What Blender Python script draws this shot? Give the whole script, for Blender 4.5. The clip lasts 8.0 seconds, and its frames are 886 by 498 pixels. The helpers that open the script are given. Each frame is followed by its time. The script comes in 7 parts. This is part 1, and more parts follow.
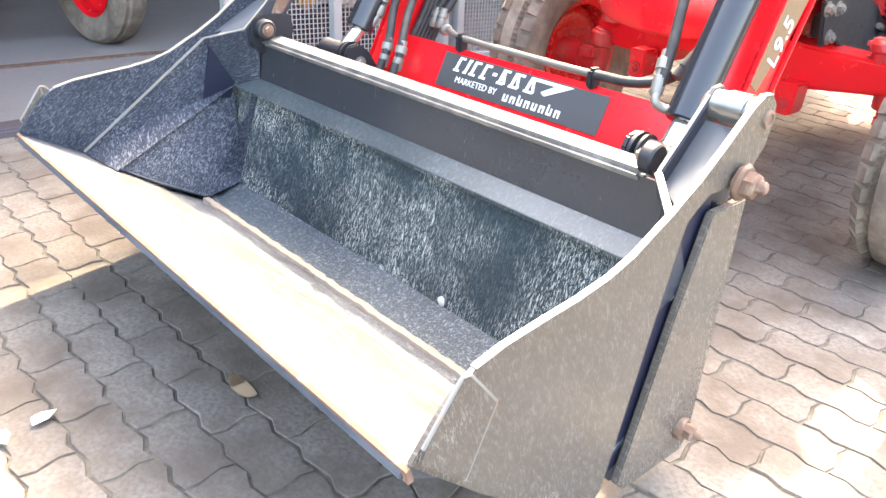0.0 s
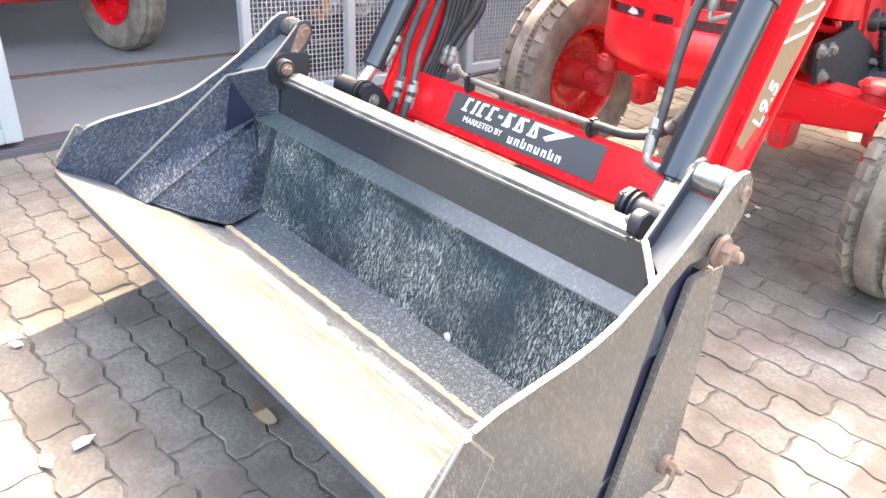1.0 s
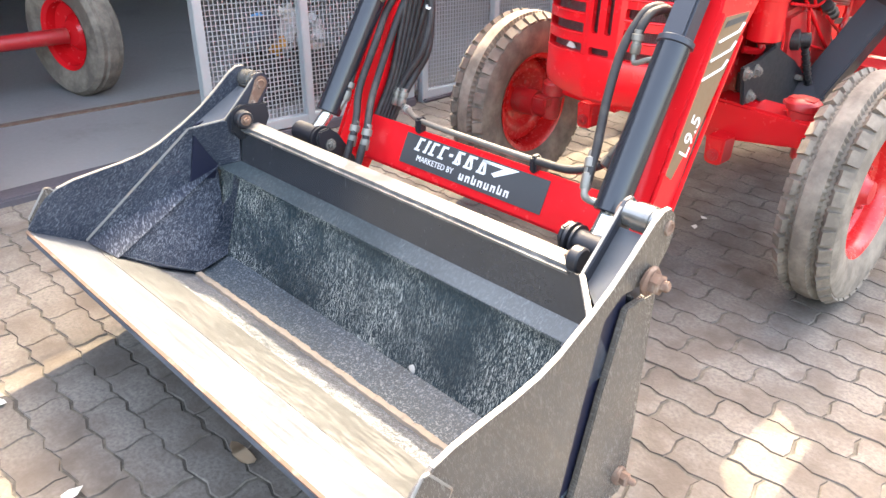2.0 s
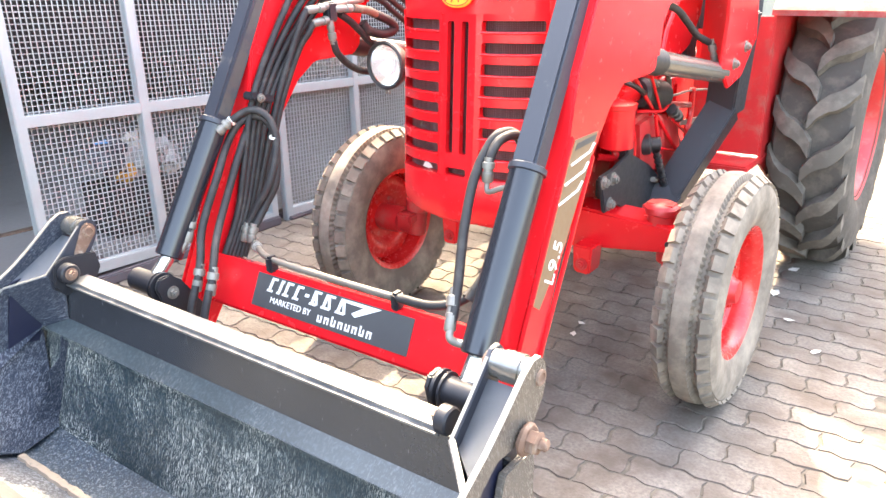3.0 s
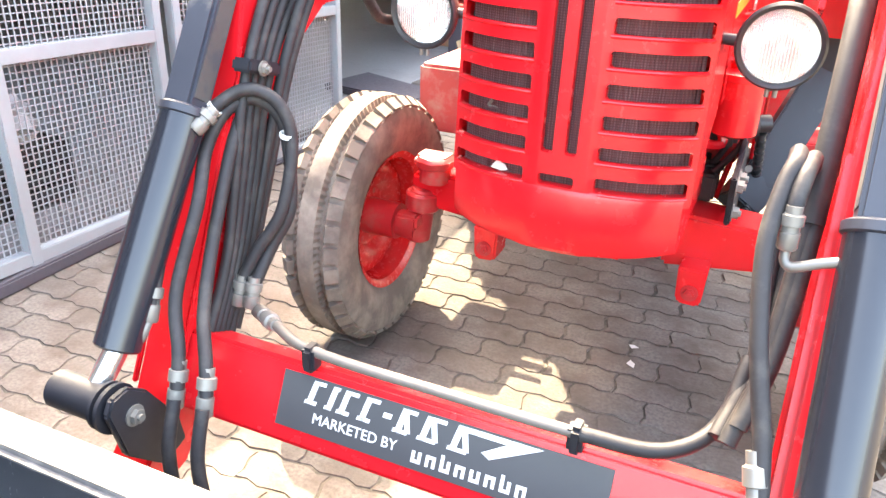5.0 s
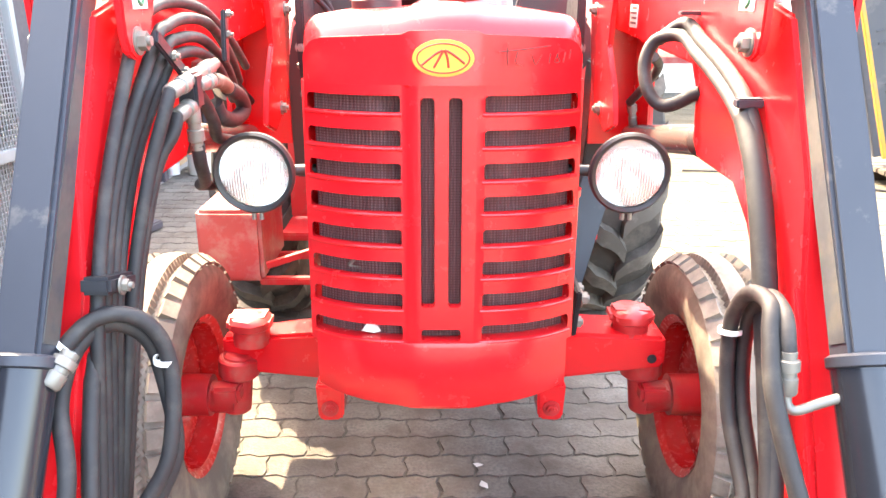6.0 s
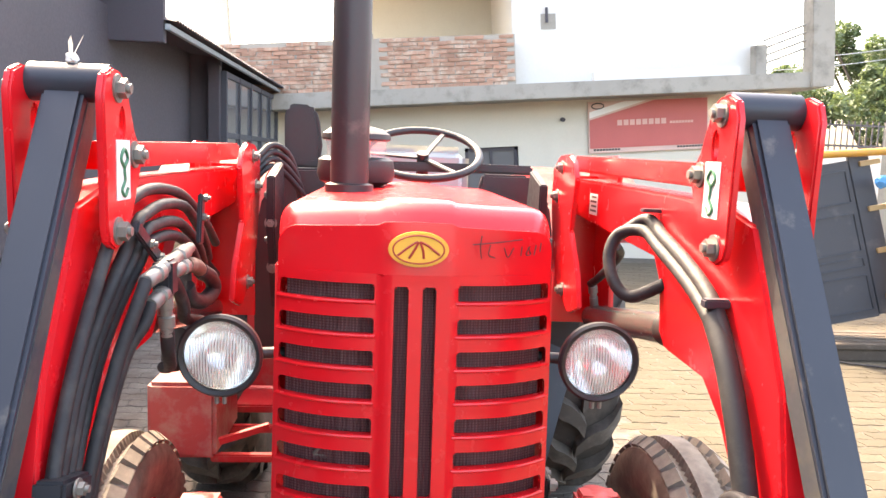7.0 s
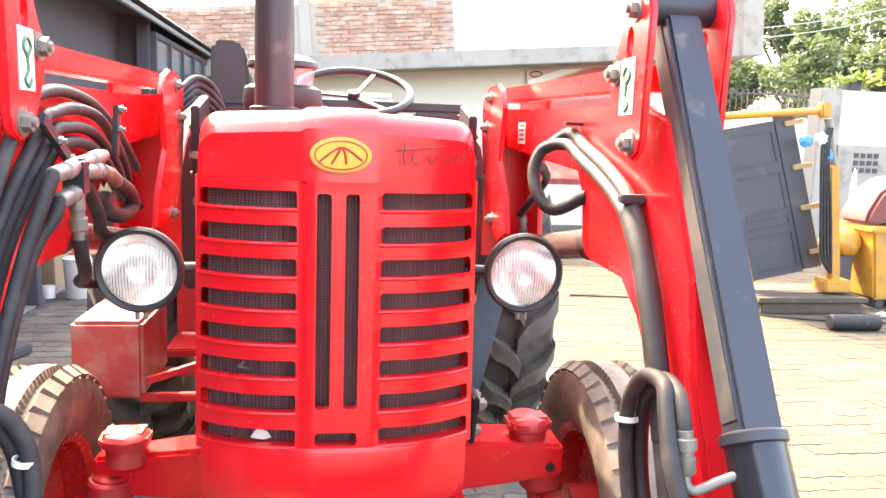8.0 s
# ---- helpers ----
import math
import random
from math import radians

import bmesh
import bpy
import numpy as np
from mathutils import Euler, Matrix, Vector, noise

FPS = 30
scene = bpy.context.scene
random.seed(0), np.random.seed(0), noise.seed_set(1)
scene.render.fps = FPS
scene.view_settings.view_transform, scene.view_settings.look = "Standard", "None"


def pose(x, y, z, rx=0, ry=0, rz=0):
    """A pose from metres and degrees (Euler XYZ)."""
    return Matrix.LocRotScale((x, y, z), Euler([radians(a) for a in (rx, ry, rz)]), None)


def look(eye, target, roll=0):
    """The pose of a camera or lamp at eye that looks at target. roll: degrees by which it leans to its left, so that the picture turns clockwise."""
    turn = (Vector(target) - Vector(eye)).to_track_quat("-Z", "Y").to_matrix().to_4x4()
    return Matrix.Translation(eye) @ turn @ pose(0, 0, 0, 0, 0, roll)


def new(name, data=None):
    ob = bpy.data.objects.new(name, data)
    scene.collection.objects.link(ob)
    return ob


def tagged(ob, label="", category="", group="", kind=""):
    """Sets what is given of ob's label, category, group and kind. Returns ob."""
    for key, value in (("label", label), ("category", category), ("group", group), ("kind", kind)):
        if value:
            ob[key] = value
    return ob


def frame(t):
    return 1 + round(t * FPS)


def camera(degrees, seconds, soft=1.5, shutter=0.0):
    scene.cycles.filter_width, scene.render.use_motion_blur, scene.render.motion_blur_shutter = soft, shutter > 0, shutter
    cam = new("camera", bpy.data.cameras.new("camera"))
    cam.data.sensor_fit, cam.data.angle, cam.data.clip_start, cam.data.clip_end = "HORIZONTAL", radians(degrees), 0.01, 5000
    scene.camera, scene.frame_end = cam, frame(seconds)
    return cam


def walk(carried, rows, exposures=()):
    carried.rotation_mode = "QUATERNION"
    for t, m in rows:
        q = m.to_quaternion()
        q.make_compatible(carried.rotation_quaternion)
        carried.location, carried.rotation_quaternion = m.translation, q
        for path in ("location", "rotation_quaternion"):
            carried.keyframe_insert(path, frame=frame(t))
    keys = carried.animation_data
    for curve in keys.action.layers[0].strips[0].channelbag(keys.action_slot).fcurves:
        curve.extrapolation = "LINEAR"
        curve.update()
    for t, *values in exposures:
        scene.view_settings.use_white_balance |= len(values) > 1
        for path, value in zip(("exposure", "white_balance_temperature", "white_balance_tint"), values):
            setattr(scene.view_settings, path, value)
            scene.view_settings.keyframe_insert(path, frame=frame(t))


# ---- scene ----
cam = camera(60.3, 8.0)
PATH = [
    (0, (1.388, -2.232, 1.12), (0.081, -1.014, 0.221), 2.6),
    (0.5, (1.374, -2.231, 1.19), (0.033, -1.015, 0.34), 2.7),
    (1, (1.432, -2.273, 1.315), (0.126, -1.087, 0.374), 2.9),
    (1.2, (1.475, -2.301, 1.38), (0.153, -1.152, 0.415), 1.4),
    (2.3, (1.52, -2.294, 1.457), (0.32, -0.944, 0.597), -0.6),
    (2.5, (1.499, -2.237, 1.474), (0.377, -0.795, 0.659), -0.7),
    (3, (1.432, -2.082, 1.489), (0.319, -0.573, 0.791), -1.2),
    (3.2, (1.381, -2.023, 1.477), (0.230, -0.533, 0.800), 0.1),
    (3.5, (1.224, -1.947, 1.428), (0.073, -0.474, 0.717), 0.3),
    (4, (0.883, -1.847, 1.444), (-0.153, -0.264, 0.798), 2.0),
    (4.2, (0.789, -1.811, 1.433), (-0.186, -0.177, 0.816), 2.7),
    (5.3, (0.304, -1.521, 1.421), (-0.258, 0.171, 0.515), 1.5),
    (5.5, (0.237, -1.47, 1.459), (-0.162, 0.306, 0.629), 1.6),
    (5.7, (0.136, -1.492, 1.477), (-0.053, 0.365, 0.783), 1.2),
    (6, (-0.014, -1.502, 1.512), (0.005, 0.394, 0.876), 0.2),
    (6.2, (-0.041, -1.512, 1.532), (0.023, 0.402, 0.983), 1.4),
    (6.5, (-0.074, -1.496, 1.57), (0.037, 0.471, 1.224), 1.8),
    (7, (-0.06, -1.483, 1.574), (0.086, 0.497, 1.334), 2.1),
    (7.5, (-0.015, -1.478, 1.524), (0.249, 0.484, 1.238), 2.1),
    (8, (-0.02, -1.507, 1.441), (0.275, 0.449, 1.146), 2.0),
]
EXPOSURES = [(0.0, 4.52, 8100, 9), (1.2, 4.47, 8100, 9), (2.5, 3.90, 8100, 9), (3.0, 4.44, 8100, 9), (3.5, 4.68, 8100, 9), (4.2, 4.67, 8100, 9), (5.5, 4.72, 8100, 9), (6.0, 4.74, 8100, 9), (6.5, 4.22, 8100, 9), (7.0, 3.54, 8100, 12), (7.5, 3.80, 8100, 12), (8.0, 4.12, 8100, 12)]
walk(cam, [(t, look(eye, target, roll)) for t, eye, target, roll in PATH], EXPOSURES)

# ---- daylight: a high sun behind the tractor, a little to its side ----
SUN = Vector((-0.456, 0.759, 1.0)).normalized()
world = bpy.data.worlds.new("sky")
scene.world = world
world.use_nodes = True
wn = world.node_tree.nodes
sky = wn.new("ShaderNodeTexSky")
sky.sky_type, sky.sun_disc = "NISHITA", False
sky.sun_elevation = math.asin(SUN.z)
sky.sun_rotation = math.atan2(SUN.x, SUN.y)
sky.air_density, sky.dust_density, sky.ozone_density = 1.0, 5.0, 1.0
world.node_tree.links.new(sky.outputs[0], wn["Background"].inputs[0])
wn["Background"].inputs[1].default_value = 0.15
lamp = bpy.data.lights.new("sun", "SUN")
lamp.energy, lamp.angle, lamp.color = 1.25, radians(0.55), (1.0, 0.915, 0.77)
sun = new("sun", lamp)
sun.matrix_world = look(SUN * 30, (0, 0, 0))

# ---- materials ----
def nodes_of(name):
    m = bpy.data.materials.new(name)
    m.use_nodes = True
    t = m.node_tree
    return m, t, t.nodes["Principled BSDF"]


def coords(t, scale=(1, 1, 1), space="Object", turn=0.0):
    c, mp = t.nodes.new("ShaderNodeTexCoord"), t.nodes.new("ShaderNodeMapping")
    mp.vector_type = "TEXTURE" if turn else "POINT"
    mp.inputs["Scale"].default_value = [1 / k for k in scale] if turn else scale
    mp.inputs["Rotation"].default_value = (radians(turn), 0, 0)
    if space == "World":
        c = t.nodes.new("ShaderNodeNewGeometry")
        space = "Position"
    t.links.new(c.outputs[space], mp.inputs[0])
    return mp.outputs[0]


def noise_of(t, vec, scale, detail=4.0, rough=0.55):
    n = t.nodes.new("ShaderNodeTexNoise")
    n.inputs["Scale"].default_value, n.inputs["Detail"].default_value, n.inputs["Roughness"].default_value = scale, detail, rough
    t.links.new(vec, n.inputs["Vector"])
    return n.outputs[0]


def ramp(t, fac, a, b, ca=(0, 0, 0, 1), cb=(1, 1, 1, 1)):
    r = t.nodes.new("ShaderNodeValToRGB")
    e = r.color_ramp.elements
    e[0].position, e[1].position, e[0].color, e[1].color = a, b, ca, cb
    t.links.new(fac, r.inputs[0])
    return r.outputs[0]


def mixed(t, fac, a, b, mode="MIX"):
    m = t.nodes.new("ShaderNodeMix")
    m.data_type, m.blend_type = "RGBA", mode
    for sock, v in ((m.inputs[0], fac), (m.inputs[6], a), (m.inputs[7], b)):
        if isinstance(v, (tuple, float, int)):
            sock.default_value = v
        else:
            t.links.new(v, sock)
    return m.outputs[2]


def bumped(t, p, height, strength, distance=0.002):
    b = t.nodes.new("ShaderNodeBump")
    b.inputs["Strength"].default_value, b.inputs["Distance"].default_value = strength, distance
    t.links.new(height, b.inputs["Height"])
    t.links.new(b.outputs[0], p.inputs["Normal"])


def rgb(c, k=1.0):
    return (min(1, c[0] * k), min(1, c[1] * k), min(1, c[2] * k), 1)


def surface(name, col, rough=0.5, metal=0.0, coat=0.0, dirt=None, dirt_at=(0.55, 0.75), large=3.0, fine=60.0, swing=0.18, bump=0.15, each=0.0, spec=0.5, grain=0.25, space="Object"):
    """A weathered coat: large and fine swings of tone, patches of dirt, fine relief; each: how much single pieces differ."""
    m, t, p = nodes_of(name)
    vec = coords(t, space=space)
    big, small = noise_of(t, vec, large), noise_of(t, vec, fine, 6.0)
    c = mixed(t, big, rgb(col, 1 - swing), rgb(col, 1 + swing))
    c = mixed(t, ramp(t, small, 0.3, 0.6) if grain > 0.3 else mixed(t, 0.5, small, (0.5, 0.5, 0.5, 1)), mixed(t, grain, c, (0, 0, 0, 1)), c)
    if each:
        o = t.nodes.new("ShaderNodeObjectInfo")
        g = t.nodes.new("ShaderNodeNewGeometry")
        add = t.nodes.new("ShaderNodeMath")
        add.operation = "ADD"
        fr = t.nodes.new("ShaderNodeMath")
        fr.operation = "FRACT"
        t.links.new(o.outputs["Random"], add.inputs[0])
        t.links.new(g.outputs["Random Per Island"], add.inputs[1])
        t.links.new(add.outputs[0], fr.inputs[0])
        c = mixed(t, fr.outputs[0], mixed(t, each, c, (0, 0, 0, 1)), c)
    if dirt:
        c = mixed(t, ramp(t, noise_of(t, vec, large * 2.3, 8.0, 0.65), *dirt_at), c, (*dirt, 1))
    t.links.new(c, p.inputs["Base Color"])
    t.links.new(ramp(t, small, 0.2, 0.8, rgb((rough,) * 3, 0.8), rgb((rough,) * 3, 1.2)), p.inputs["Roughness"])
    p.inputs["Metallic"].default_value, p.inputs["Coat Weight"].default_value = metal, coat
    p.inputs["Coat Roughness"].default_value = 0.12
    p.inputs["Specular IOR Level"].default_value = spec
    if bump:
        bumped(t, p, small, bump)
    return m


def scuffed(name, col, scratch, stretch, amount=(0.56, 0.66), rough=0.36, turn=0.0, patches=(0.32, 0.62), spec=0.45, speck=1.9):
    """Dark paint that loads have scratched through: thin wavering strands along one way, in patches."""
    m, t, p = nodes_of(name)
    vec, fine = coords(t), coords(t, stretch, turn=turn)
    strands = []
    for scale, seed in ((1.0, 0.0), (1.9, 7.0)):
        n = t.nodes.new("ShaderNodeTexNoise")
        n.noise_dimensions = "4D"
        n.inputs["W"].default_value = seed
        n.inputs["Scale"].default_value, n.inputs["Detail"].default_value, n.inputs["Distortion"].default_value = scale, 1.0, 0.9
        t.links.new(fine, n.inputs["Vector"])
        strands.append(ramp(t, n.outputs[0], *amount))
    strokes = mixed(t, 1.0, strands[0], strands[1], "LIGHTEN")
    patch = ramp(t, noise_of(t, vec, 3.2, 5.0), *patches, (0.12, 0.12, 0.12, 1), (1, 1, 1, 1))
    mask = mixed(t, 1.0, strokes, patch, "MULTIPLY")
    grain = noise_of(t, vec, 90.0, 4.0)
    base = mixed(t, noise_of(t, vec, 5.0), rgb(col, 0.65), rgb(col, 1.4))
    base = mixed(t, ramp(t, grain, 0.5, 0.75), base, rgb(col, speck))
    t.links.new(mixed(t, mask, base, (*scratch, 1)), p.inputs["Base Color"])
    t.links.new(ramp(t, mask, 0.0, 1.0, rgb((rough,) * 3), rgb((0.7,) * 3)), p.inputs["Roughness"])
    p.inputs["Specular IOR Level"].default_value = spec
    bumped(t, p, grain, 0.10)
    return m


def thin_leaf(name, col):
    """Leaves that let some light through."""
    m = surface(name, col, 0.6, large=1.0, swing=0.35, bump=0.0, each=0.45)
    t = m.node_tree
    p, out = t.nodes["Principled BSDF"], t.nodes["Material Output"]
    thr, mix = t.nodes.new("ShaderNodeBsdfTranslucent"), t.nodes.new("ShaderNodeMixShader")
    thr.inputs[0].default_value = rgb((col[0] * 1.6, col[1] * 1.5, col[2]))
    mix.inputs[0].default_value = 0.2
    t.links.new(p.outputs[0], mix.inputs[1])
    t.links.new(thr.outputs[0], mix.inputs[2])
    t.links.new(mix.outputs[0], out.inputs[0])
    return m


RED = surface("red_paint", (0.61, 0.010, 0.016), 0.25, coat=0.15, swing=0.10, bump=0.0, fine=24, spec=0.38, grain=0.05)
RIM_RED = surface("rim_enamel", (0.56, 0.018, 0.02), 0.26, dirt=(0.50, 0.07, 0.055), dirt_at=(0.5, 0.85), large=4.0, swing=0.12, bump=0.04)
RED_DUSTY_DULL = surface("red_paint_dusty_dull", (0.46, 0.018, 0.022), 0.42, dirt=(0.27, 0.13, 0.10), dirt_at=(0.52, 0.85), large=5.0, swing=0.2, bump=0.1)
RED_FADED = surface("red_paint_faded", (0.40, 0.055, 0.05), 0.6, dirt=(0.34, 0.21, 0.17), dirt_at=(0.46, 0.74), large=5.0, swing=0.25)
SLATE = surface("slate_paint", (0.027, 0.031, 0.043), 0.42, spec=0.4, dirt=(0.14, 0.125, 0.11), dirt_at=(0.60, 0.74), swing=0.25, bump=0.06)
BLACK = surface("black_paint", (0.015, 0.016, 0.021), 0.45, spec=0.35, dirt=(0.07, 0.065, 0.06), dirt_at=(0.6, 0.85), bump=0.06)
HOSE = surface("hose_rubber", (0.020, 0.019, 0.021), 0.6, spec=0.32, dirt=(0.06, 0.055, 0.05), dirt_at=(0.5, 0.85), large=8.0, bump=0.1)
TYRE = surface("tyre_rubber", (0.135, 0.113, 0.094), 0.88, dirt=(0.29, 0.245, 0.20), dirt_at=(0.42, 0.80), large=4.0, bump=0.2, spec=0.3)
TYRE_LUG = surface("tyre_lug_rubber", (0.092, 0.080, 0.069), 0.86, dirt=(0.19, 0.165, 0.14), dirt_at=(0.45, 0.82), large=4.0, bump=0.2, spec=0.3)
TYRE_DARK = surface("tyre_rubber_dark", (0.060, 0.052, 0.046), 0.85, dirt=(0.14, 0.115, 0.095), dirt_at=(0.5, 0.85), large=4.0, bump=0.2, spec=0.3)
STEEL = surface("zinc_steel", (0.19, 0.18, 0.162), 0.42, metal=0.35, swing=0.15, bump=0.05, fine=90)
PIPE = surface("dusty_pipe", (0.135, 0.118, 0.102), 0.5, metal=0.2, dirt=(0.08, 0.066, 0.055), large=6.0)
WORN = scuffed("worn_steel", (0.021, 0.027, 0.037), (0.055, 0.064, 0.080), (5, 90, 90), (0.45, 0.66), rough=0.5, patches=(0.3, 0.6))
RUBBED = scuffed("rubbed_lip_steel", (0.014, 0.016, 0.019), (0.050, 0.054, 0.058), (9, 110, 110), (0.5, 0.66), rough=0.5, patches=(0.3, 0.6))
LIP_SCUFF = scuffed("pitted_lip_plate", (0.009, 0.013, 0.019), (0.15, 0.16, 0.175), (120, 110, 110), (0.53, 0.62), rough=0.45, patches=(0.2, 0.5))
RUST = surface("rusty_steel", (0.14, 0.08, 0.056), 0.85, dirt=(0.22, 0.17, 0.135), dirt_at=(0.5, 0.75), large=14.0, bump=0.6)
EDGE = surface("bare_edge_steel", (0.24, 0.235, 0.225), 0.45, metal=0.3, dirt=(0.33, 0.22, 0.14), dirt_at=(0.55, 0.8), large=9.0)
BACK_SCUFF = scuffed("scuffed_back_plate", (0.009, 0.018, 0.023), (0.44, 0.44, 0.40), (520, 8, 52), (0.605, 0.634), patches=(0.38, 0.56), spec=0.25)
UPPER_SCUFF = scuffed("smooth_upper_plate", (0.019, 0.021, 0.025), (0.08, 0.08, 0.08), (150, 5, 20), (0.72, 0.78), rough=0.24, patches=(0.6, 0.8), spec=0.7, speck=1.25)
# base lightened to blue-grey for the sky sheen, with scratches on top
LEDGE_SKY_SCUFF = scuffed("scuffed_ledge_sky_sheen", (0.027, 0.036, 0.041), (0.16, 0.17, 0.17), (260, 80, 80), (0.60, 0.68), rough=0.29, patches=(0.4, 0.66), spec=0.55)
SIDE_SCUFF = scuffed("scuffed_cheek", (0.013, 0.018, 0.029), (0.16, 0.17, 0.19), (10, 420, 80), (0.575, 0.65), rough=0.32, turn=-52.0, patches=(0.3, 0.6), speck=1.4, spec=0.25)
# scratches over a brown base that holds the paving's reflection in slate paint
OUT_SCUFF_REFLECT = scuffed("scuffed_cheek_ground_reflection", (0.070, 0.062, 0.055), (0.27, 0.262, 0.25), (28, 300, 60), (0.60, 0.66), rough=0.26, turn=14.0, patches=(0.56, 0.68), spec=0.55, speck=1.15)
FLOOR_SCUFF = scuffed("scuffed_floor_plate", (0.020, 0.030, 0.040), (0.15, 0.165, 0.175), (130, 120, 120), (0.58, 0.66), rough=0.32, patches=(0.25, 0.6), spec=0.3)
# slate web painted pale blue in place of the sky it mirrors
WEB = surface("slate_sky_reflection", (0.15, 0.165, 0.19), 0.35, dirt=(0.08, 0.085, 0.095), dirt_at=(0.5, 0.8))
CYLINDER = surface("cylinder_grey", (0.24, 0.235, 0.225), 0.24, metal=0.75, dirt=(0.16, 0.14, 0.12), large=5.0)
GLOSS = surface("glossy_black", (0.016, 0.018, 0.024), 0.2, spec=0.5, dirt=(0.05, 0.047, 0.044), dirt_at=(0.66, 0.9), bump=0.02)
BAG = surface("dull_bag", (0.40, 0.375, 0.335), 0.6, swing=0.25)
# slate deepened to navy: shade of the cheek gap put into the colour
GAP_SHADE = surface("navy_gap_shade", (0.007, 0.009, 0.026), 0.4, swing=0.3, bump=0.06)
WORN_RAIL = surface("rubbed_rail", (0.115, 0.115, 0.117), 0.33, metal=0.25, dirt=(0.22, 0.21, 0.20), dirt_at=(0.46, 0.7), large=7.0, fine=80, swing=0.25, bump=0.08)
WORN_SLATE = surface("worn_slate_paint", (0.052, 0.050, 0.048), 0.6, dirt=(0.028, 0.031, 0.038), dirt_at=(0.46, 0.56), large=6.0, fine=50, swing=0.3, bump=0.2)
WELD = surface("weld_bead", (0.215, 0.175, 0.135), 0.8, dirt=(0.09, 0.075, 0.06), large=24.0, bump=0.8)
PAVER = surface("paver_concrete", (0.176, 0.155, 0.136), 0.92, dirt=(0.083, 0.067, 0.056), dirt_at=(0.40, 0.64), large=1.9, fine=85, swing=0.28, bump=0.9, each=0.22, spec=0.25, grain=0.42, space="World")
# dusty older field; darkened against strong sun, warm sunlight tint in the colour
PAVER_OLD_SUN = surface("old_paver_sun_tint", (0.099, 0.084, 0.060), 0.95, dirt=(0.070, 0.058, 0.040), dirt_at=(0.42, 0.66), large=1.7, fine=70, swing=0.3, bump=1.0, each=0.2, spec=0.2, grain=0.4, space="World")
JOINT = surface("joint_dirt", (0.050, 0.043, 0.036), 0.95, dirt=(0.10, 0.086, 0.068), dirt_at=(0.42, 0.6), large=6.0, bump=0.5)
CONCRETE = surface("concrete", (0.36, 0.35, 0.33), 0.9, dirt=(0.2, 0.19, 0.18), dirt_at=(0.5, 0.8), large=0.9, fine=40, bump=0.3)
SLAB = surface("weathered_slab", (0.33, 0.305, 0.265), 0.9, dirt=(0.15, 0.138, 0.118), dirt_at=(0.5, 0.74), large=1.3, fine=30, bump=0.3)
YARD_FLOOR = surface("shed_floor", (0.24, 0.235, 0.235), 0.6, dirt=(0.15, 0.145, 0.145), large=0.7, fine=40, bump=0.2)
CREAM = surface("cream_wall", (0.62, 0.58, 0.49), 0.9, dirt=(0.5, 0.46, 0.39), dirt_at=(0.5, 0.8), large=0.6, fine=30, swing=0.06)
WHITE = surface("white_wall", (0.66, 0.64, 0.595), 0.9, dirt=(0.6, 0.58, 0.54), dirt_at=(0.6, 0.9), large=0.6, fine=30, swing=0.05)
BRICK = surface("brick", (0.47, 0.26, 0.18), 0.9, dirt=(0.46, 0.36, 0.28), dirt_at=(0.48, 0.68), large=3.0, fine=40, space="World", each=0.32, bump=0.4)
MORTAR = surface("mortar", (0.38, 0.34, 0.29), 0.95, large=2.0, fine=40)
WIRE = surface("mesh_wire", (0.36, 0.375, 0.385), 0.5, metal=0.2)
GALV = surface("galvanised_frame", (0.33, 0.365, 0.38), 0.5, metal=0.3, large=4.0, swing=0.15)
DARK = surface("dark_sheet", (0.062, 0.056, 0.068), 0.7, large=1.0, swing=0.25)
YELLOW = surface("yellow_paint", (0.48, 0.23, 0.025), 0.55, dirt=(0.22, 0.13, 0.07), dirt_at=(0.48, 0.75), large=5.0)
PANEL = surface("grey_blue_sheet", (0.045, 0.050, 0.064), 0.55, dirt=(0.13, 0.12, 0.12), dirt_at=(0.55, 0.85), large=1.5)
TIMBER = surface("old_timber", (0.075, 0.055, 0.04), 0.85, large=3.0, dirt=(0.13, 0.105, 0.08))
LEAF = thin_leaf("leaves", (0.118, 0.170, 0.085))
BARK = surface("bark", (0.12, 0.09, 0.07), 0.9, large=5.0)
DECAL = surface("decal_charcoal", (0.045, 0.045, 0.048), 0.5, swing=0.1, bump=0.0)
INK = surface("white_print", (0.75, 0.75, 0.73), 0.5, swing=0.04, bump=0.0)
FADED_PRINT = surface("faded_print", (0.66, 0.36, 0.31), 0.5, swing=0.1, bump=0.0)
GOLD = surface("amber_badge", (0.80, 0.42, 0.05), 0.35, swing=0.06, bump=0.0)
GREEN = surface("green_print", (0.03, 0.16, 0.08), 0.5, swing=0.05, bump=0.0)
OCHRE = surface("olive_decal", (0.17, 0.108, 0.062), 0.5, swing=0.2, bump=0.0)
PLASTIC = surface("black_plastic", (0.02, 0.02, 0.022), 0.5, swing=0.15, bump=0.08)
CLEAR_WRAP = surface("plastic_wrap", (0.33, 0.34, 0.34), 0.25, swing=0.2, fine=20, bump=0.5)
PAPER = surface("paper_scrap", (0.72, 0.70, 0.66), 0.8, swing=0.05)
BLUE = surface("blue_cloth", (0.06, 0.25, 0.5), 0.8)


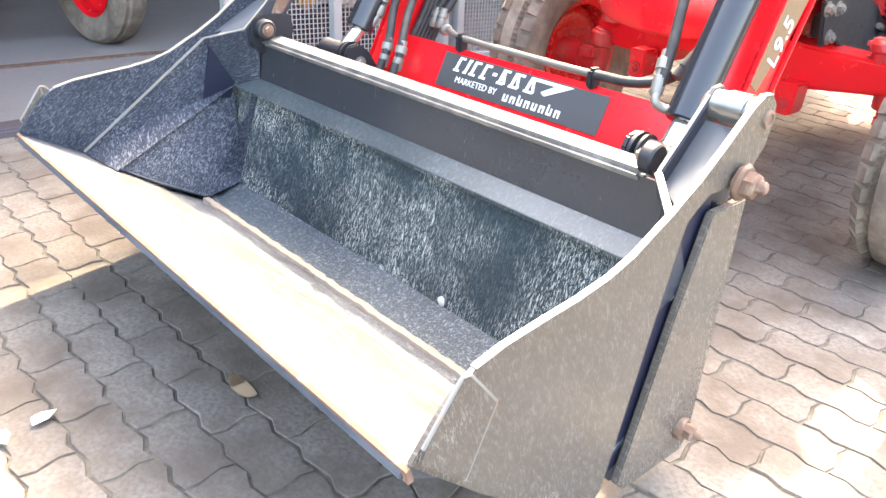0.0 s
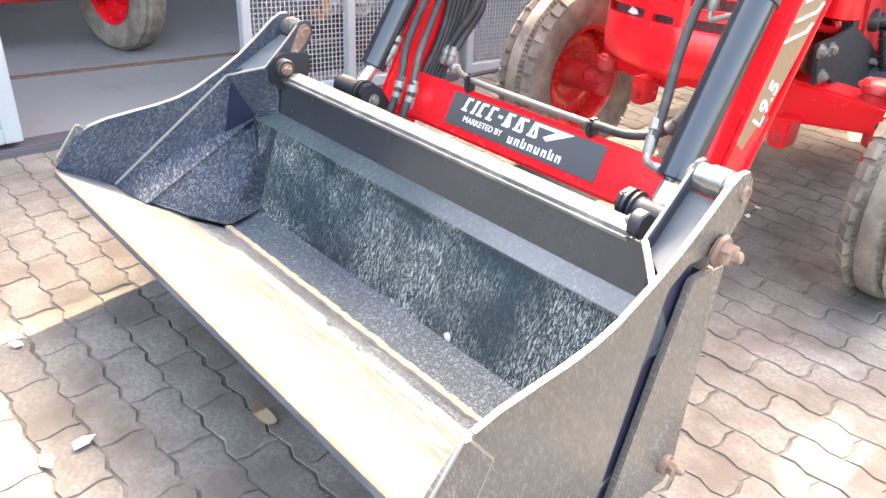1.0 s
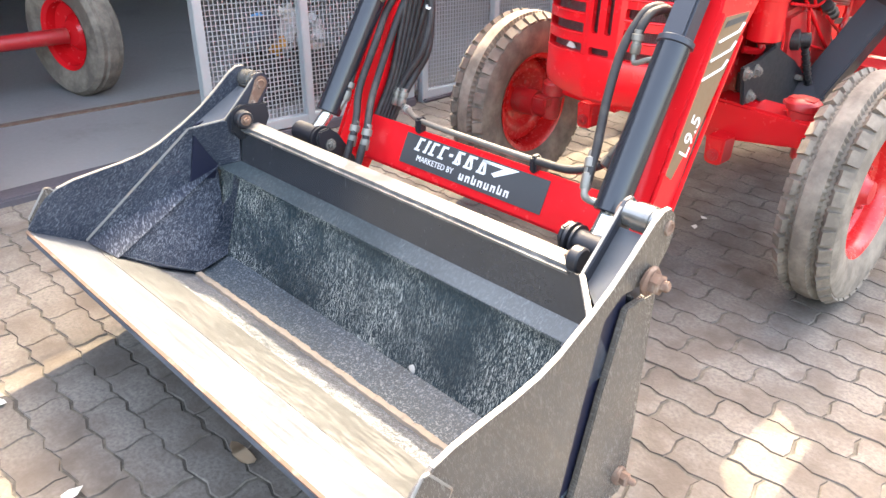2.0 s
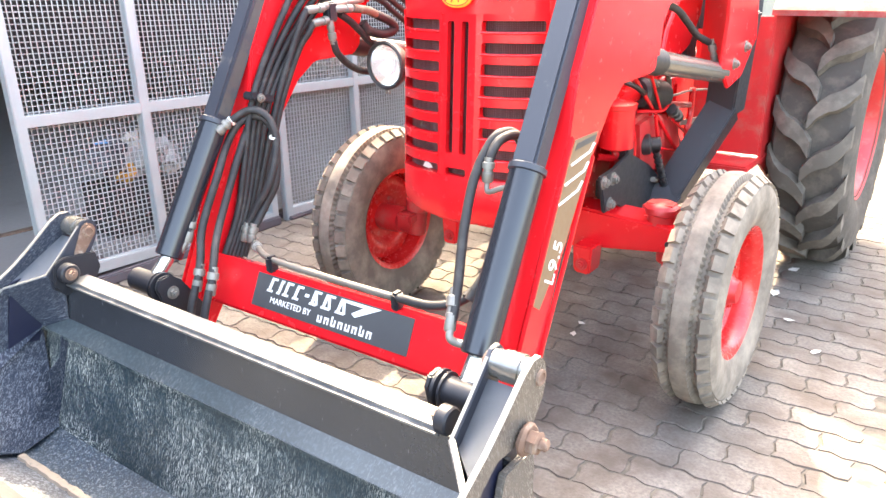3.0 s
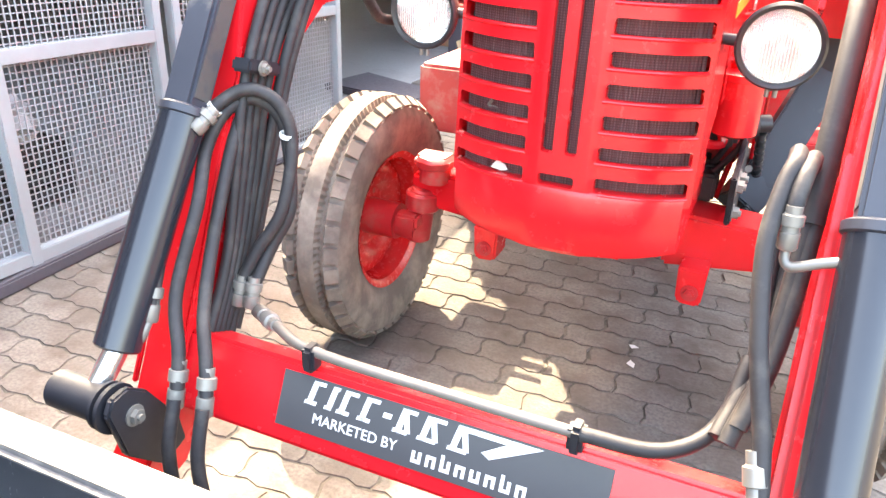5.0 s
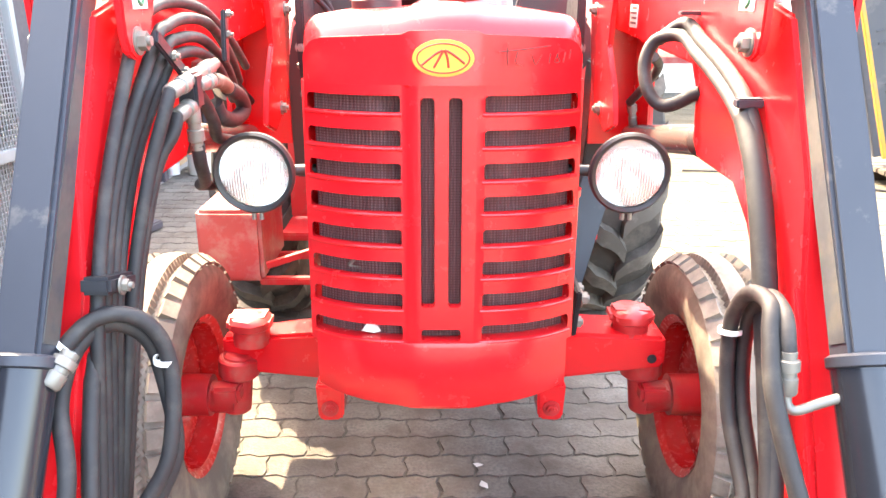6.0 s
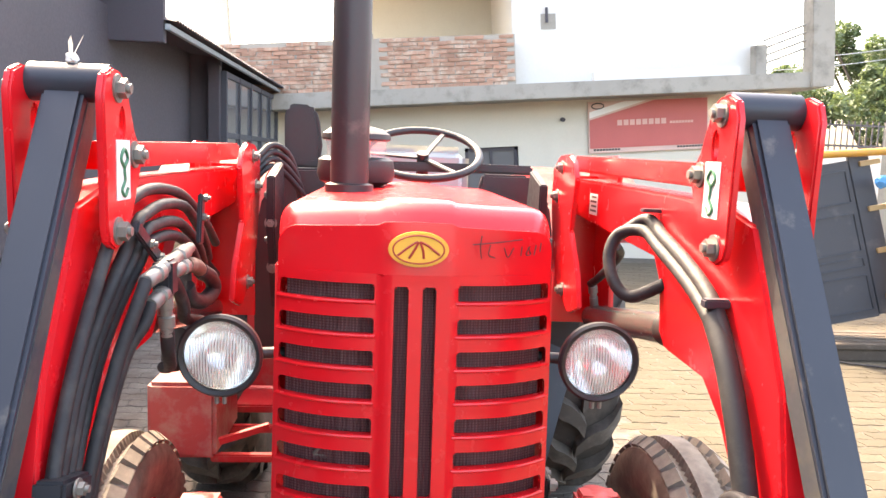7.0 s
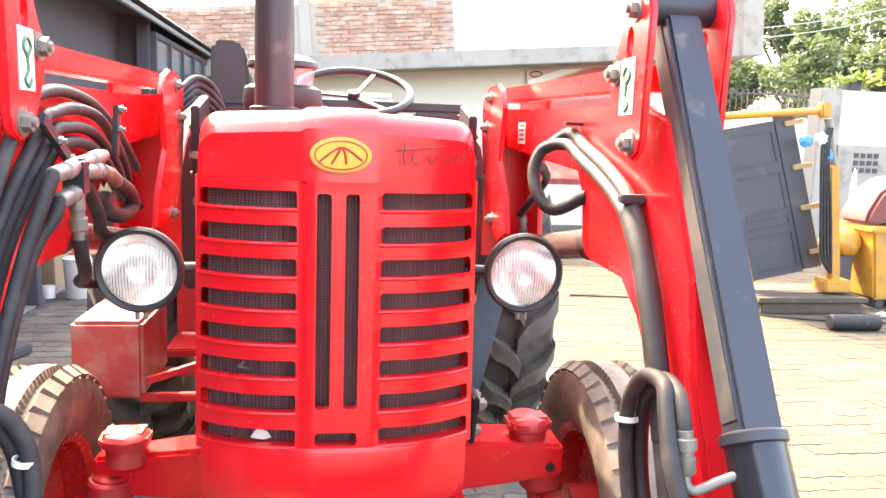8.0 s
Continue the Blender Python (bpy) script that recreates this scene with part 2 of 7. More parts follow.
def radiator_screen():
    m, t, p = nodes_of("radiator_core")
    w = t.nodes.new("ShaderNodeTexWave")
    w.bands_direction = "X"
    w.inputs["Scale"].default_value, w.inputs["Distortion"].default_value = 42.0, 0.4
    t.links.new(coords(t), w.inputs["Vector"])
    c = mixed(t, noise_of(t, coords(t), 6.0), (0.13, 0.055, 0.06, 1), (0.20, 0.09, 0.095, 1))
    t.links.new(mixed(t, w.outputs[1], c, (0.28, 0.16, 0.165, 1)), p.inputs["Base Color"])
    p.inputs["Roughness"].default_value = 0.5
    bumped(t, p, w.outputs[1], 0.6, 0.004)
    return m


def clear_glass(name, white):
    """Thin clear glass: mostly let through, a little white scatter and gloss."""
    m, t, p = nodes_of(name)
    p.inputs["Base Color"].default_value = (0.88, 0.87, 0.83, 1)
    p.inputs["Roughness"].default_value = 0.06
    clear, mix = t.nodes.new("ShaderNodeBsdfTransparent"), t.nodes.new("ShaderNodeMixShader")
    mix.inputs[0].default_value = white
    t.links.new(clear.outputs[0], mix.inputs[1])
    t.links.new(p.outputs[0], mix.inputs[2])
    t.links.new(mix.outputs[0], t.nodes["Material Output"].inputs[0])
    return m


def plain(name, col, rough, metal=0.0, trans=0.0):
    m, t, p = nodes_of(name)
    p.inputs["Base Color"].default_value = (*col, 1)
    p.inputs["Roughness"].default_value, p.inputs["Metallic"].default_value, p.inputs["Transmission Weight"].default_value = rough, metal, trans
    return m


CORE, LENS, FLUTE = radiator_screen(), clear_glass("lamp_glass", 0.12), clear_glass("glass_flute", 0.5)
BOWL = plain("lamp_reflector", (0.86, 0.85, 0.82), 0.16, 1.0)
CHROME = plain("mirror_bowl", (0.66, 0.65, 0.62), 0.20, 0.9)
GLASS = plain("window_glass", (0.10, 0.105, 0.115), 0.12, 0.0, 0.0)
CLEAR = plain("clear_bowl", (0.9, 0.82, 0.75), 0.1, 0.0, 0.85)

# ---- mesh helpers ----
ORIGIN = {}


def thing(name, at, label, category, group="", kind=""):
    ob = new(name)
    ob.location = at
    ob.empty_display_size = 0.1
    ORIGIN[ob] = Vector(at)
    return tagged(ob, label, category, group, kind)


def finish(me, bm, material, angle=38):
    bmesh.ops.recalc_face_normals(bm, faces=bm.faces)
    bm.to_mesh(me)
    bm.free()
    me.materials.append(material)
    me.polygons.foreach_set("use_smooth", [True] * len(me.polygons))
    me.set_sharp_from_angle(angle=radians(angle))


def part(name, bm, material, parent, label="", angle=38):
    """Links a bmesh, given in world places, as one mesh under a thing or part."""
    at = ORIGIN[parent]
    bmesh.ops.translate(bm, vec=-at, verts=bm.verts)
    me = bpy.data.meshes.new(name)
    finish(me, bm, material, angle)
    ob = new(name, me)
    ob.parent = parent
    ORIGIN[ob] = at
    return tagged(ob, label)


def solid(name, bm, material, label, category, kind="", group="", at=None, angle=38):
    """A thing that is one mesh."""
    at = Vector(at) if at else Vector((0, 0, 0))
    bmesh.ops.translate(bm, vec=-at, verts=bm.verts)
    me = bpy.data.meshes.new(name)
    finish(me, bm, material, angle)
    ob = new(name, me)
    ob.location = at
    ORIGIN[ob] = at
    return tagged(ob, label, category, group, kind)


def B():
    return bmesh.new()


def merge(bm, other):
    me = bpy.data.meshes.new("tmp")
    other.to_mesh(me)
    other.free()
    bm.from_mesh(me)
    bpy.data.meshes.remove(me)
    return bm


def softened(b, bevel, segments=2, angle=30):
    if bevel:
        bmesh.ops.recalc_face_normals(b, faces=b.faces)
        edges = [e for e in b.edges if len(e.link_faces) == 2 and e.calc_face_angle(0) > radians(angle)]
        bmesh.ops.bevel(b, geom=edges, offset=bevel, segments=segments, affect="EDGES", clamp_overlap=True)
    return b


def box(bm, lo, hi, bevel=0.0, m=None, segments=2):
    b = B()
    bmesh.ops.create_cube(b, size=1)
    for v in b.verts:
        v.co = Vector([lo[i] + (v.co[i] + 0.5) * (hi[i] - lo[i]) for i in range(3)])
    softened(b, bevel, segments)
    if m:
        b.transform(m)
    return merge(bm, b)


def plate(bm, poly, a, c, axis="x", bevel=0.0, holes=()):
    """A flat plate: an outline in the two other axes, from a to c along the axis."""
    b = B()
    put = {"x": lambda u, v: (a, u, v), "y": lambda u, v: (u, a, v), "z": lambda u, v: (u, v, a)}[axis]
    edges = []
    for loop in (poly, *holes):
        vs = [b.verts.new(put(*p)) for p in loop]
        edges += [b.edges.new((vs[i], vs[(i + 1) % len(vs)])) for i in range(len(vs))]
    if holes:
        bmesh.ops.triangle_fill(b, use_beauty=True, edges=edges)
    else:
        bmesh.ops.contextual_create(b, geom=edges)
    faces = list(b.faces)
    ext = bmesh.ops.extrude_face_region(b, geom=faces)
    d = {"x": (c - a, 0, 0), "y": (0, c - a, 0), "z": (0, 0, c - a)}[axis]
    bmesh.ops.translate(b, vec=d, verts=[g for g in ext["geom"] if isinstance(g, bmesh.types.BMVert)])
    softened(b, bevel)
    return merge(bm, b)


def lathe(bm, profile, at, axis, seg=32, bend=None, cap=True):
    """Turns a profile of (radius, height) round an axis through at. bend(i, j, r, h) may change a point of segment i."""
    q = Vector((0, 0, 1)).rotation_difference(Vector(axis).normalized()).to_matrix()
    at = Vector(at)
    rows = []
    for i in range(seg):
        a = 2 * math.pi * i / seg
        row = []
        for j, (r, h) in enumerate(profile):
            if bend:
                r, h = bend(i, j, r, h)
            row.append(bm.verts.new(at + q @ Vector((r * math.cos(a), r * math.sin(a), h))))
        rows.append(row)
    for i in range(seg):
        for j in range(len(profile) - 1):
            f = [rows[i][j], rows[(i + 1) % seg][j], rows[(i + 1) % seg][j + 1], rows[i][j + 1]]
            bm.faces.new(f)
    for j in (0, len(profile) - 1):
        if profile[j][0] > 1e-4 and cap and not bend:
            try:
                bm.faces.new([rows[i][j] for i in range(seg)])
            except ValueError:
                pass
    bmesh.ops.remove_doubles(bm, verts=[v for row in rows for v in row], dist=1e-5)
    return bm


def rod(bm, p, q, r, r2=None, seg=20, bevel=0.0):
    p, q = Vector(p), Vector(q)
    n = (q - p).length
    r2 = r if r2 is None else r2
    prof = [(r, 0), (r2, n)] if not bevel else [(r - bevel, 0), (r, bevel), (r2, n - bevel), (r2 - bevel, n)]
    return lathe(bm, prof, p, q - p, seg)


def curve_points(pts, steps=6):
    pts = [Vector(p) for p in pts]
    ext = [2 * pts[0] - pts[1], *pts, 2 * pts[-1] - pts[-2]]
    out = []
    for k in range(1, len(ext) - 2):
        a, b, c, d = ext[k - 1:k + 3]
        for s in range(steps):
            u = s / steps
            out.append(0.5 * (2 * b + (c - a) * u + (2 * a - 5 * b + 4 * c - d) * u * u + (3 * b - a - 3 * c + d) * u ** 3))
    return out + [pts[-1]]


def tube(bm, pts, r, seg=10, steps=6):
    """A bent round tube or hose through the points."""
    pts = curve_points(pts, steps) if steps else [Vector(p) for p in pts]
    side = (pts[1] - pts[0]).orthogonal().normalized()
    rows = []
    for i, p in enumerate(pts):
        d = (pts[min(i + 1, len(pts) - 1)] - pts[max(i - 1, 0)]).normalized()
        side = (side - d * side.dot(d)).normalized()
        up = d.cross(side)
        rows.append([bm.verts.new(p + r * (math.cos(2 * math.pi * k / seg) * side + math.sin(2 * math.pi * k / seg) * up)) for k in range(seg)])
    for a, b in zip(rows, rows[1:]):
        for k in range(seg):
            bm.faces.new((a[k], a[(k + 1) % seg], b[(k + 1) % seg], b[k]))
    bm.faces.new(rows[0][::-1])
    bm.faces.new(rows[-1])
    return bm


def beam(bm, p, q, w, h, bevel=0.0, up=(0, 0, 1)):
    """A bar of section w across and h high from p to q."""
    p, q = Vector(p), Vector(q)
    d = (q - p).normalized()
    side = d.cross(Vector(up)).normalized()
    u = side.cross(d)
    m = Matrix.Translation((p + q) / 2) @ Matrix((side, d, u)).transposed().to_4x4()
    n = (q - p).length / 2
    return box(bm, (-w / 2, -n, -h / 2), (w / 2, n, h / 2), bevel, m)


def ribbon(bm, pts, w, h):
    """A low bead of changing width laid along points that run in x."""
    rows = []
    for i, p in enumerate(pts):
        k = w * (0.5 + 0.08 * math.sin(i * 2.3) + 0.05 * math.sin(i * 5.1))
        rows.append([bm.verts.new(Vector(p) + Vector((0, dy, dz))) for dy, dz in ((-k, -0.004), (-k * 0.7, h * 0.8), (0, h), (k * 0.7, h * 0.8), (k, -0.004))])
    for a, b in zip(rows, rows[1:]):
        for i in range(4):
            bm.faces.new((a[i], a[i + 1], b[i + 1], b[i]))
    return bm


def bolt(bm, at, axis, r=0.016, h=0.012, washer=True):
    at, axis = Vector(at), Vector(axis).normalized()
    if washer:
        rod(bm, at, at + axis * 0.003, r * 1.45, seg=20)
        at = at + axis * 0.003
    rod(bm, at, at + axis * h, r, seg=6)
    rod(bm, at + axis * h, at + axis * (h + 0.006), r * 0.5, seg=12)
    return bm


def letters(name, body, size, m, material, parent, label=""):
    """Raised print in the built-in face, turned into a mesh; m: its middle, x along the line, z out of the surface."""
    cu = bpy.data.curves.new("tmp", "FONT")
    cu.body, cu.size, cu.align_x, cu.align_y, cu.extrude, cu.resolution_u = body, size, "CENTER", "CENTER", 0.0006, 3
    tmp = bpy.data.objects.new("tmp", cu)
    scene.collection.objects.link(tmp)
    dg = bpy.context.evaluated_depsgraph_get()
    me = bpy.data.meshes.new_from_object(tmp.evaluated_get(dg))
    bpy.data.objects.remove(tmp)
    b = B()
    b.from_mesh(me)
    bpy.data.meshes.remove(me)
    b.transform(m)
    return part(name, b, material, parent, label)


# ---- ground: one sheet, with paving stones laid on it ----
b = B()
box(b, (-220, -220, -0.3), (220, 260, -0.0054))
ground = solid("ground", b, JOINT, "dusty dark joints and earth under the yard paving", "ground", "structure")

STONE, ROW, WAVE = 0.232, 0.118, 0.0072


def stone_outline(inset):
    """A wavy interlocking paving stone, whose edges fit those of its neighbours."""
    def wave(s):
        return WAVE * max(-1.0, min(1.0, 1.7 * math.sin(4 * math.pi * s / STONE)))
    half, deep = STONE / 2, ROW / 2
    k = [-half + STONE * i / 6 for i in range(7)]
    bulge = ((-0.22, 0.007), (0.22, -0.007))
    lower = [(x, -deep + wave(x) + inset) for x in k]
    upper = [(x, deep + wave(x) - inset) for x in reversed(k)]
    lower[0], upper[-1] = (lower[0][0] + inset, lower[0][1]), (upper[-1][0] + inset, upper[-1][1])
    lower[-1], upper[0] = (lower[-1][0] - inset, lower[-1][1]), (upper[0][0] - inset, upper[0][1])
    right = [(half - inset + d, ROW * f) for f, d in bulge]
    left = [(-half + inset + d, ROW * f) for f, d in reversed(bulge)]
    return lower + right + upper + left


OUTER, INNER = stone_outline(0.0012), stone_outline(0.0052)


def stone_mesh(seed):
    rnd = random.Random(seed)
    b = B()
    def off(k):
        return rnd.uniform(-k, k)
    top = [b.verts.new((x + off(0.0016), y + off(0.0016), -0.0012 + off(0.0008))) for x, y in INNER]
    low = [b.verts.new((x + off(0.001), y + off(0.001), -0.012)) for x, y in OUTER]
    mid = b.verts.new((0, 0, 0.0004))
    n = len(top)
    for i in range(n):
        b.faces.new((top[i], top[(i + 1) % n], mid))
        b.faces.new((low[i], low[(i + 1) % n], top[(i + 1) % n], top[i]))
    me = bpy.data.meshes.new("paving_stone")
    finish(me, b, PAVER, 40)
    return me


STONE_MESHES = [stone_mesh(i) for i in range(6)]
pavement = thing("pavement", (0, 0, 0), "grey wavy interlocking concrete paving stones, dusty and stained", "pavement", "", "structure")
NEAR = (-1.0, 1.36, -2.35, 0.62)


BORDER = 1.29


def stone_places(x0, x1, y0, y1):
    rnd = random.Random(4)
    for j in range(int(y0 / ROW), int(y1 / ROW) + 1):
        for i in range(int(x0 / STONE) - 1, int(x1 / STONE) + 2):
            x, y = (i + 0.5 * (j % 2)) * STONE, j * ROW
            jolt = (rnd.uniform(-0.003, 0.003), rnd.uniform(-0.0025, 0.0025), rnd.uniform(-0.0014, 0.0014), rnd.gauss(0, 0.0045), rnd.gauss(0, 0.0035))
            k = rnd.randrange(6)
            if x > BORDER:
                # the older field past the broken joint lies lower and is shifted
                x, y = x + 0.075, y + 0.047
                jolt = (jolt[0] * 2, jolt[1] * 2, jolt[2] * 1.6 - 0.0015, jolt[3] * 1.6, jolt[4] * 1.6)
            if x0 <= x <= x1 and y0 <= y <= y1:
                yield x, y, jolt, k


def lay_pavement():
    rest_v, rest_f, old = [], [], []
    for x, y, (dx, dy, dz, tx, ty), k in stone_places(-2.25, 7.2, -5.2, 10.4):
        if NEAR[0] < x < NEAR[1] and NEAR[2] < y < NEAR[3]:
            ob = new("paving_stone", STONE_MESHES[k])
            ob.location, ob.rotation_euler = (x + dx, y + dy, dz), (tx, ty, 0)
            ob.parent = pavement
            continue
        me, n = STONE_MESHES[k], len(rest_v)
        rest_v += [(v.co.x + x + dx, v.co.y + y + dy, v.co.z + dz + v.co.y * tx - v.co.x * ty) for v in me.vertices]
        rest_f += [[n + i for i in f.vertices] for f in me.polygons]
        old += [int(x > BORDER)] * len(me.polygons)
    me = bpy.data.meshes.new("paving_field")
    me.from_pydata(rest_v, [], rest_f)
    me.materials.append(PAVER)
    me.materials.append(PAVER_OLD_SUN)
    me.polygons.foreach_set("material_index", old)
    ob = new("paving_field", me)
    ob.parent = pavement
    tagged(ob, kind="stuff")


# ---- shed with mesh screens ----
def shed():
    b = B()
    box(b, (-12, -9, -0.02), (-2.30, 16, 0.004))
    floor = solid("floor", b, YARD_FLOOR, "dark smooth concrete shed floor", "floor", "structure")
    b = B()
    box(b, (-2.30, -9, -0.02), (-2.16, -0.55, 0.035), 0.01)
    solid("door_sill", b, DARK, "dark steel channel sill along the shed opening", "sill", "structure")
    b = B()
    box(b, (-12.2, -9, 0), (-12.0, 16, 4.4))
    solid("wall_west", b, DARK, "dark sheet back wall of the shed", "wall", "structure")
    b = B()
    box(b, (-12, -9.2, 0), (-2.3, -9.0, 4.4))
    solid("wall_south", b, DARK, "dark sheet end wall of the shed", "wall", "structure")
    b = B()
    box(b, (-12, 11.6, 0), (-1.9, 11.8, 3.0))
    solid("wall_north", b, DARK, "dark end wall of the shed", "wall", "structure")
    b = B()
    box(b, (-12, -9, 3.05), (-2.22, 4.6, 3.12))
    solid("roof", b, DARK, "dark corrugated sheet roof of the shed", "roof", "structure")
    ob = thing("eaves_roof", (-3, 8, 2.4), "dark corrugated sheet roof with a low grey eave", "roof", "", "structure")
    b = B()
    n = 90
    for i in range(n):
        y0, y1 = 4.6 + 7.0 * i / n, 4.6 + 7.0 * (i + 1) / n
        ym = (y0 + y1) / 2
        vs = [b.verts.new(p) for p in ((-1.70, y0, 2.52), (-1.70, ym, 2.545), (-1.70, y1, 2.52), (-12, y1, 3.5), (-12, ym, 3.525), (-12, y0, 3.5))]
        b.faces.new((vs[0], vs[1], vs[4], vs[5]))
        b.faces.new((vs[1], vs[2], vs[3], vs[4]))
    bmesh.ops.remove_doubles(b, verts=b.verts, dist=1e-4)
    bmesh.ops.solidify(b, geom=b.faces[:], thickness=0.004)
    part("corrugated_sheet", b, DARK, ob)
    b = B()
    box(b, (-1.79, 4.6, 2.455), (-1.75, 11.6, 2.50), 0.004)
    part("eave_beam", b, GALV, ob, "grey steel eave beam")
    b = B()
    box(b, (-12, 4.6, 2.36), (-1.80, 4.68, 3.1), 0.004)
    part("truss_beam", b, DARK, ob)
    solid("shutter", box(B(), (-2.25, 2.5, 0.92), (-2.21, 7.0, 2.62), 0.004), DARK, "dark sheet shutter half lowered over the shed front", "shutter", "structure")
    solid("shutter_return", box(B(), (-2.25, 7.01, 0.0), (-1.89, 7.05, 2.60), 0.004), DARK, "dark sheet return beside the shed windows", "wall", "structure")
    # glazed band and dark cladding under the eave
    ob = thing("window_1", (-1.85, 9.5, 1.5), "dusty grey steel-framed shed windows below the eave", "window", "", "structure")
    b = B()
    for y in (7.0, 7.75, 8.5, 9.25, 10.0, 10.75):
        box(b, (-1.88, y - 0.03, 0.9), (-1.82, y + 0.03, 2.4), 0.004)
    for z in (0.93, 1.72, 2.37):
        box(b, (-1.875, 7.0, z - 0.03), (-1.825, 10.75, z + 0.03), 0.004)
    part("window_frame", b, PANEL, ob)
    for y in (7.0, 7.75, 8.5, 9.25, 10.0):
        for z0, z1 in ((0.96, 1.69), (1.75, 2.34)):
            b = B()
            box(b, (-1.853, y + 0.03, z0), (-1.847, y + 0.72, z1))
            part("pane", b, GLASS, ob)
    b = B()
    box(b, (-1.88, 7.0, 0.0), (-1.82, 10.75, 0.9))
    part("apron_sheet", b, DARK, ob)
    b = B()
    box(b, (-1.9, 10.8, 0), (-1.84, 11.6, 2.4))
    part("end_sheet", b, CREAM, ob)
    for x, y in ((-2.34, 4.81), (-1.94, 6.94)):
        solid("shed_post", box(B(), (x - 0.06, y - 0.05, 0), (x + 0.06, y + 0.05, 2.45), 0.006), DARK, "dark steel post that carries the eave", "post", "structure")


def mesh_screen(y0, y1, posts, z_rail, z_top, x=-2.09, fall=-0.042, grid=0.0255):
    ob = thing("mesh_screen", (x, (y0 + y1) / 2, 0), "light grey steel frame filled with welded wire mesh", "fence panel", "mesh screens of the shed")
    def zz(y):
        return fall * (y + 0.47)
    for y in posts:
        part("post", box(B(), (x - 0.025, y - 0.025, 0.03 + zz(y)), (x + 0.025, y + 0.025, z_top), 0.004), GALV, ob)
    for z, w in ((0.11, 0.028), (z_rail, 0.027), (z_top, 0.027)):
        part("rail", beam(B(), (x, y0, z + zz(y0)), (x, y1, z + zz(y1)), 0.046, 2 * w, 0.004), GALV, ob)
    b = B()
    n = int((y1 - y0) / grid)
    for i in range(n + 1):
        y = y0 + grid * i
        beam(b, (x - 0.012, y, 0.1 + zz(y)), (x - 0.012, y, z_top), 0.0042, 0.0042, 0, (1, 0, 0))
    z = 0.14
    while z < z_top:
        beam(b, (x - 0.016, y0, z + zz(y0)), (x - 0.016, y1, z + zz(y1)), 0.0042, 0.0042)
        z += grid
    ob2 = part("wire_mesh", b, WIRE, ob)
    tagged(ob2, kind="stuff")
    b = B()
    box(b, (x - 0.10, y0, 0.0), (x + 0.05, y1, 0.055 + zz(y0) * 0.5), 0.008)
    part("base_channel", b, DARK, ob, "dark steel bottom channel")
    return ob


shed()
mesh_screen(-0.49, 0.95, (-0.47, 0.15, 0.93), 0.868, 2.66)
mesh_screen(1.03, 2.40, (1.05, 1.725, 2.38), 0.868, 2.66)


def open_leaf():
    # the sliding leaf that stands back beside the opening
    ob = thing("gate_leaf", (-2.2, -1.75, 0), "light grey steel gate leaf with a sheet lower panel", "gate")
    b = B()
    box(b, (-2.23, -1.61, 0.06), (-2.18, -1.535, 2.1), 0.004)
    box(b, (-2.23, -3.2, 0.06), (-2.18, -3.12, 2.1), 0.004)
    box(b, (-2.23, -3.12, 0.06), (-2.18, -1.61, 0.13), 0.004)
    box(b, (-2.23, -3.12, 0.80), (-2.18, -1.61, 0.87), 0.004)
    part("leaf_frame", b, GALV, ob)
    b = B()
    box(b, (-2.212, -3.12, 0.13), (-2.206, -1.61, 0.80))
    part("lower_panel", b, GALV, ob)


open_leaf()


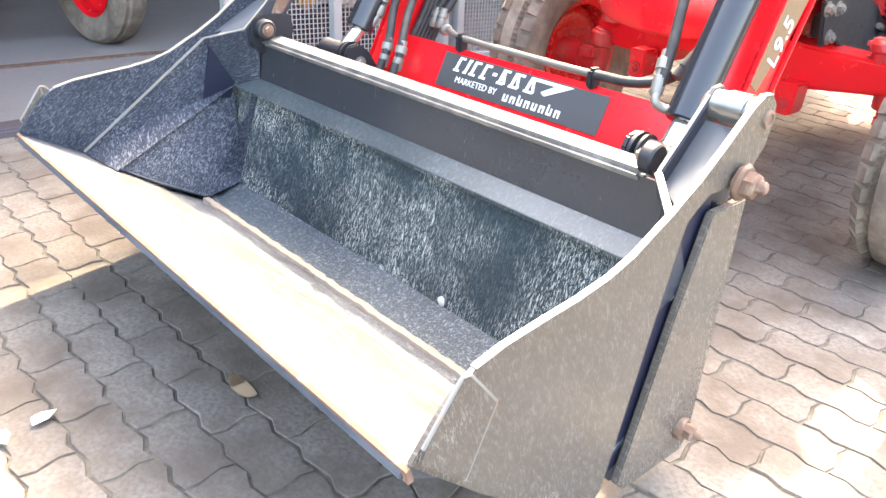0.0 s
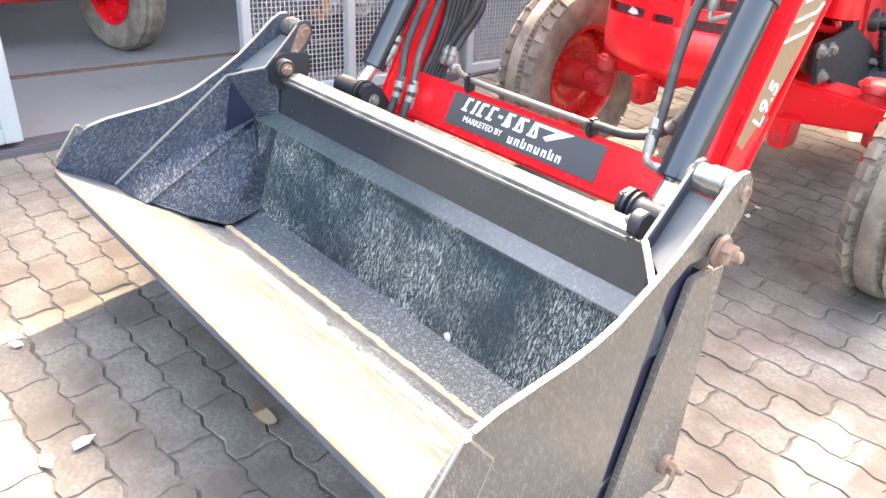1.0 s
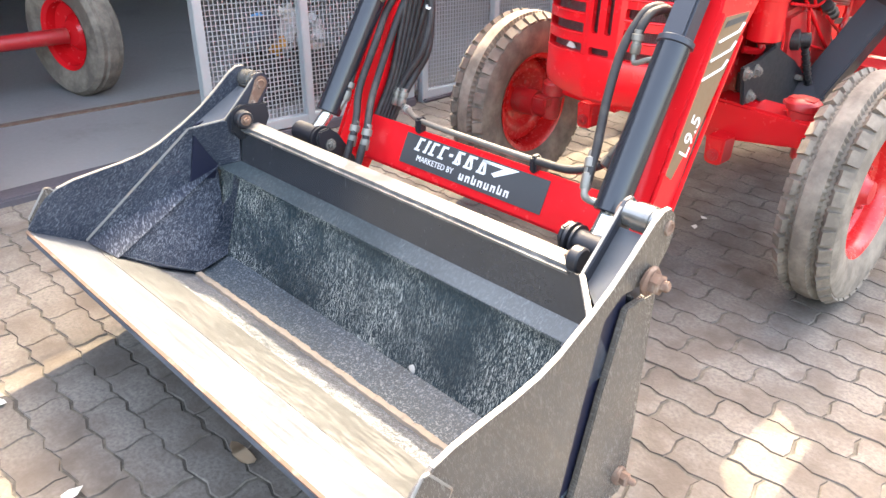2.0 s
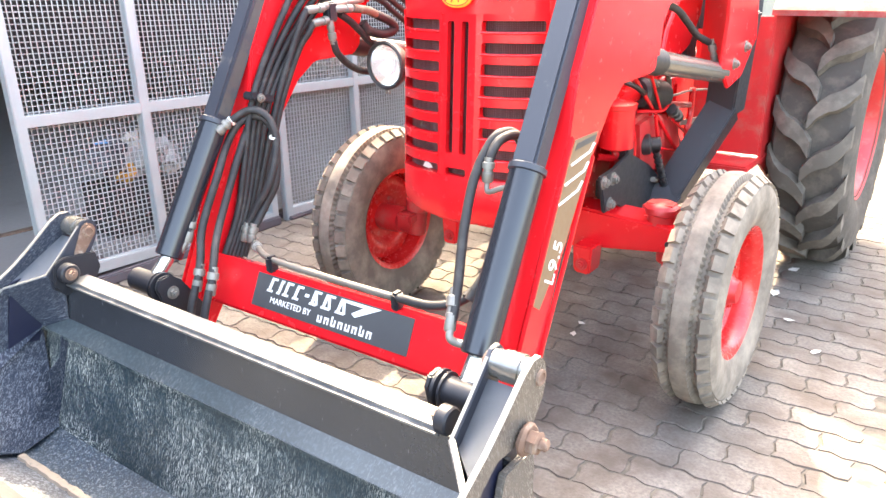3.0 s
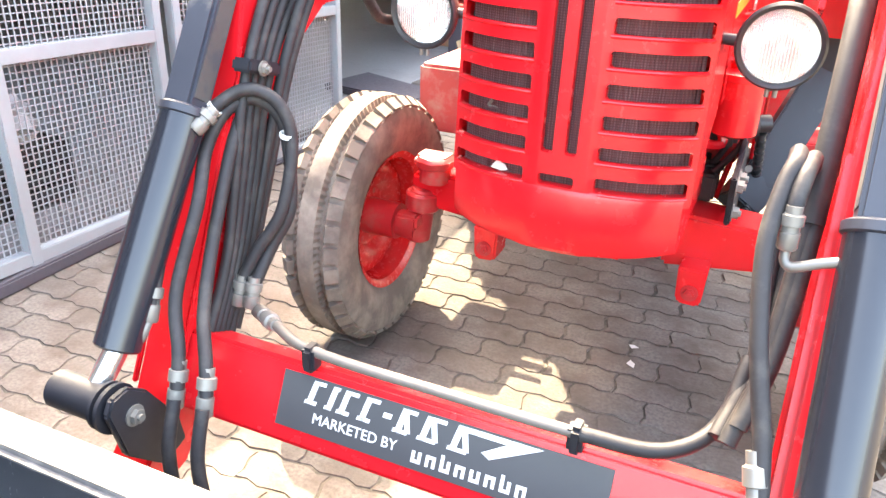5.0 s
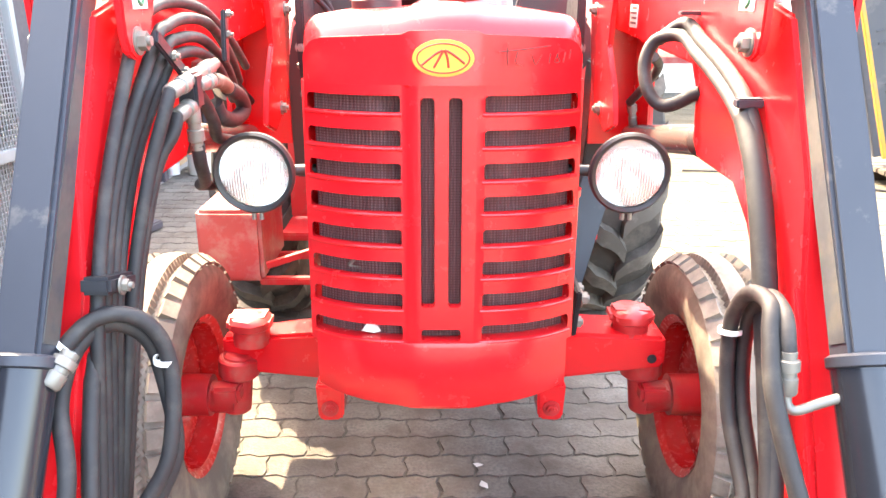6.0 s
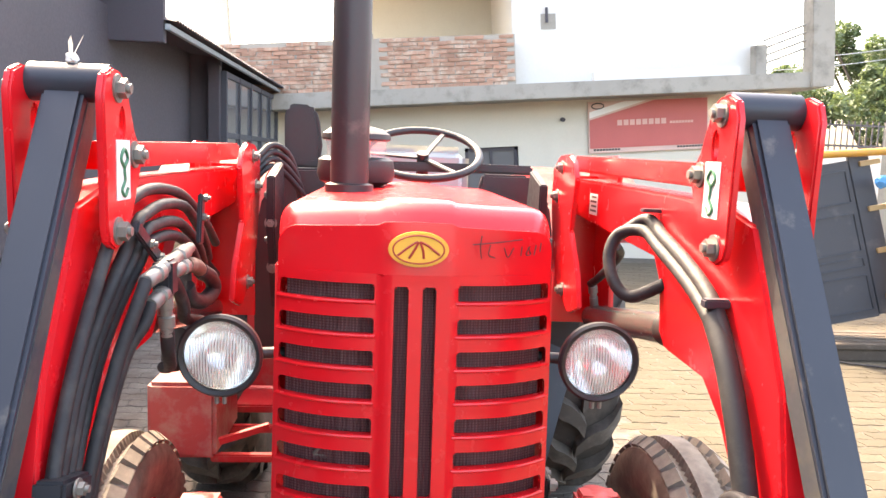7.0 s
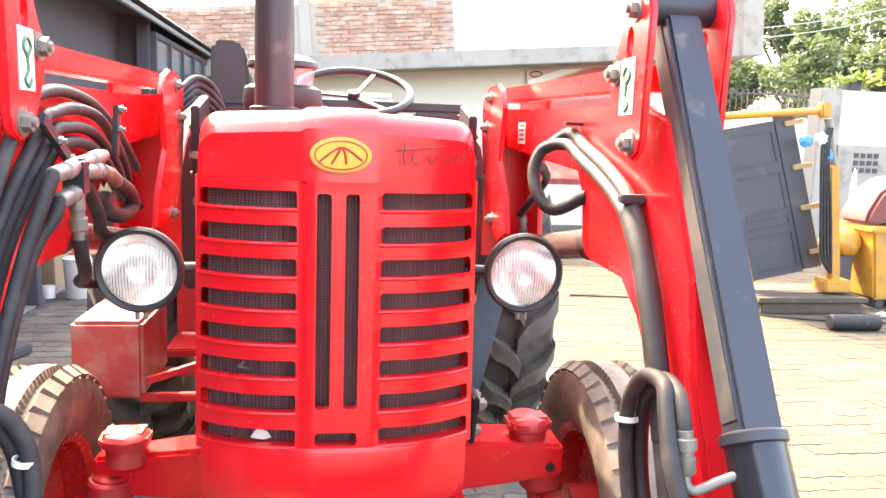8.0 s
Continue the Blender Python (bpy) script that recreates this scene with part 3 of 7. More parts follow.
# ---- the house behind: ground floor wall, slab, brick upstand, white upper block ----
def house():
    WALL = 11.0
    ob = thing("house", (2, WALL, 0), "cream plastered building with a weathered slab, brick upstand and white upper block", "building", "", "structure")
    b = B()
    wx0, wx1 = 1.10, 1.98
    for lo, hi in (((-2.6, -0.6), (wx0, 2.5)), ((wx1, -0.6), (6.6, 2.5)), ((wx0, -0.6), (wx1, 0.85)), ((wx0, 1.80), (wx1, 2.5))):
        box(b, (lo[0], WALL, lo[1]), (hi[0], WALL + 0.23, hi[1]))
    box(b, (-2.6, WALL + 0.5, 0), (6.6, WALL + 6, 2.4))
    part("wall", b, CREAM, ob)
    b = B()
    plate(b, [(-2.9, 10.35), (6.88, 10.25), (6.88, WALL + 6), (-2.9, WALL + 6)], 2.50, 2.74, "z", 0.01)
    part("slab", b, SLAB, ob, "weathered grey concrete roof slab with dark stains")
    b = B()
    box(b, (1.92, WALL - 0.15, 2.74), (5.88, WALL + 5, 6.5), 0.01)
    part("upper_block", b, WHITE, ob, "plain white plastered upper storey")
    b = B()
    box(b, (-0.42, WALL + 2.2, 2.74), (1.92, WALL + 2.4, 6.5))
    box(b, (-2.9, WALL - 0.3, 5.0), (1.92, WALL + 2.4, 5.2))
    box(b, (-2.75, WALL + 0.1, 2.74), (-2.55, WALL + 0.3, 5.0))
    part("verandah", b, CREAM, ob, "open upper verandah with a cream back wall and column")
    part("plaster_pier", box(B(), (-0.46, 10.495, 2.741), (-0.28, 10.70, 3.60), 0.008), MORTAR, ob, "pale plastered pier between the brick panels")
    hole_ = box(B(), (2.38, WALL - 0.158, 3.62), (2.62, WALL - 0.149, 3.86))
    part("broken_patch", hole_, SLAB, ob, "bare patch broken into the white plaster")
    part("patch_pipe", rod(B(), (2.47, WALL - 0.19, 3.72), (2.47, WALL - 0.19, 3.95), 0.022, seg=10), DARK, ob)
    part("parapet", box(B(), (3.10, 10.42, 2.741), (5.45, 10.55, 2.88), 0.01), WHITE, ob, "low pale parapet on the slab")
    part("wall_spout", rod(B(), (2.72, WALL, 2.20), (2.72, WALL - 0.09, 2.19), 0.035, seg=12), DARK, ob, "dark spout stub in the wall")
    # window
    fr = B()
    for lo, hi in (((wx0, 0.85), (wx0 + 0.06, 1.80)), ((wx1 - 0.06, 0.85), (wx1, 1.80)), ((wx0, 1.74), (wx1, 1.80)), ((wx0, 0.85), (wx1, 0.91)), ((1.52, 0.91), (1.56, 1.74))):
        box(fr, (lo[0], WALL + 0.05, lo[1]), (hi[0], WALL + 0.12, hi[1]), 0.004)
    win = part("window", fr, DARK, ob, "dark framed window")
    b = B()
    box(b, (wx0 + 0.06, WALL + 0.08, 0.91), (wx1 - 0.06, WALL + 0.09, 1.74))
    part("pane", b, GLASS, win)
    # sign board
    sg = B()
    box(sg, (3.14, WALL - 0.05, 1.62), (5.15, WALL - 0.004, 2.46), 0.004)
    sign = part("sign_board", sg, surface("sign_cream", (0.62, 0.42, 0.36), 0.5, swing=0.06), ob, "red and cream dealership sign board")
    b = B()
    plate(b, [(3.16, 1.70), (3.16, 2.16), (4.24, 2.45), (5.13, 2.45), (5.13, 1.70)], WALL - 0.056, WALL - 0.05, "y")
    part("red_field", b, surface("sign_red", (0.50, 0.10, 0.09), 0.5, swing=0.1), sign)
    part("white_stripe", plate(B(), [(3.16, 2.19), (3.16, 2.29), (3.74, 2.45), (4.12, 2.45)], WALL - 0.056, WALL - 0.05, "y"), INK, sign)
    for i in range(8):
        part("lettering_bar", box(B(), (3.62 + i * 0.105, WALL - 0.062, 2.06), (3.70 + i * 0.105, WALL - 0.056, 2.15)), FADED_PRINT, sign)
        part("lettering_bar", box(B(), (4.5 + i * 0.05, WALL - 0.062, 2.06), (4.54 + i * 0.05, WALL - 0.056, 2.10)), FADED_PRINT, sign)
    for i in range(9):
        for x in (3.22, 4.62):
            part("small_print_bar", box(B(), (x + i * 0.05, WALL - 0.056, 1.66), (x + 0.04 + i * 0.05, WALL - 0.052, 1.69)), DECAL, sign)
    part("sign_emblem", tube(B(), [(3.30 + 0.10 * math.cos(a), WALL - 0.052, 2.385 + 0.045 * math.sin(a)) for a in np.linspace(0, 2 * math.pi, 25)], 0.010, 5, 0), DECAL, sign)
    # stub column with tie rods
    b = B()
    box(b, (6.50, 10.20, 2.50), (6.86, 10.50, 4.3), 0.01)
    box(b, (5.76, 10.55, 2.74), (5.95, 10.75, 3.22), 0.01)
    for z in (2.98, 3.10, 3.22, 3.34):
        rod(b, (5.9, 10.6, z - 0.06), (6.55, 10.4, z + 0.16), 0.018, seg=8)
    part("stub_column", b, SLAB, ob, "bare concrete stub columns with rusty tie bars")
    return ob


def brick_upstand(ob):
    m, rnd = B(), random.Random(7)
    box(m, (-2.88, 10.52, 2.74), (1.90, 10.70, 3.52))
    wall = part("brick_upstand", m, MORTAR, ob, "rough red brick upstand with pale mortar smears")
    meshes = []
    for k in range(9):
        b = B()
        box(b, (-0.106, 0, -0.0265), (0.106, 0.02, 0.0265))
        for v in b.verts:
            v.co += Vector((rnd.uniform(-0.012, 0.012), rnd.uniform(-0.006, 0.006), rnd.uniform(-0.005, 0.005)))
        me = bpy.data.meshes.new("brick")
        finish(me, b, BRICK)
        meshes.append(me)
    place = Vector((2, 11.0, 0))
    for row in range(12):
        z = 2.775 + row * 0.0645
        x = -2.75 + 0.115 * (row % 2)
        while x < 1.85:
            if (row < 11 or rnd.random() < 0.75) and not -0.56 < x < -0.18:
                br = new("brick", meshes[rnd.randrange(9)])
                br.parent = wall
                br.location = Vector((x + rnd.uniform(-0.01, 0.01), 10.505 + rnd.uniform(-0.008, 0.006), z + rnd.uniform(-0.005, 0.005))) - place
            x += 0.232


house_ob = house()
house_ob.location.x, house_ob.rotation_euler = 2.2, (0, radians(-4.7), 0)
# ---- the bucket ----
CX, HALF = -0.02, 0.84


def bucket():
    ob = thing("loader_bucket", (CX, -1.2, 0), "dark slate loader bucket, scratched inside, with a bare shiny cutting edge", "bucket")
    x0, x1 = CX - HALF + 0.012, CX + HALF - 0.012

    def sheet(pts, thick, mat, name, lab="", a=x0, c=x1):
        """A folded plate along the bucket: a line of (y, z), thickened below."""
        pts = [Vector((0, *p)) for p in pts]
        under = []
        for i, p in enumerate(pts):
            d = (pts[min(i + 1, len(pts) - 1)] - pts[max(i - 1, 0)]).normalized()
            under.append(p + Vector((0, d.z, -d.y)) * thick)
        poly = [(p.y, p.z) for p in pts] + [(p.y, p.z) for p in reversed(under)]
        return part(name, plate(B(), poly, a, c, "x", 0.0015), mat, ob, lab)

    sheet([(-1.58, 0.3285), (-1.43, 0.243)], 0.016, RUBBED, "rubbed_lip", "grey lip plate rubbed by loads")
    sheet([(-1.741, 0.421), (-1.66, 0.376), (-1.58, 0.330)], 0.022, WORN, "cutting_edge", "bare shiny steel cutting edge worn by loads")
    sheet([(-1.44, 0.241), (-1.306, 0.166)], 0.012, LIP_SCUFF, "lip_plate", "pitted blue-grey lip plate")
    sheet([(-1.318, 0.172), (-1.245, 0.168), (-1.168, 0.186)], 0.014, FLOOR_SCUFF, "floor_plate", "scuffed blue-grey floor plate")
    sheet([(-1.170, 0.184), (-1.135, 0.29), (-1.083, 0.452)], 0.012, BACK_SCUFF, "back_plate", "back plate streaked with thin pale scratches")
    sheet([(-1.082, 0.446), (-1.100, 0.456), (-1.099, 0.467)], 0.012, BACK_SCUFF, "fold")
    sheet([(-1.101, 0.466), (-1.054, 0.499)], 0.010, LEDGE_SKY_SCUFF, "ledge", "scuffed ledge along the back, lightened blue-grey for its sky sheen")
    sheet([(-1.056, 0.497), (-1.050, 0.53), (-1.043, 0.612)], 0.012, UPPER_SCUFF, "upper_back_plate", "smooth dark upper back plate")
    part("edge_face", plate(B(), [(-1.7435, 0.395), (-1.7475, 0.418), (-1.741, 0.4225), (-1.734, 0.397)], x0 - 0.01, x1 + 0.01, "x"), RUST, ob, "rusty front face of the cutting edge")
    b = B()
    box(b, (CX - 0.715, -1.056, 0.603), (CX + 0.675, -0.978, 0.627), 0.010)
    part("top_rail", b, WORN_RAIL, ob, "slate top rail rubbed to grey steel")
    # weld bead
    b = B()
    rnd = random.Random(3)
    pts = [(x0 + 0.17 + i * 0.02, -1.306 + rnd.uniform(-0.002, 0.002), 0.176 + rnd.uniform(-0.001, 0.002)) for i in range(67)]
    ribbon(b, pts, 0.026, 0.006)
    part("weld_bead", b, WELD, ob, "long rough weld bead across the floor")
    # cheeks with the pivot ears that rise behind
    cheek = [(-1.741, 0.425), (-1.70, 0.475), (-1.672, 0.505), (-1.632, 0.530), (-1.58, 0.543), (-1.50, 0.552), (-1.42, 0.560), (-1.35, 0.572), (-1.29, 0.592), (-1.24, 0.618),
             (-1.20, 0.638), (-1.13, 0.680), (-1.07, 0.725), (-1.005, 0.778), (-0.975, 0.794), (-0.948, 0.793), (-0.928, 0.775), (-0.922, 0.74), (-0.935, 0.70), (-0.965, 0.665), (-1.0, 0.64),
             (-1.10, 0.645), (-1.150, 0.612), (-1.157, 0.600), (-1.205, 0.403), (-1.276, 0.10), (-1.305, 0.072), (-1.40, 0.12), (-1.60, 0.29)]
    for s in (-1, 1):
        xo = CX + s * HALF
        # the second cheek is paler: reflected ground is in its base colour
        part("cheek", plate(B(), cheek, xo - s * 0.012, xo, "x", 0.002), SIDE_SCUFF if s < 0 else OUT_SCUFF_REFLECT, ob, "side cheek with a rubbed bright rim")
        # rubbed rim of the cheek
        b = B()
        rim = cheek[3:16]
        for p, q in zip(rim, rim[1:]):
            beam(b, (xo - s * 0.006, p[0], p[1] + 0.0005), (xo - s * 0.006, q[0], q[1] + 0.0002), 0.0118, 0.0028)
        part("rim", b, EDGE, ob, "bare rubbed steel rim")
        # inner gusset that slopes in from the ridge to the floor
        b = B()
        xi = xo - s * 0.0125
        v = [Vector(p) for p in ((xi, -1.585, 0.335), (xi, -1.185, 0.618), (xi - s * 0.012, -1.09, 0.470), (xi - s * 0.140, -1.545, 0.312),
                                 (xi - s * 0.165, -1.43, 0.247), (xi - s * 0.165, -1.30, 0.178), (xi - s * 0.135, -1.172, 0.190))]
        vs = [b.verts.new(p) for p in v]
        b.faces.new((vs[0], vs[1], vs[2], vs[3]))
        ext = bmesh.ops.extrude_face_region(b, geom=b.faces[:])
        bmesh.ops.translate(b, vec=(s * 0.012, 0, -0.004), verts=[g for g in ext["geom"] if isinstance(g, bmesh.types.BMVert)])
        part("gusset_band", b, SIDE_SCUFF, ob, "sloping band plate of the inner gusset")
        b = B()
        low = [b.verts.new(v[k] + Vector((s * (0.028 if k in (2, 3) else 0.0), 0, 0))) for k in (3, 2, 6, 5, 4)]
        b.faces.new((low[0], low[1], low[2], low[3]))
        b.faces.new((low[0], low[3], low[4]))
        bmesh.ops.recalc_face_normals(b, faces=b.faces)
        bmesh.ops.solidify(b, geom=b.faces[:], thickness=0.004)
        part("gusset", b, SIDE_SCUFF, ob, "sloping inner gusset plate with dark scratches")
        b = B()
        beam(b, (xi - s * 0.002, -1.585, 0.337), (xi - s * 0.002, -1.185, 0.620), 0.010, 0.006, 0.002)
        part("ridge_weld", b, EDGE, ob)
        # jagged liner scrap in the back corner
        b = B()
        plate(b, [(-1.09, 0.47), (-1.085, 0.44), (-1.10, 0.36), (-1.125, 0.27), (-1.15, 0.20), (-1.25, 0.185), (-1.24, 0.235), (-1.215, 0.25), (-1.20, 0.30), (-1.165, 0.31), (-1.16, 0.37), (-1.12, 0.40), (-1.105, 0.46)],
              xi - s * 0.125, xi - s * 0.120, "x", 0.0)
        part("corner_liner", b, SIDE_SCUFF, ob, "dark torn-edged liner in the back corner")
        # side cutter
        b = B()
        plate(b, [(-1.733, 0.428), (-1.728, 0.451), (-1.664, 0.536), (-1.650, 0.534), (-1.595, 0.465), (-1.648, 0.351)], xo + s * 0.0005, xo + s * 0.009, "x", 0.003)
        cutter = part("side_cutter", b, OUT_SCUFF_REFLECT, ob, "welded wear plate on the lip corner")
        # thin pale strips drawn as a bevel highlight round the cutter
        b = B()
        rim = [(-1.728, 0.451), (-1.664, 0.536), (-1.650, 0.534), (-1.595, 0.465), (-1.648, 0.351)]
        for p, q in zip(rim, rim[1:]):
            beam(b, (xo + s * 0.006, *p), (xo + s * 0.006, *q), 0.006, 0.005, 0.001)
        part("cutter_weld", b, EDGE, cutter, "pale strip drawn as the plate's edge highlight")
        # recessed plate between cheek and strap; its navy carries the gap's shade
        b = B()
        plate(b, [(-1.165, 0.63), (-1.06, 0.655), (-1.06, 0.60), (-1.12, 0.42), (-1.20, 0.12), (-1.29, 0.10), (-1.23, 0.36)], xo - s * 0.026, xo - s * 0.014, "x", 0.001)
        part("recess_plate", b, GAP_SHADE, ob, "recessed plate between cheek and strap, the gap's shade in its navy colour")
        # strap plate behind the cheek
        b = B()
        plate(b, [(-1.030, 0.640), (-0.995, 0.665), (-0.972, 0.62), (-0.985, 0.08), (-1.02, 0.045), (-1.20, 0.05), (-1.17, 0.12), (-1.09, 0.36), (-1.045, 0.48)], xo - s * 0.045, xo - s * 0.030, "x", 0.002)
        part("back_strap", b, SLATE, ob, "dark strap plate behind the cheek")
        b = B()
        plate(b, [(-1.045, 0.61), (-0.972, 0.61), (-0.985, 0.08), (-1.01, 0.05), (-1.205, 0.06), (-1.235, 0.09), (-1.203, 0.203), (-1.142, 0.425), (-1.086, 0.602), (-1.080, 0.61)], xo - s * 0.010, xo + s * 0.006, "x", 0.003)
        part("strap_plate", b, OUT_SCUFF_REFLECT, ob, "flat strap bolted over the cheek")
        for y, z, r in ((-1.016, 0.653, 0.036), (-1.03, 0.122, 0.026)):
            b = lathe(B(), [(r * 0.9, 0), (r * 0.95, 0.008), (r * 0.8, 0.014), (r * 0.5, 0.014)], (xo + s * 0.006, y, z), (s, 0, 0), 14)
            lathe(b, [(r * 0.66, 0.012), (r * 0.68, 0.030), (r * 0.55, 0.034), (0.0, 0.034)], (xo + s * 0.006, y, z), (s, 0, 0), 6)
            lathe(b, [(r * 0.34, 0.033), (r * 0.34, 0.046), (r * 0.2, 0.050), (0.0, 0.050)], (xo + s * 0.006, y + 0.003, z), (s, 0, 0), 10)
            for v in b.verts:
                v.co += 0.004 * noise.noise_vector(v.co * 60)
            part("rusty_pivot_bolt", b, RUST, ob, "rusty pivot bolt crusted with dried mud")
        # mounting ear: inner plate, a bent wing that joins the cheek, a web set back between them, and a pin tube
        xin = CX + s * 0.735
        b = B()
        plate(b, [(-1.095, 0.652), (-1.03, 0.712), (-0.975, 0.768), (-0.958, 0.785), (-0.935, 0.787), (-0.918, 0.770), (-0.916, 0.742), (-0.94, 0.70), (-0.99, 0.64), (-1.04, 0.585), (-1.082, 0.60)], xin - s * 0.006, xin + s * 0.006, "x", 0.002)
        part("ear_plate", b, SLATE, ob, "inner plate of the mounting ear")
        b = B()
        for p, q in (((-1.095, 0.654), (-1.03, 0.714)), ((-1.03, 0.714), (-0.972, 0.772))):
            beam(b, (xin, *p), (xin, *q), 0.007, 0.003)
        part("ear_rim", b, EDGE, ob, "bare rubbed rim of the ear")
        b = B()
        rim_ = [(xi, -1.185, 0.619), (xin, -1.094, 0.653), (xin, -1.046, 0.60), (xin, -1.052, 0.50), (xi - s * 0.014, -1.092, 0.470)]
        hub_ = b.verts.new(sum((Vector(p) for p in rim_), Vector()) / 5)
        vs = [b.verts.new(p) for p in rim_]
        for i in range(5):
            b.faces.new((vs[i], vs[(i + 1) % 5], hub_))
        bmesh.ops.recalc_face_normals(b, faces=b.faces)
        bmesh.ops.solidify(b, geom=b.faces[:], thickness=0.008)
        part("ear_wing", b, SIDE_SCUFF, ob, "bent band plate from the gusset up to the ear")
        b = B()
        beam(b, rim_[0], rim_[1], 0.010, 0.006, 0.002)
        part("ridge_weld", b, EDGE, ob)
        b = B()
        vs = [b.verts.new(p) for p in ((xin, -1.078, 0.628), (xin, -0.978, 0.728), (xo - s * 0.012, -0.978, 0.728), (xo - s * 0.012, -1.165, 0.625))]
        b.faces.new(vs)
        bmesh.ops.solidify(b, geom=b.faces[:], thickness=0.006)
        part("ear_web", b, WEB, ob, "smooth slate web of the ear, reflected sky in its pale blue colour")
        b = B()
        rod(b, (xin + s * 0.006, -0.950, 0.752), (xo - s * 0.012, -0.950, 0.752), 0.030, seg=28)
        rod(b, (xin + s * 0.03, -0.950, 0.752), (xo - s * 0.035, -0.950, 0.752), 0.033, seg=28)
        part("pin_tube", b, CYLINDER, ob, "rubbed grey pin tube")
        b = B()
        lathe(b, [(0.017, 0), (0.016, 0.005), (0.011, 0.006), (0.009, 0.003), (0.0, 0.003)], (xo, -0.950, 0.750), (s, 0, 0), 20)
        part("ear_pin", b, RUST, ob, "rust-tinged ear pin")
        b = B()
        lathe(b, [(0.017, 0), (0.016, 0.005), (0.011, 0.006), (0.009, 0.003), (0.0, 0.003)], (xin - s * 0.013, -0.950, 0.750), (-s, 0, 0), 20)
        part("ear_pin", b, RUST, ob, "rust-tinged ear pin")
        b = B()
        keeper = [(-0.950 + 0.024 * math.cos(a), 0.752 + 0.024 * math.sin(a)) for a in np.linspace(-0.6, 2.6, 9)] + [(-0.990 + 0.015 * math.cos(a), 0.690 + 0.015 * math.sin(a)) for a in np.linspace(2.6, 5.7, 7)]
        k_ = B()
        plate(k_, keeper, xin - s * 0.006, xin - s * 0.013, "x", 0.002)
        bolt(k_, (xin - s * 0.013, -0.986, 0.693), (-s, 0, 0), 0.008, 0.006, False)
        part("pin_keeper", k_, RUST, ob, "rust-brown keeper plate on the ear pin")
        if s < 0:
            plate(b, [(-1.09, 0.62), (-1.08, 0.685), (-1.05, 0.70), (-0.95, 0.69), (-0.94, 0.64), (-0.96, 0.60), (-1.06, 0.58)], xin - s * 0.02, xin - s * 0.03, "x", 0.003)
        rod(b, (xin - s * 0.03, -1.050, 0.655), (xin - s * 0.06, -1.050, 0.655), 0.030, seg=24, bevel=0.004)
        part("ear_stop", b, BLACK, ob, "black stop plate with a boss")
        b = B()
        bolt(b, (xin - s * 0.06, -1.050, 0.655), (-s, 0, 0), 0.013, 0.010)
        part("stop_bolt", b, RUST, ob)
    return ob


bucket()
# crumpled beige paper, simplified to a rough lump
b = B()
bmesh.ops.create_icosphere(b, subdivisions=2, radius=0.014)
for v in b.verts:
    v.co = v.co * (1 + 0.35 * noise.noise(v.co * 90)) + Vector((0.248, -1.16, 0.193))
solid("pebble", b, BAG, "small crumpled beige paper on the bucket floor, shaped as a lump", "stone", at=(0.248, -1.16, 0.18))

# ---- the loader ----
BOOM = [(0.93, 1.522), (0.40, 1.516), (0.03, 1.512), (-0.2, 1.505), (-0.303, 1.482), (-0.43, 1.244), (-0.465, 1.088), (-0.535, 0.952), (-0.640, 0.721), (-0.75, 0.50), (-0.84, 0.40), (-0.86, 0.36), (-0.83, 0.33),
        (-0.72, 0.36), (-0.585, 0.55), (-0.475, 0.80), (-0.32, 1.03), (-0.235, 1.13), (-0.15, 1.185), (0.05, 1.19), (0.085, 1.22), (0.10, 1.32), (0.145, 1.372), (0.5, 1.390), (0.93, 1.412)]
KNEE = [(-0.262, 1.691), (-0.226, 1.688), (-0.205, 1.674), (-0.166, 1.598), (-0.138, 1.571), (-0.135, 1.538), (-0.163, 1.489), (-0.197, 1.436), (-0.225, 1.415), (-0.262, 1.409), (-0.287, 1.422), (-0.296, 1.449), (-0.298, 1.527), (-0.302, 1.604), (-0.304, 1.650), (-0.292, 1.680)]
TOWER = [(0.64, 1.575), (0.70, 1.594), (0.82, 1.590), (0.90, 1.550), (0.905, 1.45), (0.86, 1.30), (0.77, 1.198), (0.62, 1.145), (0.51, 1.180), (0.54, 1.267), (0.64, 1.377), (0.625, 1.448), (0.605, 1.526)]
TOWER_OUT = [(0.68, 1.575), (0.72, 1.594), (0.98, 1.590), (1.06, 1.45), (1.11, 1.20), (0.95, 1.07), (0.80, 1.045), (0.70, 1.13), (0.72, 1.30)]
LEG = [Vector(p) for p in ((0.555, 1.07, 1.30), (0.530, 1.08, 0.93), (0.400, 0.90, 0.60), (0.36, 0.85, 0.54))]


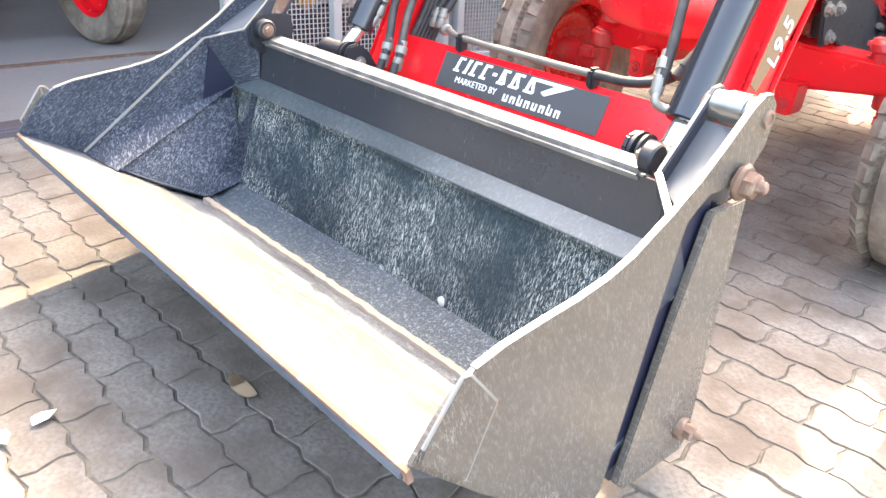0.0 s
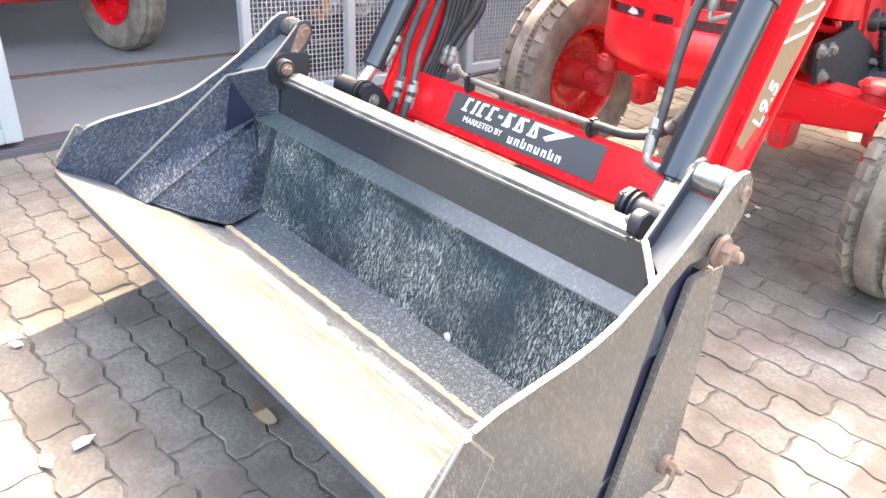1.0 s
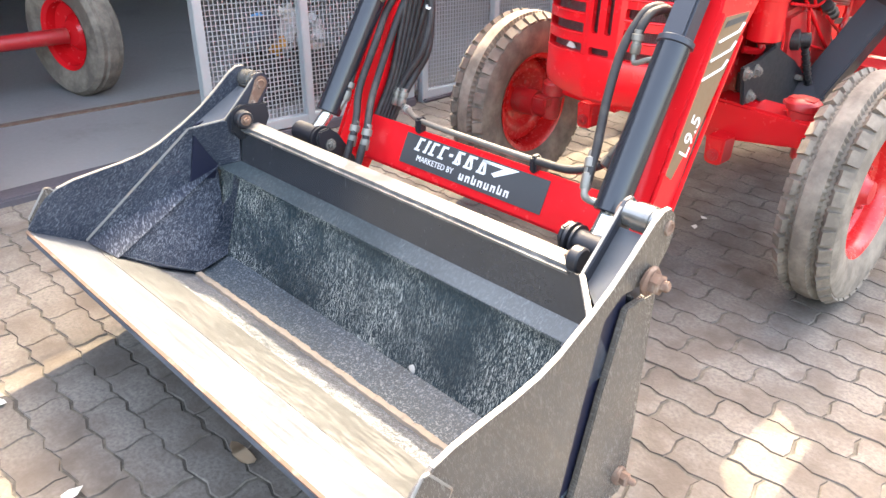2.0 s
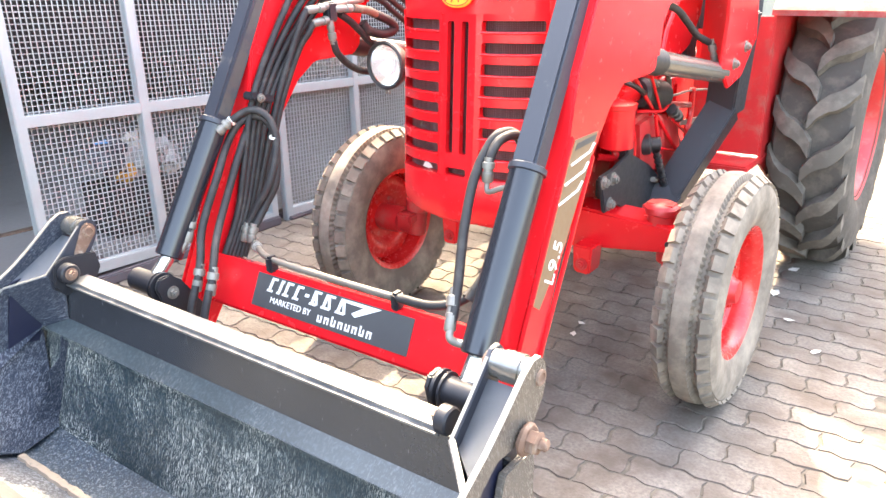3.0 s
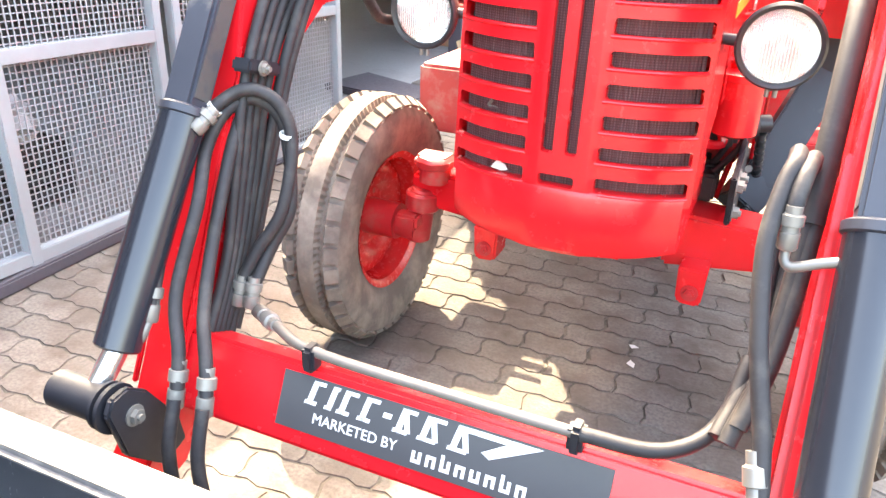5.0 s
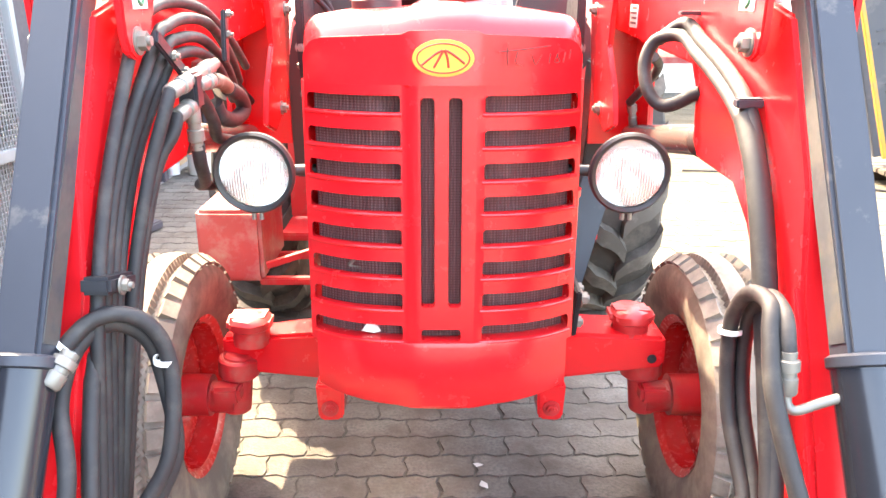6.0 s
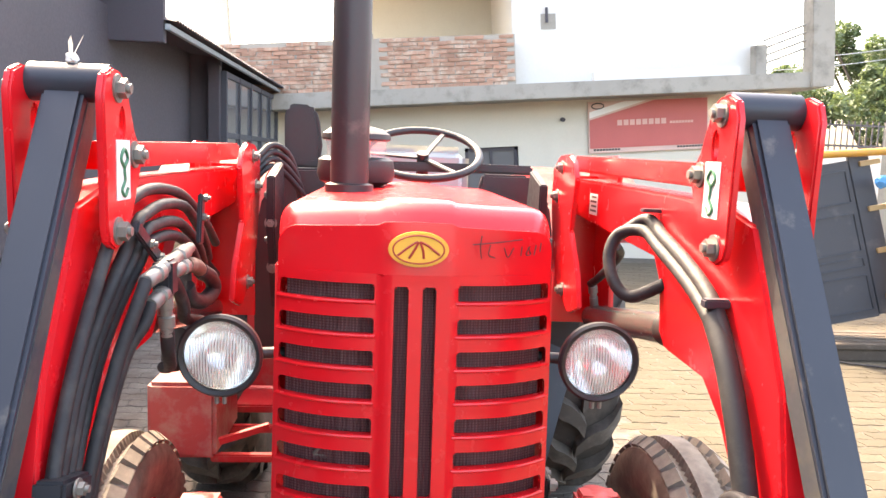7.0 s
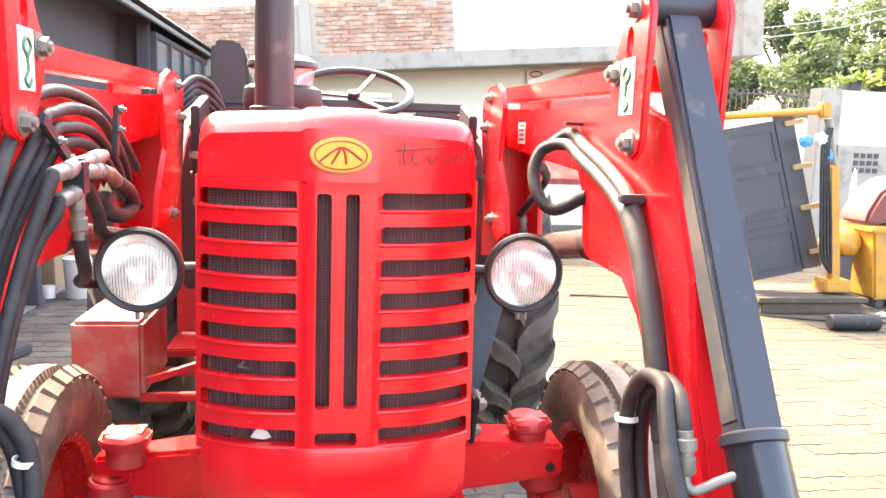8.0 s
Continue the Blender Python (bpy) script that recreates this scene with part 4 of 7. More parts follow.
def loader():
    ob = thing("front_loader", (0, -0.2, 0), "red front loader with slate cylinders and black hydraulic hoses, dusty", "loader")
    for s in (-1, 1):
        boom = part("boom", plate(B(), BOOM, s * 0.525, s * 0.617, "x", 0.006), RED, ob, "glossy red bent box boom")
        # raised welded flanges along the lower limb
        for x in (0.521, 0.621):
            for (p, q) in (((-0.452, 1.10), (-0.735, 0.53)), ((-0.335, 1.03), (-0.59, 0.56))):
                part("flange", beam(B(), (s * x, *p), (s * x, *q), 0.010, 0.012, 0.003), RED, boom)
        hole = [(-0.226 + 0.012 * math.cos(a), 1.606 + 0.026 * math.sin(a)) for a in [k * math.pi / 6 for k in range(12)]]
        for x in (0.484, 0.618):
            part("knee_plate", plate(B(), KNEE, s * x, s * (x + 0.014), "x", 0.004, [hole]), RED, ob)
        for x, d in ((0.484, -1), (0.632, 1)):
            for y, z in ((-0.252, 1.439), (-0.247, 1.661), (-0.172, 1.559)):
                part("knee_bolt", bolt(B(), (s * x, y, z), (s * d, 0, 0), 0.0155, 0.013), STEEL, ob, "zinc bolt head")
        b = B()
        rod(b, (s * 0.498, -0.232, 1.668), (s * 0.618, -0.232, 1.668), 0.030, seg=28)
        part("top_pin_tube", b, SLATE, ob)
        # sticker with a hook sign on the inner plate
        b = B()
        box(b, (s * 0.4828 - 0.0008, -0.258, 1.487), (s * 0.4828 + 0.0008, -0.198, 1.582), 0)
        st = part("sticker", b, INK, ob, "white sticker with a green hook sign")
        b = B()
        tube(b, [(s * 0.4815, -0.228, 1.538), (s * 0.4815, -0.243, 1.553), (s * 0.4815, -0.228, 1.568), (s * 0.4815, -0.213, 1.553), (s * 0.4815, -0.228, 1.538), (s * 0.4815, -0.226, 1.518), (s * 0.4815, -0.240, 1.503), (s * 0.4815, -0.226, 1.493), (s * 0.4815, -0.213, 1.505)], 0.0032, 6, 4)
        part("hook_sign", b, GREEN, st)
        # link bar back to the tower
        b = B()
        beam(b, (s * 0.560, -0.17, 1.555), (s * 0.540, 0.86, 1.568), 0.062, 0.047, 0.006)
        part("link_bar", b, RED, ob)
        part("tower_plate", plate(B(), TOWER, s * 0.455, s * 0.469, "x", 0.004), RED, ob)
        part("tower_plate", plate(B(), TOWER_OUT, s * 0.600, s * 0.614, "x", 0.004), RED, ob)
        part("tower_back", box(B(), (min(s * 0.469, s * 0.600), 0.90, 1.06), (max(s * 0.469, s * 0.600), 0.915, 1.53)), RED, ob)
        for y, z in ((0.78, 1.555), (0.83, 1.468), (0.70, 1.20)):
            part("tower_bolt", bolt(B(), (s * 0.455, y, z), (-s, 0, 0), 0.014, 0.011), STEEL, ob)
        for y, z in ((0.86, 1.55), (0.84, 1.13), (0.97, 1.18)):
            part("tower_bolt", bolt(B(), (s * 0.614, y, z), (s, 0, 0), 0.015, 0.012), STEEL, ob)
        part("subframe_plate", plate(B(), [(0.80, 1.50), (0.98, 1.54), (1.02, 1.40), (0.99, 1.12), (0.92, 1.08), (0.86, 1.20), (0.80, 1.35)], s * 0.395, s * 0.42, "x", 0.004), BLACK, ob, "black subframe plate behind the tower")
        if s > 0:
            b = B()
            for p, q in zip(LEG, LEG[1:]):
                beam(b, p, q + (q - p).normalized() * 0.02, 0.115, 0.16, 0.006, (0, -1, 0))
            part("subframe", b, BLACK, ob, "black folded subframe leg below the tower")
        for y, z in ((0.88, 1.44), (0.90, 1.30)):
            part("subframe_bolt", bolt(B(), (s * 0.420, y, z), (s, 0, 0), 0.014, 0.010), STEEL, ob)
        for z in (1.36, 1.22):
            part("subframe_bolt", bolt(B(), (s * 0.408, 0.865 - (z - 1.2) * 0.33, z), (0, -1, 0), 0.013, 0.010), STEEL, ob)
        if s > 0:
            part("rating_label", box(B(), (0.5235, 0.62, 1.425), (0.5245, 0.70, 1.485)), INK, ob, "small white rating label")
            for k in range(4):
                part("label_bar", box(B(), (0.5228, 0.628, 1.434 + 0.013 * k), (0.5235, 0.69 - 0.01 * (k % 2), 1.440 + 0.013 * k)), DECAL, ob)
        # lift cylinder
        b = B()
        rod(b, (s * 0.580, 0.80, 1.100), (s * 0.580, 0.17, 1.205), 0.036, seg=28, bevel=0.004)
        part("lift_cylinder", b, CYLINDER, ob, "grey steel lift cylinder")
        b = B()
        rod(b, (s * 0.580, 0.17, 1.205), (s * 0.580, 0.06, 1.224), 0.040, seg=28, bevel=0.004)
        rod(b, (s * 0.580, 0.04, 1.227), (s * 0.580, 0.07, 1.222), 0.025, seg=20)
        part("lift_gland", b, PLASTIC, ob)
        # tilt cylinder in its square guard
        top, mid, low, eye_ = Vector((s * 0.563, -0.215, 1.668)), Vector((s * 0.567, -0.570, 1.040)), Vector((s * 0.577, -0.800, 0.655)), Vector((s * 0.582, -0.865, 0.588))
        b = B()
        beam(b, top, mid, 0.063, 0.060, 0.006, (0, -1, 0))
        part("tilt_link", b, SLATE, ob, "slate-painted square tube, paint rubbed at the corner")
        b = B()
        beam(b, top + Vector((-s * 0.0320, 0.009, -0.012)), mid + Vector((-s * 0.0320, 0.009, 0.02)), 0.0022, 0.040, 0.0, (0, -1, 0))
        part("worn_strip", b, WORN_SLATE, ob, "bare grey strip worn along the inner face")
        b = B()
        rod(b, mid, low, 0.042, seg=36, bevel=0.004)
        part("tilt_barrel", b, GLOSS, ob, "glossy black tilt cylinder barrel")
        b = B()
        d = (mid - low).normalized()
        lathe(b, [(0.042, 0), (0.0465, 0.003), (0.0465, 0.016), (0.040, 0.020)], mid - d * 0.012, d, 36)
        part("collar", b, SLATE, ob)
        b = B()
        rod(b, low, eye_, 0.022, seg=24)
        part("rod", b, CHROME, ob, "bright piston rod")
        b = B()
        rod(b, (s * 0.532, -0.868, 0.588), (s * 0.66, -0.868, 0.588), 0.035, seg=28, bevel=0.004)
        lathe(b, [(0.046, 0), (0.046, 0.008), (0.030, 0.010), (0.030, 0.016), (0.044, 0.018), (0.044, 0.024)], (s * 0.521, -0.868, 0.588), (s, 0, 0), 28)
        part("rod_eye", b, BLACK, ob)
        b = B()
        plate(b, [(-0.905, 0.60), (-0.890, 0.625), (-0.855, 0.63), (-0.815, 0.60), (-0.75, 0.50), (-0.74, 0.44), (-0.80, 0.42), (-0.88, 0.50)], s * 0.500, s * 0.516, "x", 0.004)
        part("rod_ear", b, BLACK, ob, "black ear plate at the boom end")
        b = B()
        bolt(b, (s * 0.500, -0.852, 0.571), (-s, 0, 0), 0.014, 0.010)
        part("ear_bolt", b, STEEL, ob)
    # cross beam with its sign plate
    n = Vector((0, -0.137, 0.065)).normalized()
    along = Vector((0, 0.065, 0.137)).normalized()
    m = Matrix.Translation((0, -0.700, 0.577)) @ Matrix((Vector((1, 0, 0)), along, n)).transposed().to_4x4()
    b = B()
    box(b, (-0.53, -0.080, -0.085), (0.53, 0.072, 0.0), 0.008, m)
    part("cross_beam", b, RED, ob, "red box cross beam between the booms")
    b = B()
    box(b, (-0.300, -0.048, 0.0005), (0.302, 0.053, 0.0022), 0, m)
    decal = part("decal", b, DECAL, ob, "charcoal decal with white lettering")
    face = m @ Matrix.Translation((0, 0, 0.0026))
    letters("caption", "MARKETED BY", 0.026, face @ Matrix.Translation((-0.142, -0.019, 0)), INK, decal)
    # product name and maker's name as plain slanted blocks
    def block(x, y, w, h, lean=0.22):
        b = B()
        vs = [b.verts.new(face @ Vector((x + lean * dy + dx, y + dy, 0))) for dx, dy in ((0, 0), (w, 0), (w, h), (0, h))]
        b.faces.new(vs)
        part("name_block", b, INK, decal)
    for x, w in ((-0.245, 0.032), (-0.205, 0.018), (-0.180, 0.034), (-0.138, 0.034), (-0.068, 0.036), (-0.022, 0.046), (0.034, 0.046)):
        block(x, 0.004, 0.011, 0.044)
        block(x - 0.004, 0.004, w * 0.75, 0.007)
        block(x + 0.008, 0.041, w * 0.8, 0.007)
        if w > 0.035:
            block(x + w * 0.55, 0.008, 0.010, 0.036, -0.25)
    block(-0.094, 0.022, 0.016, 0.009)
    b = B()
    vs = [b.verts.new(face @ Vector(p)) for p in ((0.045, 0.040, 0), (0.045, 0.049, 0), (0.19, 0.049, 0), (0.105, 0.008, 0), (0.090, 0.016, 0), (0.130, 0.040, 0))]
    b.faces.new(vs)
    part("name_block", b, INK, decal)
    for i in range(8):
        block(-0.028 + i * 0.0265, -0.036, 0.006, 0.020 if i not in (2, 6) else 0.028, 0)
        block(-0.016 + i * 0.0265, -0.036, 0.006, 0.020, 0)
        block(-0.024 + i * 0.0265, -0.022 if i % 2 else -0.036, 0.012, 0.006, 0)
    # model lettering and stripes on the outer faces
    for s in (-1, 1):
        d = Vector((0, 0.19, 0.36)).normalized()
        b = B()
        plate(b, [(-0.625, 0.722), (-0.589, 0.698), (-0.466, 0.833), (-0.358, 1.0), (-0.305, 1.088), (-0.432, 1.088), (-0.49, 1.0), (-0.548, 0.88)], s * 0.6172, s * 0.6188, "x")
        dec = part("boom_decal", b, OCHRE, ob, "olive decal strip with white figures")
        if s > 0:
            letters("model_figures", "L9.5", 0.068, Matrix.Translation((0.6192, -0.522, 0.800)) @ Matrix((d, Vector((1, 0, 0)).cross(d), Vector((1, 0, 0)))).transposed().to_4x4(), INK, dec)
            for k in range(3):
                o = Vector((0, 0.030, 0.043)) * k
                b = B()
                tube(b, [Vector((0.6195, -0.512, 0.943)) + o, Vector((0.6195, -0.412, 0.957)) + o, Vector((0.6195, -0.388, 0.975)) + o], 0.0032, 6, 0)
                part("stripe", b, INK, dec)
            part("decal_block", plate(B(), [(-0.435, 1.062), (-0.42, 1.078), (-0.315, 1.082), (-0.328, 1.068)], 0.6189, 0.6200, "x"), DECAL, dec)
    return ob


loader_ob = loader()


def hoses(ob):
    def hose(pts, r=0.0125, mat=HOSE, name="hose", lab=""):
        return part(name, tube(B(), pts, r, 10, 6), mat, ob, lab)

    def coupling(p, q, r=0.016, name="coupling"):
        p, q = Vector(p), Vector(q)
        n = (q - p).length
        b = lathe(B(), [(r * 0.8, 0), (r, 0.004), (r, n * 0.4), (r * 0.86, n * 0.42), (r * 0.86, n * 0.55), (r * 1.12, n * 0.57), (r * 1.12, n * 0.8), (r * 0.8, n * 0.83), (r * 0.8, n)], p, q - p, 12)
        return part(name, b, STEEL, ob, "zinc hose coupling")

    # lower loops on the first boom
    hose([(-0.540, -0.750, 0.70), (-0.551, -0.66, 0.874), (-0.548, -0.58, 1.0), (-0.522, -0.51, 1.054), (-0.481, -0.48, 1.07), (-0.438, -0.46, 1.041), (-0.415, -0.46, 0.969), (-0.418, -0.5, 0.847), (-0.46, -0.53, 0.765), (-0.488, -0.565, 0.69)])
    hose([(-0.455, -0.790, 0.60), (-0.470, -0.76, 0.66), (-0.508, -0.71, 0.742), (-0.507, -0.63, 0.889), (-0.537, -0.56, 0.966), (-0.528, -0.51, 1.027), (-0.496, -0.465, 1.048), (-0.455, -0.445, 1.019), (-0.435, -0.445, 0.955), (-0.414, -0.48, 0.844), (-0.444, -0.51, 0.763), (-0.458, -0.560, 0.69)])
    hose([(-0.395, -0.785, 0.60), (-0.410, -0.76, 0.65), (-0.457, -0.70, 0.714), (-0.49, -0.62, 0.815), (-0.510, -0.52, 0.965), (-0.520, -0.44, 1.07)])
    hose([(-0.455, -0.80, 0.585), (-0.445, -0.84, 0.50), (-0.42, -0.86, 0.40)])
    hose([(-0.392, -0.80, 0.585), (-0.38, -0.84, 0.50), (-0.35, -0.86, 0.40)])
    for p, q in (((-0.540, -0.752, 0.695), (-0.547, -0.715, 0.765)), ((-0.486, -0.575, 0.655), (-0.482, -0.555, 0.715)), ((-0.457, -0.572, 0.655), (-0.456, -0.552, 0.715)),
                 ((-0.458, -0.800, 0.565), (-0.464, -0.765, 0.645)), ((-0.395, -0.797, 0.565), (-0.404, -0.762, 0.645)), ((-0.532, -0.592, 1.012), (-0.512, -0.555, 1.045))):
        coupling(p, q)
    for pts in (((-0.545, -0.735, 0.715), (-0.54, -0.762, 0.690), (-0.55, -0.775, 0.665), (-0.575, -0.775, 0.66)), ((-0.535, -0.60, 1.005), (-0.555, -0.595, 1.0))):
        hose(pts, 0.010, STEEL, "elbow", "zinc elbow fitting")
    # white ties
    for c, ax in (((-0.530, -0.535, 1.040), (0.6, 0.5, 0.6)), ((-0.424, -0.458, 0.985), (0.15, -0.05, 1))):
        b = lathe(B(), [(0.0135, -0.004), (0.0165, -0.004), (0.0165, 0.004), (0.0135, 0.004), (0.0135, -0.004)], c, ax, 18)
        part("cable_tie", b, INK, ob, "white cable tie")
    # long bundle beside the first boom, whose hoses arch back under the arm
    arches = (((-0.229, 1.452), (-0.166, 1.481), (-0.039, 1.496), (0.134, 1.481), (0.261, 1.444), (0.381, 1.393)),
              ((-0.190, 1.429), (-0.118, 1.456), (-0.006, 1.466), (0.132, 1.452), (0.235, 1.408), (0.300, 1.365)),
              ((-0.156, 1.410), (-0.061, 1.432), (0.068, 1.426), (0.173, 1.394), (0.255, 1.350)),
              ((-0.135, 1.385), (-0.064, 1.405), (0.055, 1.400), (0.165, 1.370), (0.230, 1.330)))
    for k, arch in enumerate(arches):
        x0 = (-0.508, -0.494, -0.494, -0.496)[k]
        hose([(-0.498, -0.665 + 0.018 * k, 0.60), (-0.503, -0.575 + 0.018 * k, 0.75), (-0.505, -0.525 + 0.021 * k, 0.90), (-0.506, -0.468 + 0.025 * k, 1.085), (-0.508, -0.372 + 0.036 * k, 1.25)]
             + [(x0 + 0.012, *p) for p in arch] + [(-0.50, arch[-1][0] + 0.12, arch[-1][1] - 0.06)], 0.0108)
    for k, end in enumerate(((-0.257, 1.362), (-0.233, 1.320))):
        hose([(-0.497, -0.593 + 0.018 * k, 0.60), (-0.502, -0.503 + 0.018 * k, 0.75), (-0.500, -0.440 + 0.021 * k, 0.90), (-0.490, -0.372 + 0.022 * k, 1.085), (-0.470, -0.310 + 0.03 * k, 1.235), (-0.446, end[0] - 0.018, end[1] - 0.03), (-0.44, *end)], 0.0110)
    b = B()
    beam(b, (-0.498, -0.490, 1.116), (-0.498, -0.395, 1.091), 0.044, 0.026, 0.005)
    part("hose_clamp", b, BLACK, ob, "black hose clamp on the boom")
    b = B()
    bolt(b, (-0.474, -0.455, 1.105), (1, 0, 0), 0.010, 0.008)
    part("clamp_bolt", b, STEEL, ob)
    part("hose_clamp", beam(B(), (-0.462, -0.238, 1.446), (-0.462, -0.105, 1.372), 0.010, 0.024, 0.003), BLACK, ob, "flat black clamp strip over the hoses")
    part("hose_clamp", beam(B(), (-0.450, 0.146, 1.478), (-0.450, 0.128, 1.375), 0.010, 0.028, 0.003), BLACK, ob, "flat black clamp strip over the hoses")
    for y, z in ((-0.175, 1.410), (-0.12, 1.380), (0.148, 1.47), (0.138, 1.43)):
        part("clamp_bolt", bolt(B(), (-0.458 if y < 0 else -0.445, y, z), (1, 0, 0), 0.008, 0.007, False), STEEL, ob)
    # valve tees above the lamp
    for p, q in (((-0.44, -0.262, 1.360), (-0.44, -0.165, 1.366)), ((-0.44, -0.238, 1.318), (-0.44, -0.150, 1.326)), ((-0.44, -0.180, 1.368), (-0.44, 0.010, 1.382)), ((-0.44, -0.157, 1.330), (-0.44, -0.145, 1.245)), ((-0.432, -0.14, 1.358), (-0.432, -0.04, 1.356))):
        coupling(p, q, 0.0135)
    part("valve_block", box(B(), (-0.458, -0.172, 1.318), (-0.424, -0.128, 1.382), 0.006), BLACK, ob)
    hose([(-0.432, -0.05, 1.357), (-0.436, 0.03, 1.345), (-0.438, 0.09, 1.325)], 0.0145, RUST, "elbow", "rust-tinged elbow pipe")
    hose([(-0.438, 0.08, 1.328), (-0.432, 0.150, 1.300), (-0.432, 0.170, 1.270), (-0.440, 0.11, 1.258), (-0.446, 0.04, 1.278), (-0.45, 0.02, 1.305)], 0.0165)
    hose([(-0.44, -0.145, 1.255), (-0.444, -0.125, 1.215), (-0.462, -0.05, 1.165), (-0.505, 0.06, 1.13), (-0.49, 0.15, 1.11)], 0.0125)
    hose([(-0.445, -0.10, 1.340), (-0.45, -0.04, 1.310), (-0.455, 0.02, 1.267), (-0.47, 0.09, 1.225), (-0.46, 0.18, 1.20)], 0.0125)
    for k in range(4):
        hose([(-0.475, 0.93, 1.545 - 0.02 * k), (-0.44, 1.01, 1.590 - 0.022 * k), (-0.40, 1.06, 1.575 - 0.025 * k), (-0.375 + 0.01 * k, 1.10, 1.52 - 0.03 * k), (-0.36, 1.12, 1.42)], 0.010)
    # feed to the second lift cylinder
    hose([(0.50, 0.34, 1.372), (0.535, 0.42, 1.342), (0.54, 0.516, 1.296), (0.54, 0.625, 1.246), (0.55, 0.73, 1.214)], 0.012)
    hose([(-0.50, 0.34, 1.372), (-0.535, 0.42, 1.342), (-0.54, 0.516, 1.296), (-0.54, 0.625, 1.246), (-0.55, 0.73, 1.214)], 0.012)
    coupling((0.572, 0.755, 1.135), (0.555, 0.735, 1.222), 0.013)
    # arch and run on the second boom
    for k in (0, 1):
        o = Vector((-0.004 + 0.010 * k, 0.012 * k, 0.024 * k))
        pts = [(0.530, 0.08, 1.322), (0.476, 0.12, 1.287), (0.446, 0.15, 1.313), (0.440, 0.18, 1.371), (0.461, 0.18, 1.418), (0.498, 0.13, 1.430), (0.507, 0.05, 1.402), (0.506, -0.1, 1.362), (0.500, -0.23, 1.315), (0.500, -0.3, 1.245), (0.498, -0.37, 1.14), (0.495, -0.45, 0.98), (0.48, -0.56, 0.80), (0.45, -0.64, 0.70)]
        if k:
            pts = pts[4:]
        hose([Vector(p) + (o if i else Vector((0, 0, 0))) for i, p in enumerate(pts)], 0.014)
    b = B()
    tube(b, [(0.500, -0.235, 1.318), (0.500, -0.3, 1.252), (0.498, -0.37, 1.147), (0.495, -0.45, 0.987)], 0.0195, 12, 6)
    part("hose_sleeve", b, HOSE, ob, "black sleeve over the paired hoses")
    b = B()
    beam(b, (0.480, -0.235, 1.342), (0.526, -0.235, 1.342), 0.024, 0.016, 0.003)
    part("hose_clamp", b, SLATE, ob, "steel hose clamp on the boom")
    b = B()
    beam(b, (0.484, 0.125, 1.425), (0.484, 0.125, 1.475), 0.024, 0.012, 0.002)
    beam(b, (0.484, 0.125, 1.475), (0.530, 0.125, 1.475), 0.024, 0.008, 0.002)
    part("hose_clamp", b, SLATE, ob, "steel hose clamp on the boom")
    # loops at the second tilt cylinder
    hose([(0.500, -0.795, 0.70), (0.484, -0.74, 0.79), (0.456, -0.675, 0.893), (0.438, -0.605, 1.0), (0.444, -0.555, 1.068), (0.455, -0.515, 1.100), (0.456, -0.440, 1.085), (0.456, -0.392, 1.01), (0.458, -0.42, 0.88), (0.46, -0.52, 0.77), (0.43, -0.63, 0.70)], 0.0125)
    hose([(0.463, -0.577, 1.030), (0.464, -0.565, 1.062), (0.470, -0.530, 1.092), (0.478, -0.460, 1.088), (0.480, -0.400, 1.02), (0.480, -0.415, 0.90), (0.478, -0.50, 0.79), (0.45, -0.60, 0.71)], 0.0120)
    coupling((0.500, -0.800, 0.695), (0.478, -0.745, 0.78), 0.0145)
    coupling((0.464, -0.584, 0.995), (0.463, -0.574, 1.055), 0.0140)
    hose([(0.500, -0.795, 0.705), (0.508, -0.81, 0.685), (0.525, -0.80, 0.672), (0.555, -0.79, 0.672)], 0.010, STEEL, "elbow", "zinc elbow fitting")
    hose([(0.464, -0.582, 1.000), (0.465, -0.588, 0.982), (0.476, -0.594, 0.976), (0.51, -0.596, 0.990), (0.545, -0.598, 1.002)], 0.0072, STEEL, "elbow", "zinc elbow fitting")
    part("cable_tie", lathe(B(), [(0.016, -0.004), (0.019, -0.004), (0.019, 0.004), (0.016, 0.004), (0.016, -0.004)], (0.456, -0.393, 1.003), (0.0, 0.1, 0.99), 18), INK, ob, "white cable tie")
    # pipe along the cross beam
    hose([(-0.43, -0.575, 0.655), (-0.36, -0.625, 0.675), (-0.25, -0.668, 0.672), (0.0, -0.672, 0.668), (0.25, -0.672, 0.668), (0.36, -0.66, 0.672), (0.43, -0.60, 0.70), (0.455, -0.52, 0.78)], 0.0100, PIPE, "pipe", "dusty steel pipe along the cross beam")
    hose([(0.235, -0.672, 0.668), (0.36, -0.662, 0.672), (0.43, -0.602, 0.70), (0.455, -0.52, 0.78)], 0.0125)
    coupling((-0.445, -0.565, 0.650), (-0.35, -0.632, 0.676), 0.015)
    for x in (-0.25, 0.235):
        b = B()
        box(b, (x - 0.013, -0.687, 0.632), (x + 0.013, -0.650, 0.684), 0.007)
        part("pipe_clip", b, BLACK, ob, "black pipe clip")


hoses(loader_ob)
# ---- the tractor ----
TREADS = 38


